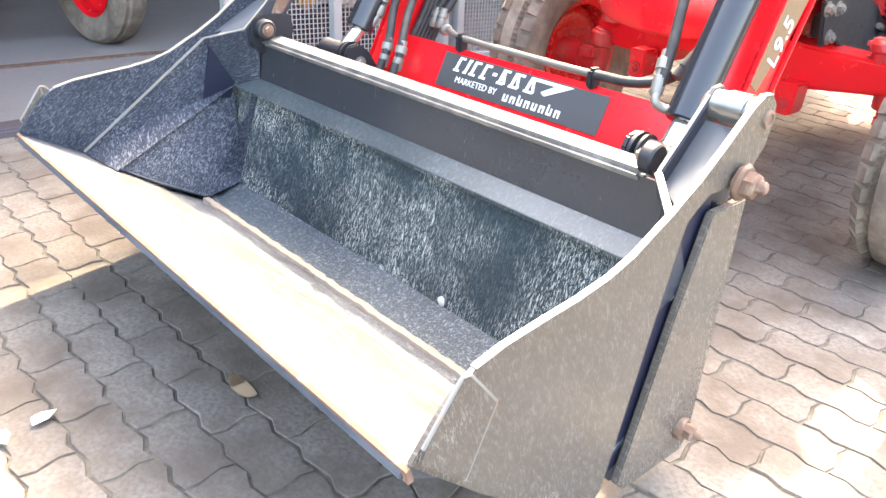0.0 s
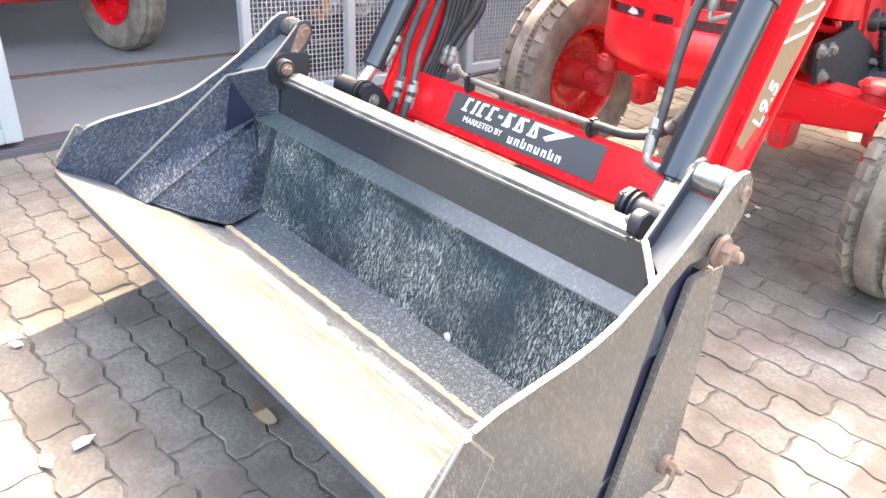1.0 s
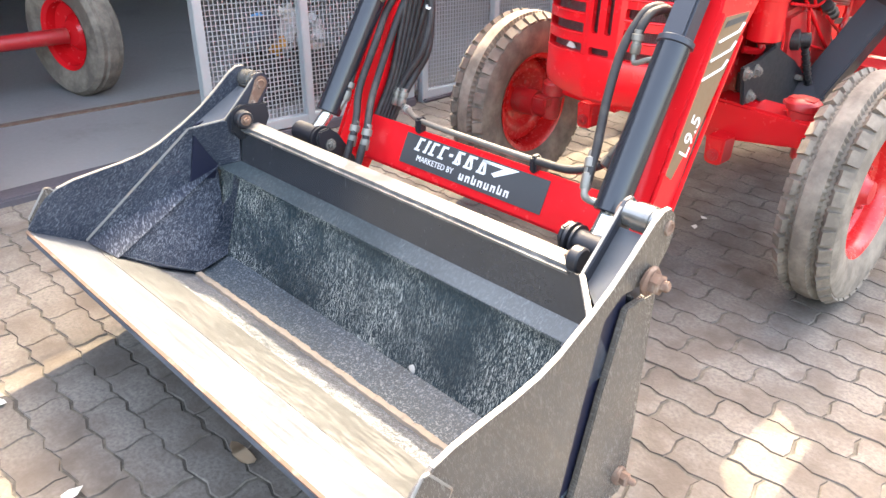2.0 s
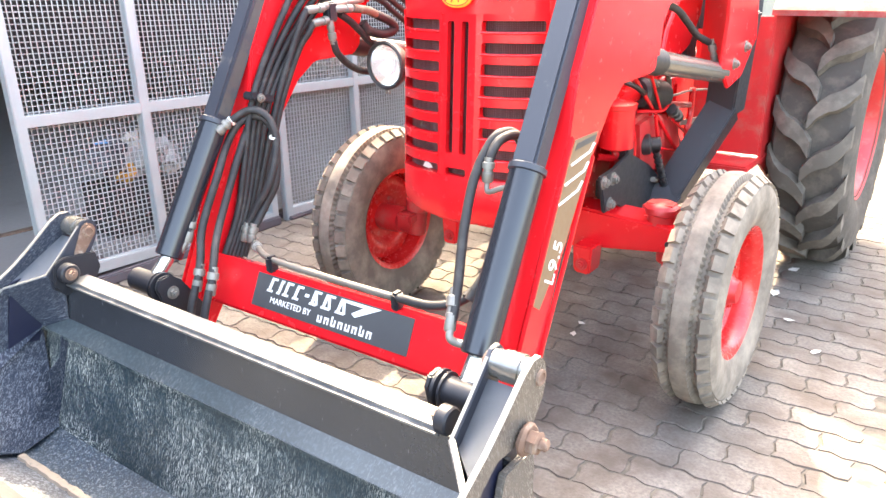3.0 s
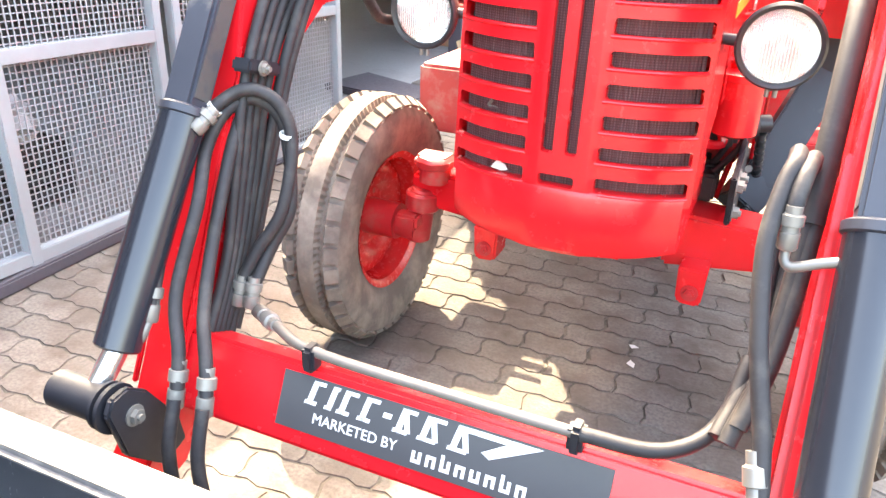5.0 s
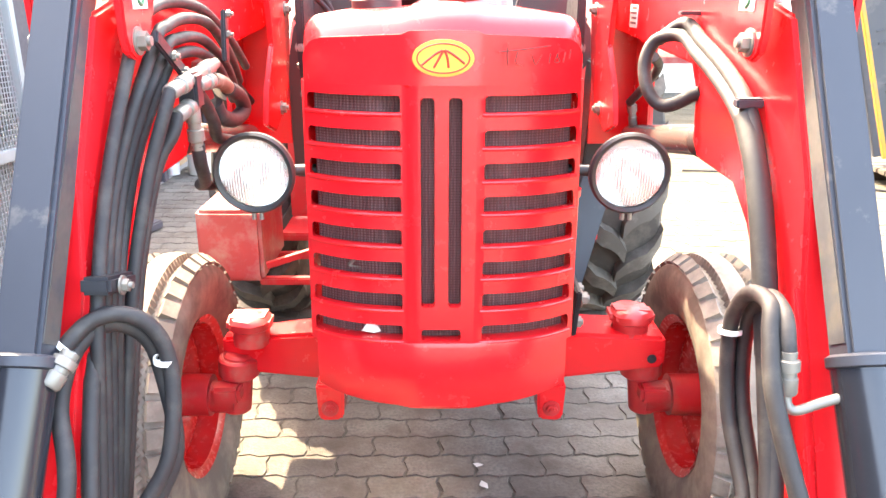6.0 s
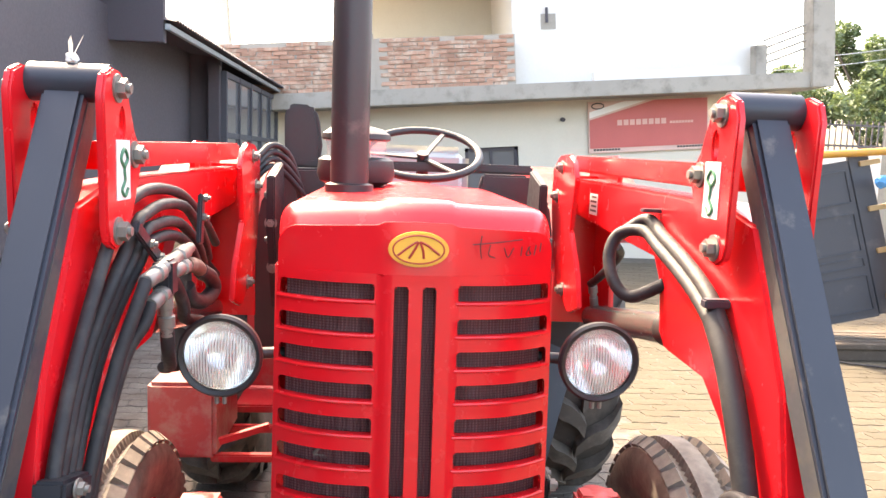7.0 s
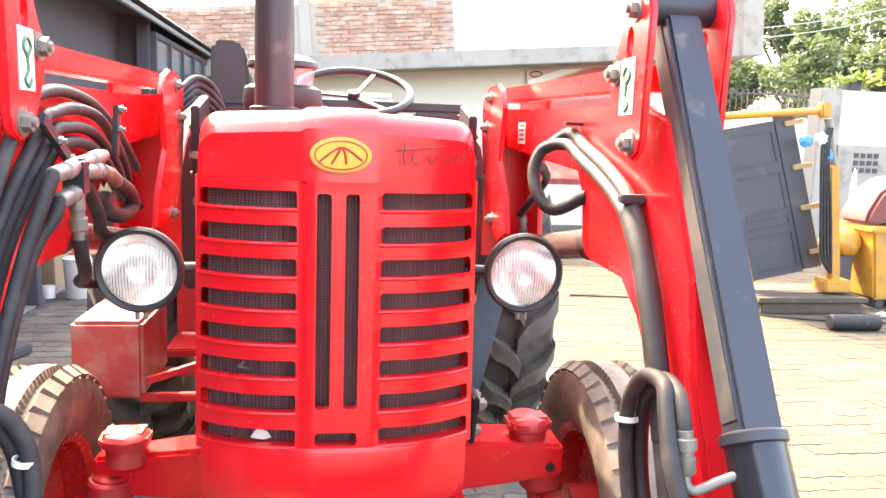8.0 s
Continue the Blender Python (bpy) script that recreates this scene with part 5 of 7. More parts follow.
def front_wheel(ob, s, c=None):
    c = Vector(c or (s * 0.757, 0.455, 0.412))
    prof = [(0.225, -0.072), (0.250, -0.088), (0.300, -0.101), (0.350, -0.102), (0.374, -0.094), (0.384, -0.082), (0.390, -0.052), (0.382, -0.046), (0.384, -0.034), (0.408, -0.028), (0.411, -0.004),
            (0.411, 0.004), (0.408, 0.028), (0.384, 0.034), (0.382, 0.046), (0.390, 0.052), (0.384, 0.082), (0.374, 0.094), (0.350, 0.102), (0.300, 0.101), (0.250, 0.088), (0.225, 0.072)]
    def bend(i, j, r, h):
        if j in (7, 8, 13, 14):
            h += 0.0045 * (1 if i % 2 else -1)
        return r, h
    tyre = part("tyre", lathe(B(), prof, c, (s, 0, 0), TREADS * 6, bend), TYRE, ob, "dusty three-ribbed front tyre", 30)
    for k in range(TREADS):
        a = 2 * math.pi * (k + 0.5) / TREADS
        for h in (-0.066, 0.066):
            b = B()
            p = c + Vector((s * h, 0.394 * math.cos(a), 0.394 * math.sin(a)))
            q = c + Vector((s * h * 1.36, 0.376 * math.cos(a), 0.376 * math.sin(a)))
            beam(b, p + (p - q) * 0.35, q, 0.047, 0.022, 0.0, (0, math.cos(a), math.sin(a)))
            part("shoulder_lug", b, TYRE, tyre)
    rim = [(0.232, -0.080), (0.226, -0.078), (0.208, -0.066), (0.205, -0.03), (0.200, 0.0), (0.205, 0.045), (0.214, 0.066), (0.230, 0.076), (0.236, 0.080)]
    r = part("rim", lathe(B(), rim, c, (s, 0, 0), 48, None, False), RIM_RED, ob, "dusty red rim")
    disc = [(0.203, 0.012), (0.192, -0.006), (0.160, -0.016), (0.122, -0.006), (0.104, 0.014), (0.094, 0.018), (0.0, 0.020)]
    part("disc", lathe(B(), disc, c, (s, 0, 0), 40, None, False), RIM_RED, r)
    b = B()
    lathe(b, [(0.060, -0.10), (0.062, 0.03), (0.045, 0.045), (0.040, 0.065), (0.0, 0.070)], c, (s, 0, 0), 28)
    hub = part("hub", b, RED_DUSTY_DULL, ob)
    for k in range(6):
        a = math.pi * k / 3
        b = B()
        bolt(b, c + Vector((s * 0.018, 0.082 * math.cos(a), 0.085 * math.sin(a))), (s, 0, 0), 0.011, 0.014, False)
        part("wheel_nut", b, RED_DUSTY_DULL, hub)


def rear_wheel(ob, s):
    c, R, w = Vector((s * 0.775, 2.20, 0.70)), 0.665, 0.175
    prof = [(0.355, -w * 0.82), (0.42, -w * 0.98), (0.52, -w * 1.02), (0.61, -w * 0.96), (0.645, -w * 0.85), (R - 0.003, -w * 0.4), (R, 0), (R - 0.003, w * 0.4), (0.645, w * 0.85), (0.61, w * 0.96), (0.52, w * 1.02), (0.42, w * 0.98), (0.355, w * 0.82)]
    tyre = part("tyre", lathe(B(), prof, c, (s, 0, 0), 72, None, False), TYRE_DARK, ob, "large cleated rear tyre, dusty")
    n = 18
    for k in range(n):
        for side in (-1, 1):
            b = B()
            a0 = 2 * math.pi * (k + 0.5 * (side > 0)) / n
            rows = []
            for u in range(6):
                f = u / 5
                h = side * (-0.012 + f * (w * 0.96 + 0.012))
                a = a0 - 0.27 * f ** 1.1 - 0.03 * math.sin(2 * math.pi * f)
                base = R - 0.004 - 0.055 * max(0.0, f - 0.55) ** 1.5 * 3
                lift = 0.050
                wd = 0.041 + 0.012 * f
                row = []
                for da, rr in ((-wd, base - 0.01), (-wd * 0.8, base + lift), (wd * 0.8, base + lift), (wd, base - 0.01)):
                    ang = a + da / R
                    row.append(b.verts.new(c + Vector((s * h, rr * math.cos(ang), rr * math.sin(ang)))))
                rows.append(row)
            for p, q in zip(rows, rows[1:]):
                for i in range(3):
                    b.faces.new((p[i], p[i + 1], q[i + 1], q[i]))
            b.faces.new(rows[0])
            b.faces.new(rows[-1][::-1])
            part("tread_lug", b, TYRE_LUG, tyre, "", 25)
    rim = [(0.365, -w * 0.85), (0.345, -w * 0.8), (0.325, -w * 0.4), (0.325, w * 0.3), (0.345, w * 0.75), (0.365, w * 0.85), (0.372, w * 0.88)]
    r = part("rim", lathe(B(), rim, c, (s, 0, 0), 56, None, False), RED_DUSTY_DULL, ob, "dusty red rear rim")
    part("disc", lathe(B(), [(0.326, 0.02), (0.28, 0.0), (0.20, -0.03), (0.12, -0.02), (0.10, 0.03), (0.0, 0.05)], c, (s, 0, 0), 48, None, False), RIM_RED, r)


def hood_y(x, z):
    """How far back the curved grille face lies."""
    return -0.030 - 0.062 * max(0.0, 1.33 - z) + 0.075 * (abs(x) / 0.283) ** 3.2 + (0.0 if abs(x) < 0.068 else 0.008)


SLOT_Z = [(1.291, 1.325), (1.225, 1.259), (1.159, 1.194), (1.093, 1.128), (1.026, 1.061), (0.959, 0.994), (0.891, 0.926), (0.823, 0.857)]


def grille(ob):
    holes = [(-0.272, -0.081, z0, z1) for z0, z1 in SLOT_Z] + [(0.081, 0.272, z0, z1) for z0, z1 in SLOT_Z]
    holes += [(-0.043, -0.016, 0.900, 1.322), (0.011, 0.038, 0.900, 1.322), (-0.044, 0.039, 0.826, 0.853)]
    e = 0.005
    xs, zs = {-0.283, -0.278, 0.283, 0.278, -0.0685, -0.0675, 0.0685, 0.0675, 0.0}, {0.800, 0.812, 1.345}
    for x0, x1, z0, z1 in holes:
        xs |= {x0, x0 + e, x1 - e, x1}
        zs |= {z0, z0 + e, z1 - e, z1}
    for k in range(-12, 13):
        xs.add(k * 0.0205)
    def thin(vals):
        out = []
        for v in sorted(vals):
            if out and v - out[-1] < 0.0012:
                continue
            out.append(v)
        return out
    xs, zs = thin(xs), thin(zs)
    b = B()
    grid = {}
    def vert(x, z):
        if (x, z) not in grid:
            grid[(x, z)] = b.verts.new((x, hood_y(x, z), z))
        return grid[(x, z)]
    for i in range(len(xs) - 1):
        for j in range(len(zs) - 1):
            xa, xb, za, zb = xs[i], xs[i + 1], zs[j], zs[j + 1]
            xm, zm = (xa + xb) / 2, (za + zb) / 2
            corner = None
            inside = False
            for x0, x1, z0, z1 in holes:
                if x0 < xm < x1 and z0 < zm < z1:
                    inside = True
                    cx, cz = (xm < x0 + e, xm > x1 - e), (zm < z0 + e, zm > z1 - e)
                    if any(cx) and any(cz):
                        corner = (cx[0], cz[0])
            q = [(xa, za), (xb, za), (xb, zb), (xa, zb)]
            if not inside:
                b.faces.new([vert(*p) for p in q])
            elif corner:
                skip = {(True, True): 2, (False, True): 3, (False, False): 0, (True, False): 1}[corner]
                b.faces.new([vert(*p) for k, p in enumerate(q) if k != skip])
    bmesh.ops.recalc_face_normals(b, faces=b.faces)
    if b.faces[0].normal.y > 0:
        bmesh.ops.reverse_faces(b, faces=b.faces[:])
    ext = bmesh.ops.extrude_face_region(b, geom=b.faces[:])
    bmesh.ops.translate(b, vec=(0, 0.022, 0), verts=[g for g in ext["geom"] if isinstance(g, bmesh.types.BMVert)])
    g = part("grille", b, RED, ob, "glossy red slotted grille with vertical centre slots", 50)
    for s in (-1, 1):
        b = B()
        plate(b, [(0.045, 0.80), (0.045, 1.35), (0.33, 1.35), (0.31, 0.95), (0.20, 0.90), (0.16, 0.80)], s * 0.277, s * 0.2825, "x", 0.002)
        part("shell_side", b, RED, ob, "red side of the grille shell")
    # rolled lower lip of each bar
    for x0, x1 in ((-0.276, -0.080), (0.077, 0.274)):
        for z0, z1 in SLOT_Z:
            b = B()
            tube(b, [(x, hood_y(x, z0) - 0.001, z0 - 0.002) for x in np.linspace(x0, x1, 10)], 0.0042, 8, 0)
            part("slot_lip", b, RED, g)
    # radiator and its wire screen, bowed like the grille
    span = np.linspace(-0.262, 0.262, 15)
    b = B()
    rows = [[b.verts.new((x, hood_y(x, z) + 0.040, z)) for x in span] for z in (0.806, 1.338)]
    for i in range(14):
        b.faces.new((rows[0][i], rows[0][i + 1], rows[1][i + 1], rows[1][i]))
    bmesh.ops.solidify(b, geom=b.faces[:], thickness=0.004)
    part("radiator_core", b, CORE, ob, "dull brown finned radiator behind a fine screen")
    b = B()
    for k in range(94):
        x = -0.260 + 0.0056 * k
        vs = [b.verts.new((x + d, hood_y(x, z) + 0.033, z)) for d, z in ((0, 0.806), (0.0013, 0.806), (0.0013, 1.338), (0, 1.338))]
        b.faces.new(vs)
    for k in range(94):
        z = 0.808 + 0.0056 * k
        rows = [[b.verts.new((x, hood_y(x, z) + 0.0325, z + d)) for x in span] for d in (0, 0.0013)]
        for i in range(14):
            b.faces.new((rows[0][i], rows[0][i + 1], rows[1][i + 1], rows[1][i]))
    scr = part("screen_mesh", b, surface("screen_wire", (0.12, 0.035, 0.04), 0.6, swing=0.1, bump=0.0), ob)
    tagged(scr, kind="stuff")


def hood(ob):
    def section(y):
        f = min(1.0, max(0.0, 1 - y / 0.055))
        roll = 0.042 * f * f
        w, top = 0.283 - 0.006 * f * f, 1.476 - roll
        pts = [(-w, 1.336 - 0.39 * min(1.0, max(0.0, y - 0.2) / 0.1)), (-w, top - 0.045)]
        for k in range(1, 9):
            a = math.pi / 2 * k / 8
            pts.append((-w + 0.045 * (1 - math.cos(a)), top - 0.045 + 0.042 * math.sin(a)))
        pts += [(-0.14, top + 0.002), (-0.078, top + 0.005), (-0.066, top + 0.011), (0.0, top + 0.013)]
        return pts + [(-x, z) for x, z in reversed(pts[:-1])]
    ys = [-0.020, -0.010, 0.0, 0.012, 0.03, 0.05, 0.075, 0.10, 0.2, 0.4, 0.6, 0.8, 1.02]
    b = B()
    rows = [[b.verts.new((x, hood_y(x, 1.345), 1.345)) for x, z in section(-0.02)]]
    for y in ys:
        fade = 1 if y < 0.1 else max(0, (0.3 - y) / 0.2)
        rows.append([b.verts.new((x, y + 0.075 * (abs(x) / 0.283) ** 3.2 * fade, z)) for x, z in section(y)])
    for p, q in zip(rows, rows[1:]):
        for i in range(len(p) - 1):
            if len({tuple(round(c, 5) for c in v.co) for v in (p[i], p[i + 1], q[i + 1], q[i])}) == 4:
                b.faces.new((p[i], p[i + 1], q[i + 1], q[i]))
    bmesh.ops.recalc_face_normals(b, faces=b.faces)
    ext = bmesh.ops.extrude_face_region(b, geom=b.faces[:])
    for g in ext["geom"]:
        if isinstance(g, bmesh.types.BMVert):
            g.co = Vector((g.co.x * 0.975, g.co.y + 0.006, g.co.z - 0.006))
    h = part("hood", b, RED, ob, "glossy red engine hood with a raised centre band", 34)
    # badge
    BADGE_RED = plain("badge_red", (0.35, 0.03, 0.02), 0.4)
    b = B()
    plate(b, [(0.058 * math.cos(a), 1.397 + 0.034 * math.sin(a)) for a in np.linspace(0, 2 * math.pi, 40, endpoint=False)], -0.046, -0.034, "y", 0.003)
    badge = part("badge", b, GOLD, ob, "oval amber badge with red strokes")
    b = B()
    tube(b, [(0.049 * math.cos(a), -0.0465, 1.397 + 0.027 * math.sin(a)) for a in np.linspace(0, 2 * math.pi, 33)], 0.0016, 6, 0)
    for pts in (((-0.040, 1.385), (-0.016, 1.404), (-0.002, 1.412)), ((-0.018, 1.380), (-0.008, 1.397), (0.0, 1.412)), ((0.040, 1.388), (0.016, 1.406), (0.002, 1.412)), ((0.010, 1.380), (0.008, 1.397), (0.002, 1.412))):
        part("badge_stroke", tube(B(), [(x, -0.0465, z) for x, z in pts], 0.0024, 6, 4), BADGE_RED, badge)
    part("badge_ring", b, BADGE_RED, badge)
    # pen strokes left on the brow
    b = B()
    def stroke(pts):
        tube(b, [(x, hood_y(x, 1.39) - 0.0105, z) for x, z in pts], 0.0013, 5, 4)
    stroke([(0.105, 1.408), (0.150, 1.412), (0.205, 1.418)])
    stroke([(0.122, 1.425), (0.120, 1.40), (0.123, 1.38)])
    stroke([(0.140, 1.408), (0.137, 1.388), (0.150, 1.382)])
    stroke([(0.168, 1.402), (0.176, 1.383), (0.188, 1.402)])
    stroke([(0.205, 1.404), (0.203, 1.385)])
    stroke([(0.218, 1.402), (0.224, 1.388), (0.214, 1.388), (0.222, 1.404)])
    stroke([(0.236, 1.406), (0.232, 1.386)])
    stroke([(0.247, 1.410), (0.245, 1.392)])
    part("pen_marks", b, plain("pen_ink", (0.06, 0.008, 0.008), 0.5), h)
    # side lettering as plain bars, and the amber side strip
    for s in (-1, 1):
        for k in range(8):
            b = B()
            box(b, (s * 0.2835 - 0.001, 0.36 + k * 0.042, 1.262), (s * 0.2835 + 0.001, 0.392 + k * 0.042, 1.30))
            part("side_name_bar", b, INK, h)
        b = B()
        box(b, (s * 0.2835 - 0.001, 0.33, 1.165), (s * 0.2835 + 0.001, 0.80, 1.20))
        part("side_strip", b, GOLD, h)
    return h


def headlamp(ob, s):
    c = Vector((s * 0.395, 0.075, 1.153))
    ax = Vector((0.02 * s, -1, -0.03)).normalized()
    lamp = part("headlamp", lathe(B(), [(0.020, -0.085), (0.045, -0.075), (0.070, -0.045), (0.080, -0.015), (0.086, -0.004), (0.087, 0.010), (0.082, 0.016), (0.074, 0.012), (0.073, 0.004)], c, ax, 44, None, False), PLASTIC, ob, "round headlamp with fluted glass and a black rim")
    part("reflector", lathe(B(), [(0.0, -0.062), (0.018, -0.060), (0.040, -0.048), (0.060, -0.026), (0.073, 0.004)], c, ax, 40, None, False), BOWL, lamp)
    b = B()
    lathe(b, [(0.0, -0.03), (0.012, -0.032), (0.014, -0.05), (0.0, -0.055)], c, ax, 16)
    part("bulb", b, CLEAR, lamp)
    part("lens", lathe(B(), [(0.0735, 0.006), (0.060, 0.013), (0.040, 0.018), (0.018, 0.021), (0.0, 0.022), (0.0, 0.018), (0.018, 0.017), (0.040, 0.014), (0.060, 0.009), (0.0735, 0.002)], c, ax, 40, None, False), LENS, lamp, "clear glass lens")
    b = B()
    for k in range(-11, 12):
        x = k * 0.0060
        h = math.sqrt(max(0.0, 0.066 ** 2 - x * x))
        lo, hi = -h, h * 0.8
        for u in range(4):
            z0, z1 = lo + (hi - lo) * u / 4, lo + (hi - lo) * (u + 1) / 4
            rod(b, c + Vector((x, -0.0215 + 3.2 * (x * x + z0 * z0), z0)), c + Vector((x, -0.0215 + 3.2 * (x * x + z1 * z1), z1)), 0.0014, seg=6)
    tagged(part("lens_fluting", b, FLUTE, lamp, "moulded flutes of the lens"), kind="stuff")
    for dx in (-0.008, 0.008):
        part("lamp_screw", rod(B(), c + Vector((dx, 0.0, -0.086)), c + Vector((dx, 0.0, -0.103)), 0.005, seg=8), STEEL, lamp)
    b = B()
    rod(b, c + Vector((-s * 0.075, 0.02, 0)), c + Vector((-s * 0.125, 0.03, 0.0)), 0.012, seg=12)
    part("lamp_bracket", b, PLASTIC, lamp)


def tractor():
    ob = thing("tractor", (0, 0.9, 0), "bright red tractor with dusty tyres and a slotted grille", "tractor")
    grille(ob)
    hood(ob)
    for s in (-1, 1):
        headlamp(ob, s)
        front_wheel(ob, s)
        rear_wheel(ob, s)
    # front support with a bowed lower edge
    b = B()
    xs = np.linspace(-0.270, 0.270, 17)
    rows = []
    for x in xs:
        f = (abs(x) / 0.27) ** 3
        y = hood_y(x, 0.80) - 0.004
        zl = 0.664 + 0.024 * (abs(x) / 0.27) ** 2
        rows.append([b.verts.new(p) for p in ((x, y + 0.05, 0.822), (x, y + 0.004, 0.822), (x, y, 0.812), (x, y - 0.004, 0.74), (x, y, zl + 0.012), (x, y + 0.012, zl), (x, 0.42, zl + 0.01), (x, 0.42, 0.80))])
    for p, q in zip(rows, rows[1:]):
        for i in range(8):
            b.faces.new((p[i], p[(i + 1) % 8], q[(i + 1) % 8], q[i]))
    b.faces.new(rows[0])
    b.faces.new(rows[-1][::-1])
    part("front_support", b, RED, ob, "red cast front support with a bowed lower edge", 40)
    for s in (-1, 1):
        b = B()
        plate(b, [(s * 0.258, 0.52), (s * 0.262, 0.425), (s * 0.270, 0.415), (s * 0.322, 0.412), (s * 0.330, 0.422), (s * 0.335, 0.52)], 0.310, 0.40, "y", 0.006)
        part("axle_bracket", b, RED, ob)
        b = B()
        bolt(b, (s * 0.298, 0.308, 0.452), (0, -1, 0), 0.016, 0.012)
        part("bracket_bolt", b, RED_DUSTY_DULL, ob)
        # axle arm: a tapered box beam
        b = B()
        prof = [(s * 0.20, 0.478, 0.640, 0.0), (s * 0.62, 0.528 - (0.045 if s < 0 else 0), 0.618 - (0.035 if s < 0 else 0), 0.075 if s < 0 else 0.0)]
        vs = []
        for x, z0, z1, dy in prof:
            vs.append([b.verts.new(p) for p in ((x, 0.395 + dy, z0), (x, 0.395 + dy, z1), (x, 0.545, z1), (x, 0.545, z0))])
        for i in range(4):
            b.faces.new((vs[0][i], vs[0][(i + 1) % 4], vs[1][(i + 1) % 4], vs[1][i]))
        b.faces.new(vs[0][::-1])
        b.faces.new(vs[1])
        softened(b, 0.010)
        part("axle_beam", b, RED, ob, "red front axle beam")
        b = B()
        ky, kz = (0.068, -0.045) if s < 0 else (0.0, 0.0)
        rod(b, (s * 0.583, 0.397 + ky, 0.556 + kz), (s * 0.583, 0.392 + ky, 0.556 + kz), 0.013, seg=16)
        part("axle_hole", b, BLACK, ob)
        b = B()
        lathe(b, [(0.050, 0.0), (0.050, 0.045), (0.058, 0.050), (0.060, 0.072), (0.050, 0.084), (0.020, 0.090), (0.0, 0.092)], (s * 0.530, 0.455, 0.600 + 0.5 * kz), (0, 0, 1), 24)
        box(b, (s * 0.530 - 0.062, 0.415, 0.646 + 0.5 * kz), (s * 0.530 + 0.058, 0.495, 0.688 + 0.5 * kz), 0.014)
        for v in b.verts:
            v.co += 0.006 * noise.noise_vector(v.co * 26)
        part("kingpin_cap", b, RED_DUSTY_DULL, ob)
        b = B()
        rod(b, (s * 0.575, 0.47, 0.54), (s * 0.595, 0.465, 0.36), 0.043, seg=24, bevel=0.006)
        rod(b, (s * 0.575, 0.47, 0.53), (s * 0.578, 0.47, 0.47), 0.058, seg=24, bevel=0.006)
        rod(b, (s * 0.59, 0.46, 0.40), (s * 0.74, 0.455, 0.412), 0.045, seg=24)
        box(b, (s * 0.60 - 0.04, 0.38, 0.42), (s * 0.60 + 0.04, 0.44, 0.47), 0.01)
        part("steering_knuckle", b, RED_DUSTY_DULL, ob)
    # exhaust, air cleaner, cockpit
    b = B()
    lathe(b, [(0.062, 0.0), (0.062, 0.02), (0.049, 0.024), (0.049, 1.2), (0.046, 1.2)], (-0.162, 0.50, 1.475), (0, 0, 1), 36)
    part("exhaust_pipe", b, surface("exhaust_black", (0.04, 0.033, 0.035), 0.4, metal=0.3, dirt=(0.10, 0.08, 0.075)), ob, "tall dark exhaust pipe")
    pc = (-0.157, 0.76, 1.44)
    part("air_cleaner_base", lathe(B(), [(0.04, 0), (0.05, 0.03), (0.105, 0.055), (0.113, 0.075), (0.108, 0.115), (0.092, 0.125)], pc, (0, 0, 1), 36), PLASTIC, ob, "black air pre-cleaner base")
    part("air_cleaner_bowl", lathe(B(), [(0.084, 0.125), (0.090, 0.175)], pc, (0, 0, 1), 36, None, False), clear_glass("bowl_plastic", 0.25), ob, "clear pre-cleaner bowl")
    part("air_cleaner_core", lathe(B(), [(0.040, 0.12), (0.040, 0.18)], pc, (0, 0, 1), 24), RED_DUSTY_DULL, ob)
    part("air_cleaner_cap", lathe(B(), [(0.094, 0.172), (0.100, 0.176), (0.098, 0.190), (0.075, 0.206), (0.035, 0.214), (0.0, 0.216)], pc, (0, 0, 1), 36), PLASTIC, ob, "black pre-cleaner cap")
    b = B()
    box(b, (-0.42, 1.27, 1.518), (0.46, 1.32, 1.552), 0.008)
    part("dash_bar", b, PLASTIC, ob, "black bar across the dash")
    b = B()
    plate(b, [(-0.52, 0.88), (-0.53, 1.25), (-0.50, 1.40), (-0.42, 1.515), (-0.26, 1.520), (-0.20, 1.46), (-0.24, 0.88)], 1.20, 1.25, "y", 0.008)
    part("dash_bracket", b, PLASTIC, ob)
    b = B()
    plate(b, [(0.46, 1.22), (0.53, 1.30), (0.515, 1.40), (0.43, 1.518), (0.27, 1.518), (0.24, 1.40), (0.26, 1.22)], 1.20, 1.25, "y", 0.008)
    part("dash_bracket", b, PLASTIC, ob)
    sw = Vector((0.060, 1.30, 1.585))
    axw = Vector((0, -0.42, 0.9)).normalized()
    b = B()
    u = axw.orthogonal().normalized()
    v = axw.cross(u)
    tube(b, [sw + 0.205 * (math.cos(a) * u + math.sin(a) * v) for a in np.linspace(0, 2 * math.pi, 41)], 0.014, 12, 0)
    wheel = part("steering_wheel", b, PLASTIC, ob, "black steering wheel")
    b = B()
    for k in range(3):
        a = 2 * math.pi * k / 3 + 0.3
        beam(b, sw - axw * 0.02, sw + 0.2 * (math.cos(a) * u + math.sin(a) * v), 0.022, 0.008, 0.003, axw)
    rod(b, sw - axw * 0.26, sw, 0.022, seg=16)
    lathe(b, [(0.030, 0), (0.036, 0.01), (0.030, 0.02), (0.036, 0.03), (0.030, 0.04), (0.036, 0.05), (0.030, 0.06)], sw - axw * 0.16, axw, 20)
    part("wheel_spoke", b, PLASTIC, wheel)
    b = B()
    box(b, (-0.20, 1.95, 1.18), (0.30, 2.05, 1.62), 0.05, None, 3)
    box(b, (-0.20, 1.60, 1.10), (0.30, 2.0, 1.22), 0.05, None, 3)
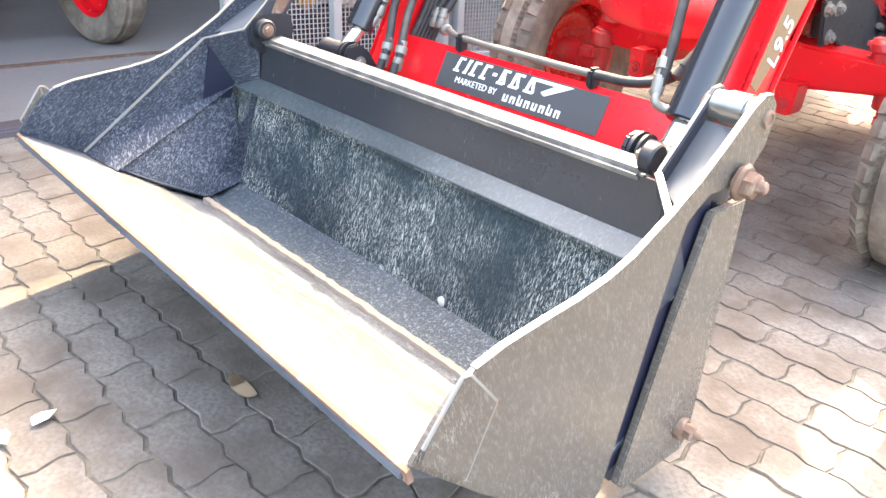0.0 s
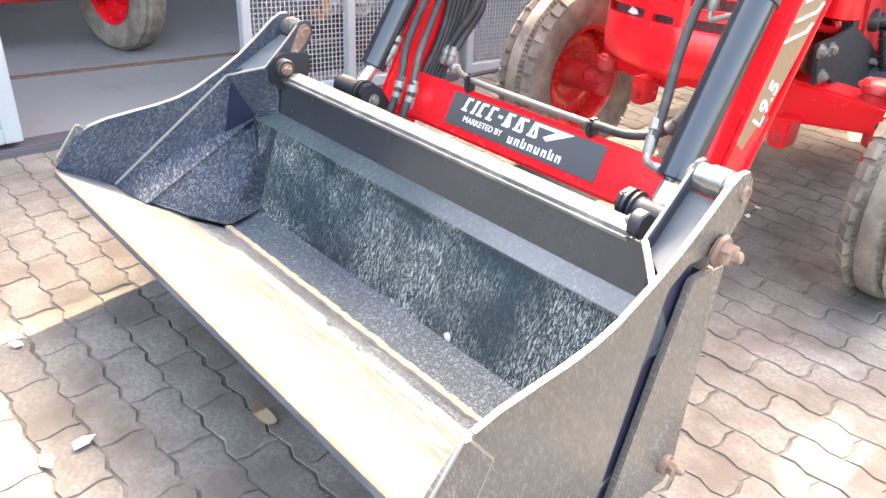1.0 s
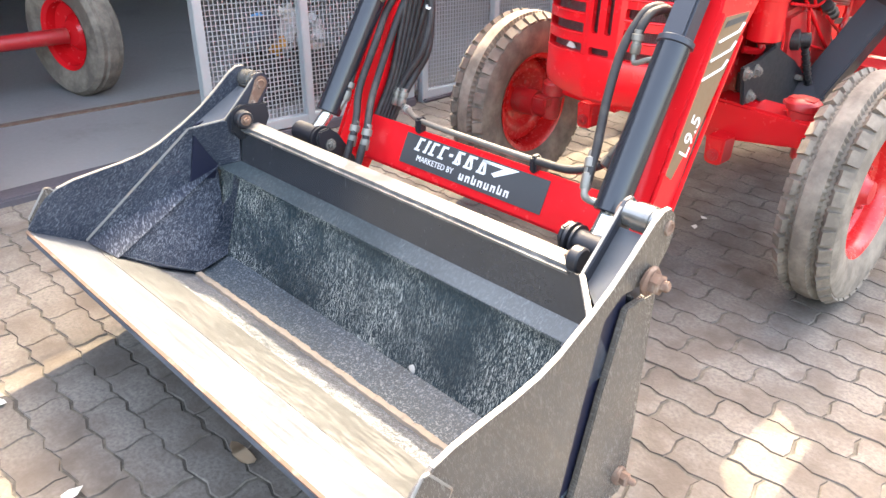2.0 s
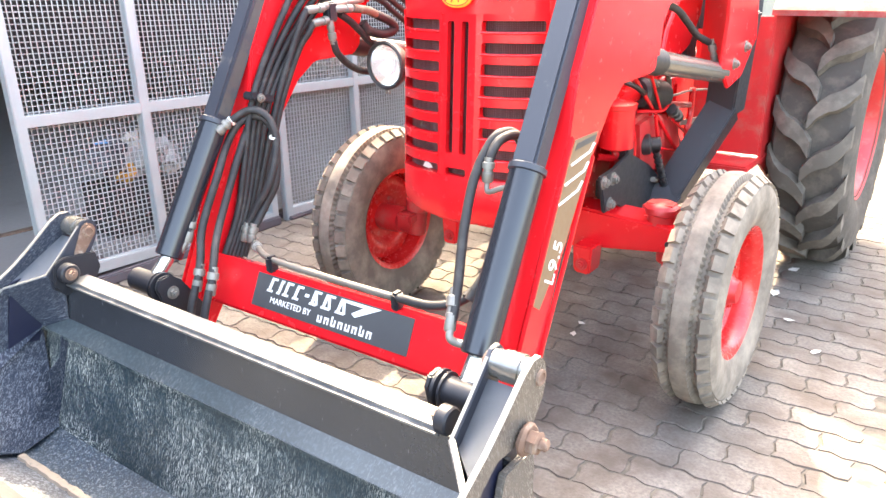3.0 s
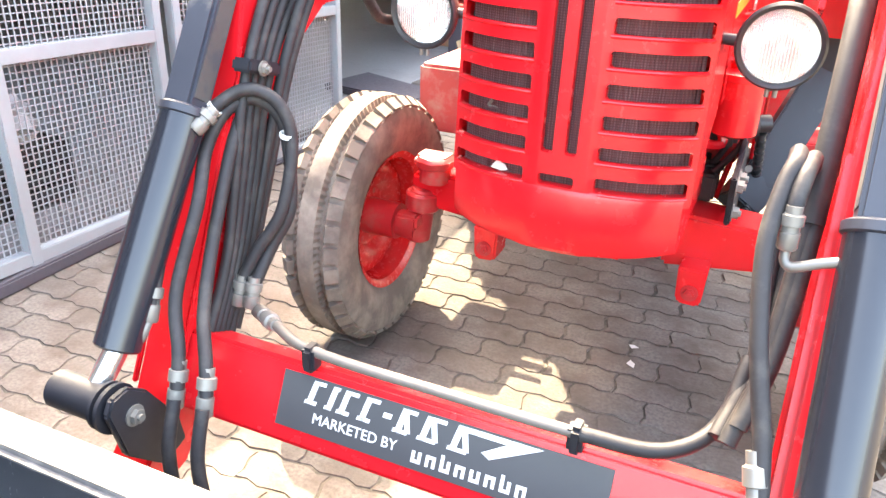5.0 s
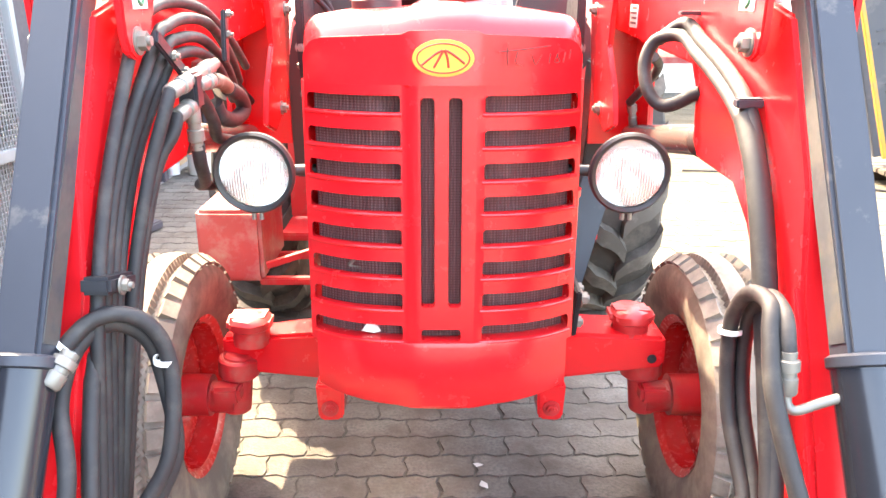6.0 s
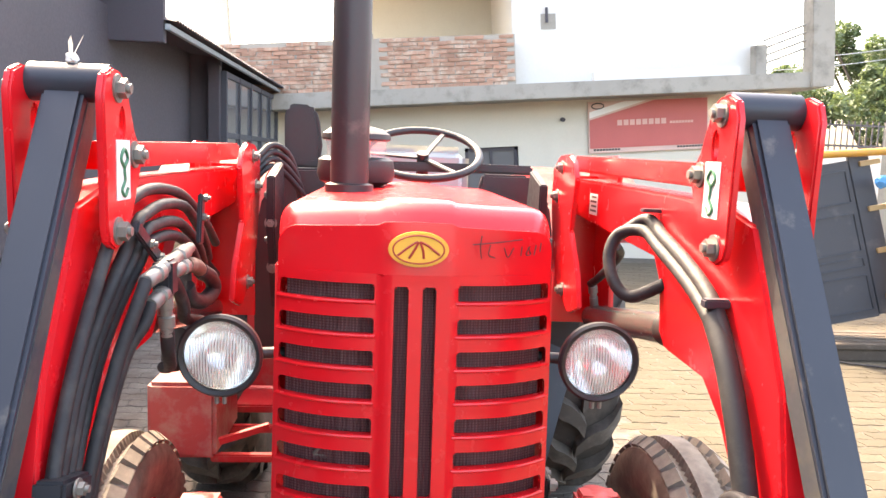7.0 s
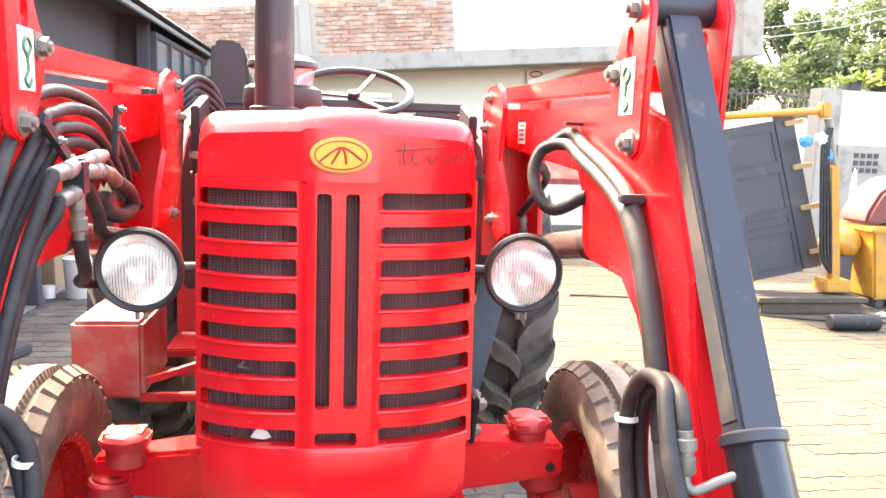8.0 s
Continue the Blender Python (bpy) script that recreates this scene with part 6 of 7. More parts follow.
    part("seat", b, CLEAR_WRAP, ob, "seat still wrapped in crumpled clear plastic")
    b = B()
    plate(b, [(-0.428, 1.545), (-0.435, 1.60), (-0.436, 1.70), (-0.428, 1.730), (-0.405, 1.742), (-0.345, 1.740), (-0.325, 1.725), (-0.312, 1.68), (-0.302, 1.60), (-0.308, 1.548), (-0.33, 1.530), (-0.41, 1.528)], 1.285, 1.325, "y", 0.012)
    part("mirror", b, PLASTIC, ob, "black rectangular mirror back")
    # engine bay
    b = B()
    box(b, (-0.20, 0.35, 0.55), (0.20, 1.35, 1.10), 0.02)
    box(b, (-0.14, 0.10, 0.60), (0.14, 0.40, 0.80), 0.01)
    box(b, (-0.24, 1.30, 0.45), (0.24, 2.4, 1.05), 0.03)
    box(b, (-0.23, 0.55, 0.86), (0.23, 1.30, 0.98), 0.02)
    part("engine_block", b, RED, ob, "red painted engine block")
    part("dash_tower", box(B(), (-0.26, 1.02, 0.95), (0.26, 1.35, 1.44), 0.03), RED, ob, "red cowl below the dash")
    for s in (-1, 1):
        part("foot_board", box(B(), (min(s * 0.24, s * 0.60), 1.25, 0.62), (max(s * 0.24, s * 0.60), 1.95, 0.65), 0.006), RED_DUSTY_DULL, ob, "red foot board")
    for x, y, z, r, h in ((0.315, 0.52, 0.84, 0.062, 0.17), (0.27, 0.80, 0.74, 0.06, 0.20), (-0.27, 0.62, 0.80, 0.05, 0.18), (0.28, 1.02, 0.82, 0.05, 0.22)):
        b = B()
        lathe(b, [(r * 0.7, 0), (r, 0.01), (r, h - 0.02), (r * 1.08, h - 0.018), (r * 1.08, h), (r * 0.4, h + 0.012), (0, h + 0.014)], (x, y, z), (0, 0, 1), 24)
        part("filter_canister", b, RED, ob)
    for pts, r, m in (([(0.30, 0.62, 0.62), (0.33, 0.66, 0.80), (0.31, 0.62, 0.98), (0.27, 0.60, 1.08)], 0.008, RED), ([(0.25, 0.70, 1.0), (0.32, 0.80, 1.0), (0.33, 0.95, 0.93), (0.30, 1.05, 0.80)], 0.012, RED), ([(0.25, 0.75, 0.92), (0.34, 0.86, 0.90), (0.33, 0.90, 0.72)], 0.016, RED_DUSTY_DULL),
                      ([(0.26, 0.55, 1.10), (0.34, 0.60, 1.06), (0.34, 0.70, 1.02), (0.28, 0.82, 1.04)], 0.010, PLASTIC), ([(0.24, 0.9, 1.10), (0.33, 0.92, 1.08), (0.33, 1.0, 0.98)], 0.010, STEEL), ([(0.22, 0.60, 1.12), (0.30, 0.75, 1.12), (0.32, 0.95, 1.10), (0.26, 1.1, 1.08)], 0.014, RED)):
        part("engine_pipe", tube(B(), pts, r, 8, 5), m, ob)
    rnd = random.Random(11)
    for k in range(16):
        s = 1 if k % 3 else -1
        y = 0.5 + 0.05 * k
        b = B()
        tube(b, [(s * 0.22, y, 0.70 + rnd.uniform(0, 0.3)), (s * (0.26 + rnd.uniform(0, 0.07)), y + rnd.uniform(-0.1, 0.1), 0.75 + rnd.uniform(0, 0.3)), (s * 0.24, y + rnd.uniform(-0.2, 0.2), 0.95 + rnd.uniform(-0.2, 0.15))], rnd.choice((0.008, 0.010, 0.014)), 8, 5)
        part("engine_pipe", b, RED, ob)
    for k in range(9):
        s = 1 if k % 3 else -1
        y = 0.45 + 0.09 * k
        b = B()
        tube(b, [(s * 0.24, y, 0.66), (s * (0.30 + rnd.uniform(0, 0.05)), y + 0.03, 0.75 + rnd.uniform(-0.1, 0.1)), (s * 0.27, y + rnd.uniform(-0.1, 0.1), 0.92)], 0.009, 8, 5)
        part("engine_cable", b, PLASTIC, ob)
        b = B()
        box(b, (s * 0.27 - 0.03, y - 0.025, 0.64), (s * 0.27 + 0.03, y + 0.03, 0.72), 0.008)
        part("engine_fitting", b, PLASTIC, ob)
    b = B()
    plate(b, [(0.30, 0.79), (0.42, 0.80), (0.54, 0.83), (0.75, 0.74), (0.94, 0.62), (0.93, 0.50), (0.62, 0.57), (0.46, 0.65), (0.35, 0.645)], 0.345, 0.360, "x", 0.004)
    part("side_guard", b, BLACK, ob, "black side guard plate with bolts")
    pts = curve_points([(0.385, 0.74, 0.80), (0.392, 0.80, 0.69), (0.392, 0.85, 0.60), (0.385, 0.77, 0.545), (0.378, 0.64, 0.55), (0.36, 0.52, 0.57)], 10)
    b = B()
    tube(b, pts, 0.013, 10, 0)
    for p, q in list(zip(pts, pts[1:]))[::2]:
        rod(b, p, p + (q - p) * 0.55, 0.0165, seg=10)
    part("breather_hose", b, PLASTIC, ob, "black corrugated breather hose")
    part("cable_clip", rod(B(), (0.388, 0.76, 0.765), (0.390, 0.785, 0.72), 0.011, seg=12), INK, ob, "white hose clip")
    part("bright_bracket", plate(B(), [(0.95, 0.640), (1.08, 0.655), (1.14, 0.635), (1.10, 0.61), (0.98, 0.618)], 0.335, 0.36, "x", 0.004), STEEL, ob, "bare steel bracket beside the engine")
    part("pump_body", lathe(box(B(), (0.25, 0.60, 0.78), (0.33, 0.74, 0.86), 0.012), [(0.036, 0), (0.040, 0.012), (0.040, 0.06), (0.026, 0.066), (0.026, 0.10), (0.0, 0.104)], (0.31, 0.70, 0.82), (0.8, 0.3, 0.1), 18), PLASTIC, ob, "black feed pump on the engine side")
    part("rocker_cover", box(B(), (-0.16, 0.45, 1.10), (0.17, 1.15, 1.19), 0.03), RED, ob, "red rocker cover")
    for y in (0.60, 0.80, 1.00):
        part("manifold_port", rod(B(), (0.17, y, 1.03), (0.285, y + 0.02, 1.01), 0.030, seg=16, bevel=0.005), RED, ob)
    part("intake_manifold", rod(B(), (0.285, 0.52, 1.01), (0.285, 1.10, 1.02), 0.034, seg=18, bevel=0.006), RED, ob)
    part("push_rod", rod(B(), (0.34, 0.58, 1.10), (0.37, 1.02, 0.74), 0.007, seg=8), RED, ob)
    for y, z in ((0.404, 0.761), (0.325, 0.765), (0.383, 0.673)):
        part("guard_bolt", bolt(B(), (0.360, y, z), (1, 0, 0), 0.017, 0.014), STEEL, ob)
    # housing, control rods and pipes beside the gearbox
    part("clutch_housing", plate(B(), [(0.62, 0.93), (0.75, 0.945), (1.07, 0.875), (1.14, 0.72), (1.10, 0.625), (0.66, 0.72)], 0.245, 0.350, "x", 0.02), RED_DUSTY_DULL, ob, "dusty red clutch housing")
    X = 0.37
    for pts, r, m in (([(0.665, 1.102), (0.801, 0.940)], 0.006, RED), ([(0.744, 0.933), (0.855, 0.686)], 0.007, RED),
                      ([(1.147, 0.985), (1.149, 0.88), (1.122, 0.80), (1.199, 0.699)], 0.014, RED), ([(0.911, 0.985), (1.144, 0.976), (1.45, 0.94)], 0.005, STEEL),
                      ([(0.886, 0.962), (1.160, 0.917)], 0.007, RED_FADED), ([(0.922, 0.939), (1.163, 0.907)], 0.006, RED_FADED),
                      ([(0.801, 0.797), (1.146, 0.709)], 0.005, RED), ([(0.935, 0.887), (1.123, 0.795)], 0.006, RED),
                      ([(0.572, 0.976), (0.812, 0.942), (0.897, 0.965)], 0.006, RED)):
        part("control_rod", tube(B(), [(X, *p) for p in pts], r, 8, 4), m, ob)
    part("control_rod", tube(B(), [(X, 0.862, 0.685), (X, 0.921, 0.587)], 0.009, 10, 2), STEEL, ob, "bare steel rod end")
    part("pedal_lever", tube(B(), [(X, 0.767, 0.676), (X, 0.90, 0.640), (X, 0.997, 0.623), (X, 1.134, 0.622)], 0.011, 10, 4), STEEL, ob, "pale worn pedal lever")
    part("rod_joint", lathe(B(), [(0.0, 0.0), (0.022, 0.0), (0.022, 0.03), (0.017, 0.035), (0.017, 0.08), (0.022, 0.085), (0.022, 0.11), (0.0, 0.112)], (X + 0.004, 0.895, 0.937), (0.0, 0.89, -0.45), 14), PLASTIC, ob, "black rubber joint boot")
    for d in (0.03, 0.08):
        part("joint_clip", lathe(B(), [(0.0235, -0.004), (0.0245, -0.004), (0.0245, 0.004), (0.0235, 0.004)], (X + 0.004, 0.895 + 0.89 * d, 0.937 - 0.45 * d), (0.0, 0.89, -0.45), 14), STEEL, ob, "bright clip")
    part("starter_body", rod(B(), (0.30, 0.72, 1.02), (0.33, 0.90, 0.985), 0.058, seg=20, bevel=0.012), PLASTIC, ob, "black starter motor")
    part("starter_terminal", bolt(B(), (0.352, 0.766, 1.048), (1, 0, 0.2), 0.014, 0.010), STEEL, ob)
    part("heat_plate", plate(B(), [(1.057, 0.864), (1.42, 0.830), (1.38, 0.795), (1.042, 0.845)], 0.362, 0.368, "x", 0.001), STEEL, ob, "pale bare steel plate")
    # fenders
    for s in (-1, 1):
        b = B()
        poly = [(1.48, 0.62), (1.47, 1.27), (1.60, 1.39), (1.85, 1.49), (2.3, 1.53), (2.8, 1.40), (2.95, 0.9), (2.6, 0.9), (2.2, 0.7), (1.7, 0.5)]
        plate(b, poly, s * 0.580, s * 0.592, "x", 0.003)
        # duller red on side and front stands in for shade and haze
        part("fender_side", b, RED_DUSTY_DULL, ob)
        part("fender_front", box(B(), (min(s * 0.27, s * 0.592), 1.452, 0.66), (max(s * 0.27, s * 0.592), 1.467, 1.258), 0.004), RED_DUSTY_DULL, ob)
        b = B()
        top = [(1.455, 1.262), (1.46, 1.285), (1.60, 1.40), (1.85, 1.50), (2.3, 1.54), (2.8, 1.41)]
        rows = [[b.verts.new((s * x, y, z)) for x in (0.575, 1.02)] + [b.verts.new((s * 1.03, y, z - 0.05))] for y, z in top]
        for p, q in zip(rows, rows[1:]):
            b.faces.new((p[0], p[1], q[1], q[0]))
            b.faces.new((p[1], p[2], q[2], q[1]))
        bmesh.ops.solidify(b, geom=b.faces[:], thickness=0.005)
        part("fender", b, RED_FADED, ob, "red rear fender")
    # tool box beside the engine
    b = B()
    box(b, (-0.790, 0.86, 0.605), (-0.580, 1.22, 0.848), 0.012)
    bx = part("tool_box", b, RED_FADED, ob, "faded dusty red steel box")
    b = B()
    for y in (0.88, 1.14):
        part("box_bracket", box(B(), (-0.60, y, 0.585), (-0.36, y + 0.03, 0.610), 0.004), RED_DUSTY_DULL, bx)
    part("box_stay", beam(b, (-0.57, 0.87, 0.66), (-0.42, 0.90, 0.70), 0.02, 0.02), RED_DUSTY_DULL, bx)
    return ob


tractor()
# ---- things round the yard ----
def lump(bm, c, r, seed, squash=(1, 1, 1), rough=0.35, sub=3):
    b = B()
    bmesh.ops.create_icosphere(b, subdivisions=sub, radius=1)
    for v in b.verts:
        k = 1 + rough * noise.noise(v.co * 2.2 + Vector((seed, 0, 0))) + 0.4 * rough * noise.noise(v.co * 6 + Vector((0, seed, 0)))
        v.co = Vector(c) + Vector([v.co[i] * k * r * squash[i] for i in range(3)])
    return merge(bm, b)


def steel_door():
    ob = thing("steel_door", (3.8, 4.8, 0.2), "grey-blue panelled steel door leaning on a yellow frame", "door")
    u = Vector((0.575, 0, 0.115)).normalized()
    w = Vector((0.46, 0.03, -1.36)).normalized()
    tl = Vector((3.24, 4.82, 1.55))
    n = u.cross(w).normalized()
    m = Matrix.Translation(tl) @ Matrix((u, w, n)).transposed().to_4x4()
    part("leaf", box(B(), (0, 0, -0.02), (0.60, 1.42, 0.02), 0.004, m), PANEL, ob)
    part("edge_strip", box(B(), (0.60, -0.05, -0.03), (0.78, 1.40, 0.005), 0.004, m), PANEL, ob)
    for y0, y1 in ((0.08, 0.36), (0.46, 0.80), (0.86, 0.94), (1.02, 1.34)):
        for lo, hi in (((0.16, y0), (0.56, y0 + 0.014)), ((0.16, y1), (0.56, y1 + 0.014)), ((0.55, y0), (0.562, y1))):
            part("moulding", box(B(), (*lo, -0.03), (*hi, -0.018), 0.003, m), PANEL, ob)
    for y in (0.02, 0.42, 0.80, 1.22):
        part("hinge_tab", box(B(), (0.68, y, -0.055), (0.86, y + 0.045, -0.03), 0.004, m), surface("tab_yellow", (0.40, 0.27, 0.13), 0.6), ob, "pale yellow hinge tab")


def yellow_frame():
    ob = thing("excavator_frame", (4.3, 4.7, 0), "yellow steel machine frame with hoses, standing in the yard", "machine frame")
    part("top_tube", rod(B(), (3.20, 4.72, 1.675), (4.22, 4.72, 1.765), 0.032, seg=18), YELLOW, ob)
    part("left_post", beam(B(), (3.24, 4.72, 1.66), (3.72, 4.72, 0.22), 0.035, 0.035, 0.004), YELLOW, ob)
    part("right_post", beam(B(), (4.37, 4.70, 1.30), (4.50, 4.70, 0.24), 0.085, 0.09, 0.01), YELLOW, ob)
    part("head_block", box(B(), (4.19, 4.66, 1.70), (4.29, 4.76, 1.84), 0.02), YELLOW, ob)
    part("foot", box(B(), (4.36, 4.60, 0.17), (4.62, 4.80, 0.28), 0.015), YELLOW, ob)
    part("ram", rod(B(), (4.28, 4.70, 1.70), (4.40, 4.70, 1.20), 0.035, seg=18), STEEL, ob)
    for k in range(4):
        part("hose", tube(B(), [(4.24 + 0.02 * k, 4.66, 1.62), (4.20 + 0.02 * k, 4.62, 1.40), (4.25 + 0.03 * k, 4.62, 0.9), (4.30 + 0.03 * k, 4.62, 0.5), (4.42, 4.64, 0.34)], 0.014, 8, 5), HOSE, ob)
    ob2 = thing("cloth_bundle", (4.1, 4.66, 1.45), "blue and white rags hung on the yellow frame", "rags")
    part("rag", lump(B(), (4.05, 4.64, 1.50), 0.065, 3, (1, 0.6, 0.8)), BLUE, ob2, "blue rag")
    part("rag", lump(B(), (4.19, 4.64, 1.52), 0.06, 5, (1, 0.6, 0.9)), PAPER, ob2, "white rag")
    part("rag", lump(B(), (4.27, 4.64, 1.38), 0.055, 8, (0.7, 0.6, 1.3)), BLUE, ob2, "blue rag")
    part("rag", lump(B(), (4.55, 4.64, 1.10), 0.05, 9, (0.5, 0.4, 3.2)), PAPER, ob2, "white strip")


def yard_clutter():
    ob = thing("timber_skid", (4.2, 4.75, 0), "weathered timber skid under the steel door", "skid")
    for y in (4.55, 4.95):
        part("runner", box(B(), (3.70, y - 0.06, 0.0), (4.66, y + 0.06, 0.10), 0.01), TIMBER, ob)
    for k in range(5):
        part("board", box(B(), (3.66, 4.47 + 0.115 * k, 0.10), (4.70, 4.575 + 0.115 * k, 0.145), 0.008), TIMBER, ob)
    ob = thing("yellow_tank", (4.75, 4.9, 0), "worn yellow ribbed roller on its side", "roller")
    part("drum", lathe(B(), [(0.0, 0), (0.10, 0.01), (0.16, 0.05), (0.18, 0.10), (0.175, 0.12), (0.18, 0.14), (0.18, 0.18), (0.15, 0.24), (0.09, 0.27), (0, 0.27)], (4.66, 4.95, 0.46), (0.5, 0.2, 1), 26), YELLOW, ob)
    part("stand", box(B(), (4.60, 4.85, 0.0), (4.80, 5.05, 0.48), 0.02), DARK, ob)
    ob = thing("orange_bin", (5.2, 4.9, 0), "orange steel bin with a worn rim", "bin")
    part("body", plate(B(), [(4.85, 0.72), (5.75, 0.72), (5.65, 0.08), (4.93, 0.08)], 4.7, 5.2, "y", 0.02), YELLOW, ob)
    part("rim", box(B(), (4.82, 4.67, 0.70), (5.78, 5.23, 0.76), 0.015), YELLOW, ob)
    for x in (4.98, 5.55):
        part("foot", box(B(), (x, 4.75, 0.0), (x + 0.1, 5.15, 0.08), 0.01), DARK, ob)
    ob = thing("maroon_scoop", (5.1, 4.9, 0.7), "maroon steel digger scoop resting on the bin", "scoop")
    part("shell", plate(B(), [(4.80, 0.77), (4.82, 0.88), (4.92, 1.06), (5.10, 1.19), (5.6, 1.24), (5.72, 0.90), (5.4, 0.84), (5.25, 0.765), (5.1, 0.82), (4.95, 0.77)], 4.75, 5.15, "y", 0.03),
         surface("maroon_paint", (0.17, 0.04, 0.036), 0.6, dirt=(0.15, 0.09, 0.075)), ob)
    ob = thing("rubber_roll", (4.15, 3.95, 0), "black rubber roll lying on the paving", "roll")
    part("roll", rod(B(), (3.96, 3.95, 0.065), (4.38, 3.93, 0.065), 0.065, seg=20, bevel=0.01), HOSE, ob)
    for k, (x, y, r) in enumerate(((4.9, 4.3, 0.05), (5.1, 4.2, 0.06), (4.75, 4.35, 0.04), (5.3, 4.35, 0.07))):
        solid("rubble", lump(B(), (x, y, r * 0.5), r, k, (1.3, 1, 0.7)), CONCRETE, "grey lump of rubble on the paving", "rubble", group="rubble by the bin", at=(x, y, 0))
    solid("cable", tube(B(), [(2.2, 5.2, 0.012), (2.9, 5.05, 0.012), (3.4, 4.6, 0.012), (4.0, 4.25, 0.012), (4.7, 4.1, 0.012)], 0.010, 6, 8), HOSE, "thin black cable lying across the yard", "cable", at=(3, 4.8, 0))


def boundary():
    ob = thing("boundary_wall", (8, 9.2, 0), "white and grey boundary wall with perforated blocks", "wall", "", "structure")
    part("wall", box(B(), (7.45, 9.0, 0), (16, 9.2, 2.30), 0.01), WHITE, ob)
    part("lower_plaster", box(B(), (7.45, 8.97, 0), (16, 8.997, 1.5)), SLAB, ob, "grey stained lower plaster")
    for i in range(4):
        for j in range(3):
            part("vent", box(B(), (7.72 + i * 0.11, 8.955, 1.10 + j * 0.11), (7.79 + i * 0.11, 8.97, 1.17 + j * 0.11)), DARK, ob)
    part("pillar", box(B(), (7.08, 8.95, 0), (7.42, 9.25, 2.32), 0.02), SLAB, ob, "stained concrete pillar")
    part("low_wall", box(B(), (5.0, 12.0, 0), (9.2, 12.2, 1.95), 0.01), WHITE, ob)
    ob = thing("railing", (6.8, 11.9, 1.95), "dark metal railing on a low wall", "railing")
    part("rail", box(B(), (4.8, 12.07, 2.02), (9.2, 12.11, 2.06)), DARK, ob)
    part("rail", box(B(), (4.8, 12.07, 2.40), (9.2, 12.11, 2.43)), DARK, ob)
    for k in range(38):
        part("bar", box(B(), (4.8 + 0.116 * k, 12.08, 1.95), (4.82 + 0.116 * k, 12.10, 2.50)), DARK, ob)
    ob = thing("flower_pot", (8.3, 9.1, 2.30), "dark pot with a bright yellow-green plant on the wall", "plant")
    part("pot", box(B(), (7.55, 9.0, 2.30), (7.75, 9.2, 2.50), 0.02), DARK, ob)
    b = B()
    rnd = random.Random(2)
    for k in range(160):
        leaf_card(b, Vector((7.78 + rnd.gauss(0, 0.18), 9.1 + rnd.gauss(0, 0.1), 2.42 + abs(rnd.gauss(0, 0.07)))), 0.07, rnd)
    tagged(part("foliage", b, surface("bright_leaves", (0.30, 0.36, 0.04), 0.6, each=0.3), ob), kind="stuff")


def leaf_card(bm, p, size, rnd):
    """One folded leaf."""
    d = Vector((rnd.gauss(0, 1), rnd.gauss(0, 1), rnd.gauss(0, 0.7))).normalized()
    e = d.orthogonal().normalized()
    e.rotate(Matrix.Rotation(rnd.uniform(0, 6.28), 3, d))
    f = d.cross(e) * size * 0.15
    a, c = p - d * size, p + d * size
    vs = [bm.verts.new(q) for q in (a, p + e * size * 0.45 + f, c, p - e * size * 0.45 + f)]
    bm.faces.new((vs[0], vs[1], vs[2]))
    bm.faces.new((vs[0], vs[2], vs[3]))


def tree(at, height, spread, seed, leaves=16000, size=0.095):
    rnd = random.Random(seed)
    ob = thing("tree", at, "leafy green tree behind the boundary wall", "tree", "trees behind the yard")
    at = Vector(at)
    b = B()
    top = at + Vector((0.2, 0.1, height * 0.55))
    tube(b, [at, at + Vector((0.1, 0, height * 0.25)), top], 0.16, 8, 4)
    tips = []
    for k in range(9):
        a = 2 * math.pi * k / 9 + rnd.uniform(-0.3, 0.3)
        tip = top + Vector((math.cos(a) * spread * rnd.uniform(0.4, 0.85), math.sin(a) * spread * rnd.uniform(0.4, 0.85), height * rnd.uniform(0.0, 0.42)))
        start = at.lerp(top, rnd.uniform(0.5, 1.0))
        tube(b, [start, start.lerp(tip, 0.5) + Vector((0, 0, 0.2)), tip], 0.05, 6, 3)
        tips.append(tip)
    part("trunk", b, BARK, ob, "grey-brown trunk with limbs")
    clumps = []
    for tip in tips:
        for k in range(4):
            clumps.append((tip + Vector((rnd.gauss(0, 0.45), rnd.gauss(0, 0.45), rnd.gauss(0.1, 0.38))), rnd.uniform(0.28, 0.6)))
    bm = B()
    for k in range(leaves):
        c, r = clumps[k % len(clumps)]
        v = Vector((rnd.gauss(0, 1), rnd.gauss(0, 1), rnd.gauss(0, 0.8)))
        leaf_card(bm, c + v.normalized() * r * rnd.uniform(0.6, 1.05), size * rnd.uniform(0.6, 1.2), rnd)
    tagged(part("crown", bm, LEAF, ob, "", 180), kind="stuff")


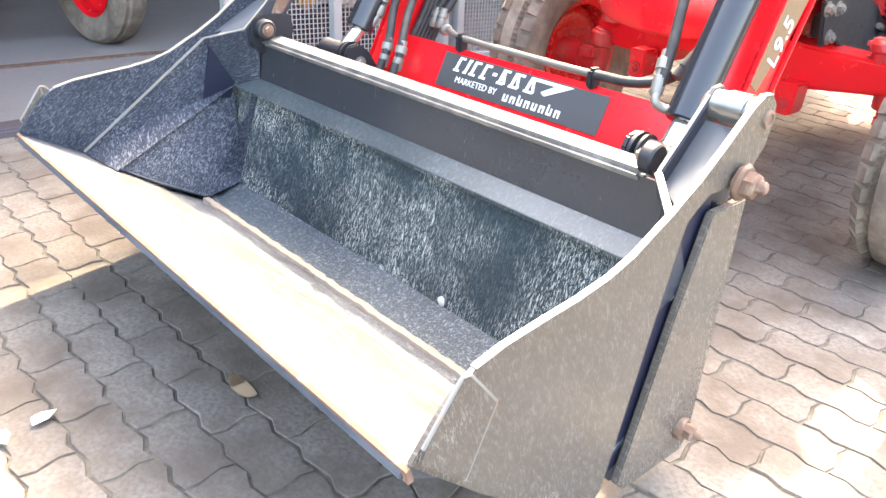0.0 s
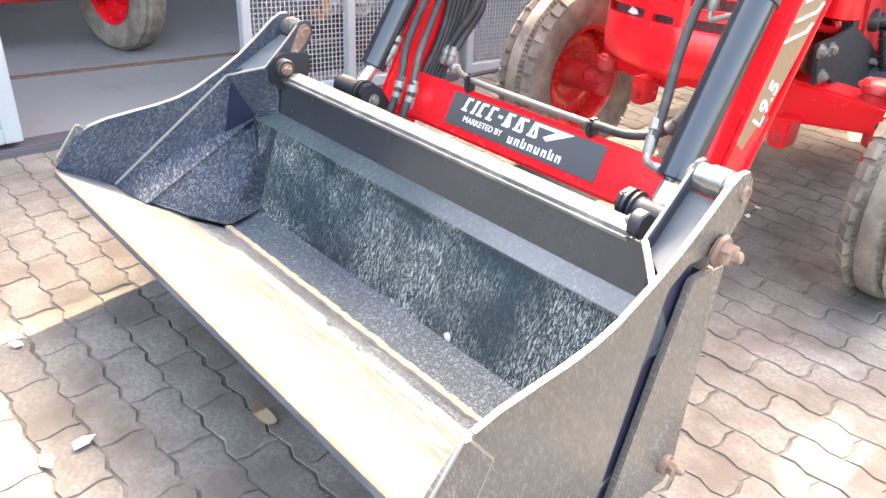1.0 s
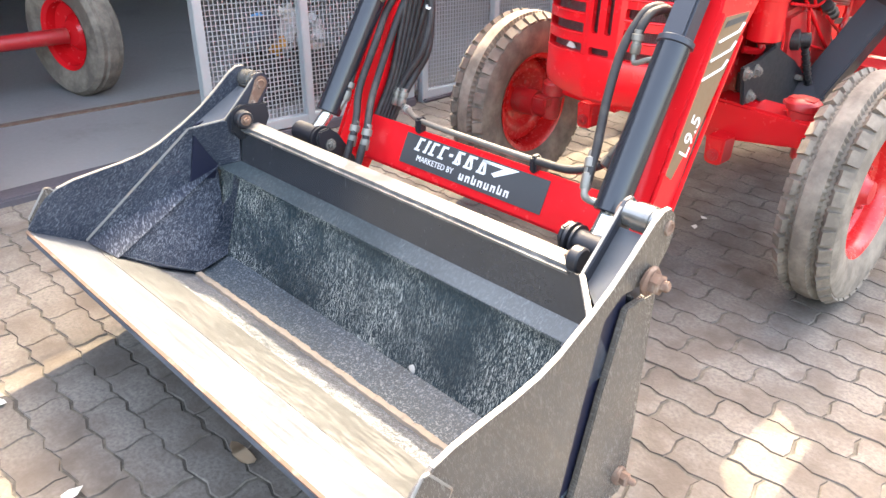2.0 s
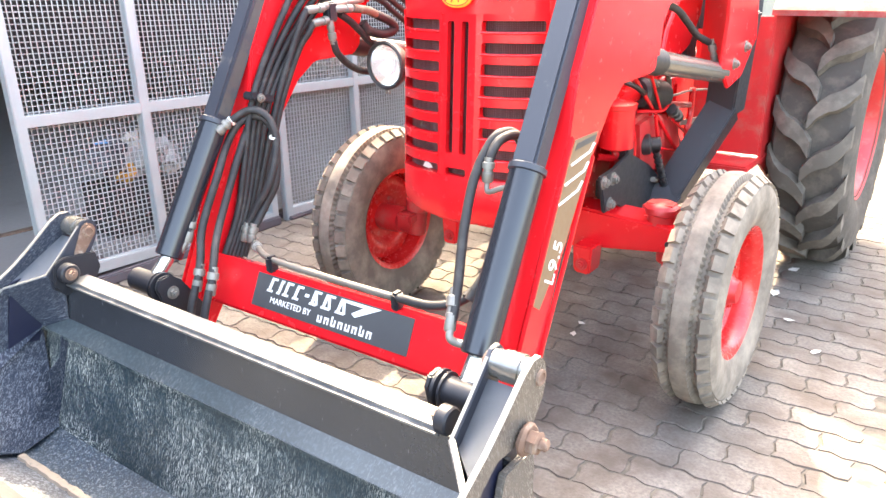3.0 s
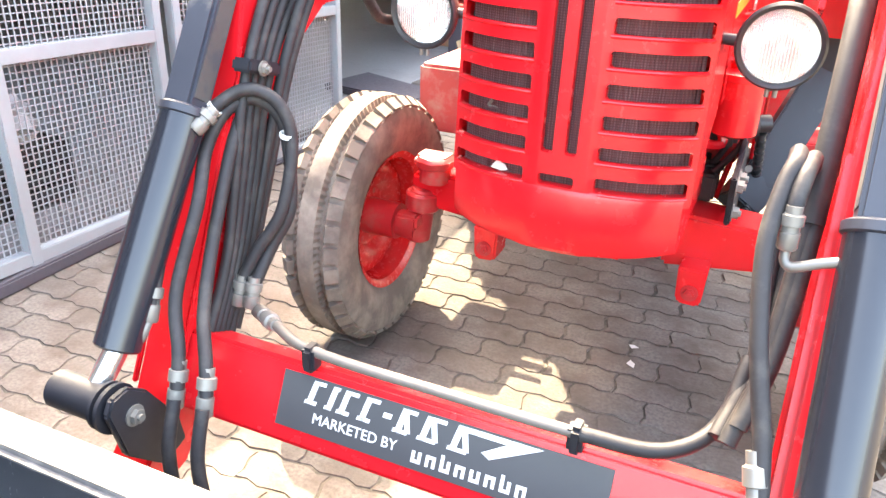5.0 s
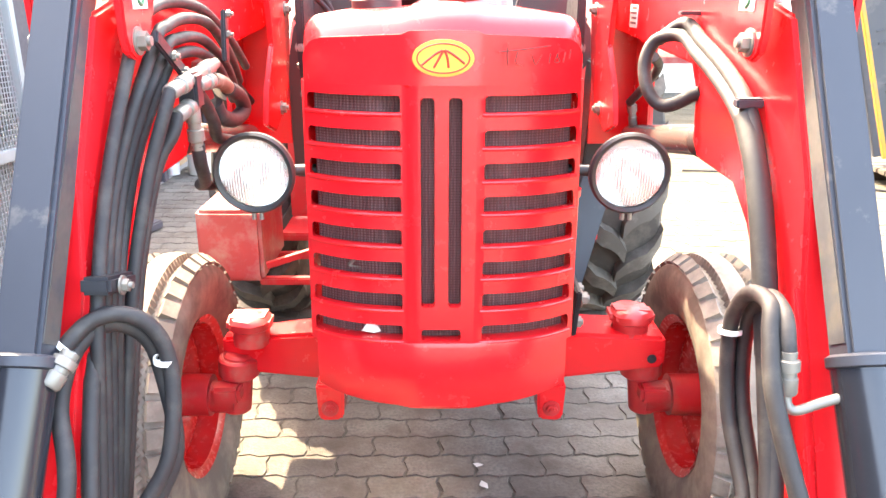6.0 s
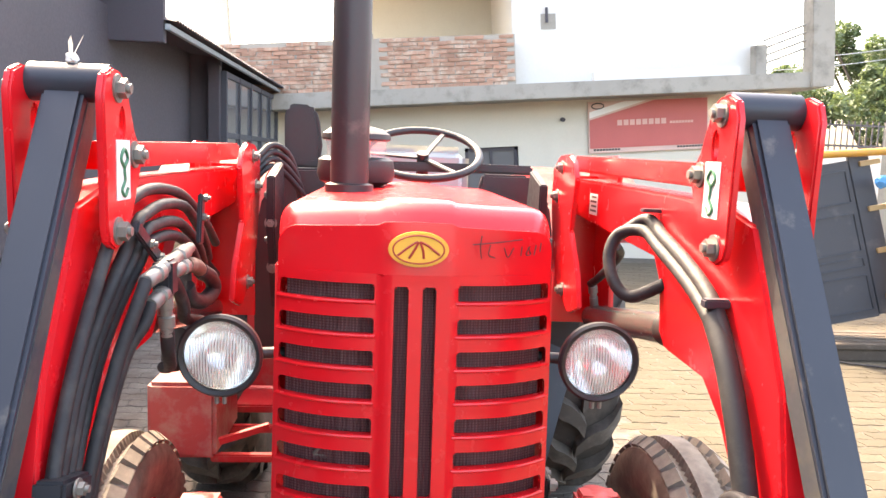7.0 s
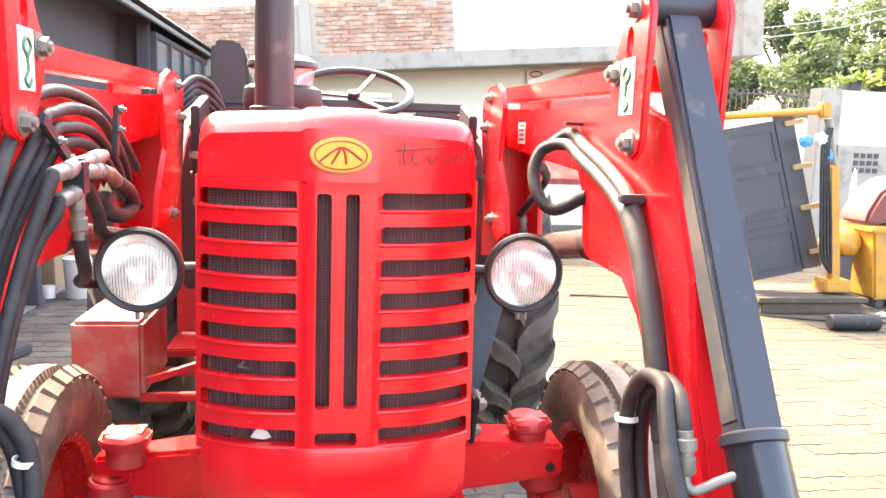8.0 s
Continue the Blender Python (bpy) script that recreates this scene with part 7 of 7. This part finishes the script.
def shed_things():
    ob = thing("paint_pail", (-2.06, 5.1, 0), "dented white paint pail on the shed floor", "pail")
    part("body", lathe(B(), [(0.0, 0.004), (0.115, 0.004), (0.118, 0.01), (0.132, 0.30), (0.138, 0.305), (0.138, 0.32), (0.130, 0.32)], (-2.06, 5.1, 0), (0, 0, 1), 28), WHITE, ob)
    part("lid", lathe(B(), [(0.139, 0.318), (0.142, 0.335), (0.13, 0.342), (0.0, 0.338)], (-2.06, 5.1, 0), (0, 0, 1), 28), WHITE, ob)
    for k, x in enumerate((-2.30, -2.42)):
        ob = thing("tin", (x, 5.05, 0), "small white printed tin on the shed floor", "tin", "tins on the shed floor")
        part("body", lathe(B(), [(0.0, 0.004), (0.05, 0.004), (0.052, 0.10), (0.05, 0.105), (0.0, 0.105)], (x, 5.05, 0), (0, 0, 1), 20), INK, ob)
    ob = thing("carton", (-2.6, 5.5, 0), "brown cardboard carton by the shed front", "carton")
    part("box", box(B(), (-2.85, 5.35, 0.004), (-2.35, 5.75, 0.55), 0.006), surface("cardboard", (0.34, 0.22, 0.13), 0.85), ob)
    part("flap", box(B(), (-2.85, 5.30, 0.55), (-2.35, 5.52, 0.556)), surface("cardboard_flap", (0.38, 0.26, 0.16), 0.85), ob)
    ob = thing("steel_tray", (-2.2, 3.45, 0), "low dark steel tray on the shed floor", "tray")
    part("tray", plate(B(), [(-2.75, 3.25), (-1.95, 3.10), (-1.85, 3.45), (-2.65, 3.75)], 0.004, 0.06, "z", 0.01), DARK, ob)
    # red machine parked further in
    ob = thing("red_implement", (-3.2, 7.2, 0), "red farm implement parked inside the shed", "implement")
    part("frame", box(B(), (-4.2, 6.9, 0.35), (-2.3, 7.5, 0.62), 0.02), RED_DUSTY_DULL, ob)
    part("hopper", plate(B(), [(-4.0, 0.62), (-2.5, 0.62), (-2.3, 1.05), (-4.2, 1.05)], 6.95, 7.45, "y", 0.02), RED_DUSTY_DULL, ob)
    for x in (-4.0, -2.6):
        part("leg", box(B(), (x, 7.0, 0.004), (x + 0.08, 7.4, 0.35), 0.006), DARK, ob)
    # second tractor in the shed
    ob = thing("parked_tractor", (-4.2, -0.6, 0), "another red tractor parked inside the dark shed", "tractor")
    part("chassis", box(B(), (-6.8, -1.7, 0.34), (-3.95, -0.95, 0.55), 0.03), RED, ob)
    part("body", box(B(), (-6.6, -1.6, 0.55), (-4.1, -1.05, 1.30), 0.06), RED, ob)
    part("axle", rod(B(), (-3.9, -1.4, 0.38), (-3.85, -0.5, 0.38), 0.05, seg=16), RED_DUSTY_DULL, ob)
    c = Vector((-3.80, -0.47, 0.40))
    prof = [(0.225, -0.072), (0.30, -0.095), (0.37, -0.095), (0.395, -0.07), (0.388, -0.04), (0.40, -0.03), (0.40, 0.03), (0.388, 0.04), (0.395, 0.07), (0.37, 0.095), (0.30, 0.095), (0.225, 0.072)]
    axis = Vector((0.22, -0.97, 0))
    wheel = part("front_wheel", lathe(B(), prof, c, axis, 60, None, False), TYRE, ob, "worn front tyre")
    part("rim", lathe(B(), [(0.232, 0.08), (0.205, 0.06), (0.20, 0.0), (0.12, -0.02), (0.08, 0.02), (0, 0.02)], c, axis, 40, None, False), RED, wheel)
    part("rear_wheel", lathe(B(), [(0.35, -0.15), (0.6, -0.17), (0.66, 0), (0.6, 0.17), (0.35, 0.15)], (-6.2, -0.6, 0.665), (0, 1, 0), 48, None, False), TYRE, ob)
    # bags behind the mesh, on a dark crate
    ob = thing("crate", (-2.78, 0.51, 0.012), "dark plastic crate behind the mesh", "crate")
    for x in (-2.94, -2.61):
        for k in range(3):
            part("slat", box(B(), (x - 0.008, 0.21, 0.03 + 0.09 * k), (x + 0.008, 0.81, 0.105 + 0.09 * k), 0.003), PLASTIC, ob)
    for y in (0.21, 0.81):
        part("end_panel", box(B(), (-2.95, y - 0.009, 0.012), (-2.60, y + 0.009, 0.30), 0.004), PLASTIC, ob)
    part("lid", box(B(), (-2.95, 0.20, 0.288), (-2.60, 0.82, 0.302), 0.004), PLASTIC, ob)
    ob = thing("bag_heap", (-2.75, 0.48, 0.30), "heap of clear and white plastic bags on a dark crate", "bags")
    for k, (y, z, r, m_) in enumerate(((0.46, 0.43, 0.115, CLEAR_WRAP), (0.47, 0.52, 0.07, BAG), (0.30, 0.47, 0.10, PANEL), (0.27, 0.52, 0.05, BLUE), (0.38, 0.375, 0.075, YELLOW), (0.64, 0.42, 0.10, CLEAR_WRAP), (0.66, 0.355, 0.07, BAG))):
        part("bag", lump(B(), (-2.74, y, z), r, k, (0.8, 1, 1), 0.75), m_, ob)
    solid("floor_rail", beam(B(), (-3.52, -2.2, 0.008), (-3.25, 0.4, 0.008), 0.05, 0.012), RUST, "rusty flat rail let into the shed floor", "rail")


def scraps():
    rnd = random.Random(5)
    b = plate(B(), [(-0.172, 0.830), (-0.158, 0.850), (-0.138, 0.842), (-0.130, 0.829), (-0.146, 0.825)], -0.016, -0.0145, "y")
    solid("card_scrap", b, PAPER, "pale card scrap caught behind the lowest grille slot", "paper", at=(-0.15, -0.015, 0.826))
    for x, z in ((-0.197, 0.969), (-0.186, 0.902)):
        b = rod(B(), (x, 0.012, z), (x + 0.045, 0.014, z - 0.012), 0.0035, seg=6)
        rod(b, (x, 0.012, z), (x + 0.012, 0.008, z + 0.014), 0.004, seg=6)
        solid("wire_tag", b, STEEL, "small bright wire tag behind a grille slot", "tag", group="tags behind the grille", at=(x, 0.012, z))
    for x, y, r in ((-0.144, -1.969, 0.028), (-0.133, -2.055, 0.026), (0.735, 1.50, 0.035), (0.74, 1.84, 0.03), (0.142, 0.589, 0.022), (0.129, 0.694, 0.016), (-0.657, -1.98, 0.02), (1.02, 0.98, 0.025), (0.86, 1.22, 0.022)):
        b = B()
        a = rnd.uniform(0, 3)
        vs = [b.verts.new((x + r * k * math.cos(a + t_), y + r * k * math.sin(a + t_), 0.006 + rnd.uniform(0, 0.010))) for t_, k in ((0, 1.2), (1.2, 0.7), (2.4, 0.9), (3.4, 1.1), (4.9, 0.6))]
        b.faces.new(vs)
        bmesh.ops.solidify(b, geom=b.faces[:], thickness=0.001)
        solid("paper_scrap", b, PAPER, "torn white paper scrap on the paving", "paper", group="paper scraps", at=(x, y, 0.0))
    for x, y in ((0.02, -1.58), (1.12, -0.95)):
        b = B()
        vs = [b.verts.new((x + 0.045 * math.cos(t_) * 1.3, y + 0.022 * math.sin(t_), 0.008 + 0.006 * math.cos(2 * t_))) for t_ in np.linspace(0, 6.28, 11)[:-1]]
        b.faces.new(vs)
        bmesh.ops.solidify(b, geom=b.faces[:], thickness=0.0008)
        solid("dry_leaf", b, surface("dry_leaf", (0.36, 0.25, 0.16), 0.8), "dry brown leaf on the paving", "leaf", group="dry leaves", at=(x, y, 0))


def small_bits():
    ob = thing("cloth_knot", (-0.56, -0.235, 1.70), "white ribbon knotted round the loader pin", "ribbon")
    part("knot", lump(B(), (-0.556, -0.235, 1.704), 0.009, 4), PAPER, ob)
    for dx, dz in ((-0.005, 0.028), (0.012, 0.030)):
        b = B()
        vs = [b.verts.new((-0.556 + u * dx + w * 0.4, -0.235 + 0.006 * u, 1.704 + u * dz + w * 0.6)) for u, w in ((0, -0.004), (0.6, -0.008), (1.1, -0.006), (1.2, 0.006), (0.6, 0.009), (0, 0.004))]
        b.faces.new(vs)
        bmesh.ops.solidify(b, geom=b.faces[:], thickness=0.0015)
        part("loop", b, PAPER, ob)
    ob = thing("utility_pole", (20.0, 16.0, 0), "grey concrete utility pole beside the trees", "pole")
    part("shaft", lathe(B(), [(0.15, 0), (0.09, 7.6), (0.0, 7.62)], (20.0, 16.0, 0), (0, 0, 1), 16), CONCRETE, ob)
    part("cross_arm", box(B(), (19.94, 15.4, 7.1), (20.06, 16.6, 7.22), 0.01), TIMBER, ob)
    for k, (z0, z1) in enumerate(((3.6, 7.05), (3.85, 7.25))):
        pts = [(5.4 + 14.6 * u, 15.9 + 0.1 * u, z0 + (z1 - z0) * u - 0.85 * math.sin(math.pi * u)) for u in np.linspace(0, 1, 11)]
        part("overhead_cable", tube(B(), pts, 0.011, 6, 3), GALV, ob, "thin grey overhead cable")


small_bits()
steel_door()
yellow_frame()
yard_clutter()
boundary()
for k, (x, y, h, w) in enumerate(((14.0, 18.0, 4.7, 1.9), (17.2, 19.0, 5.6, 2.2), (11.2, 20.0, 3.3, 1.4), (9.6, 21.0, 4.0, 1.0), (12.6, 24.0, 4.0, 1.8), (16.0, 23.5, 6.0, 2.4), (20.5, 20.0, 6.6, 2.6))):
    tree((x, y, 0), h, w, 20 + k)
shed_things()
scraps()

# ---- bricks and paving stones, laid last ----
brick_upstand(house_ob)
lay_pavement()
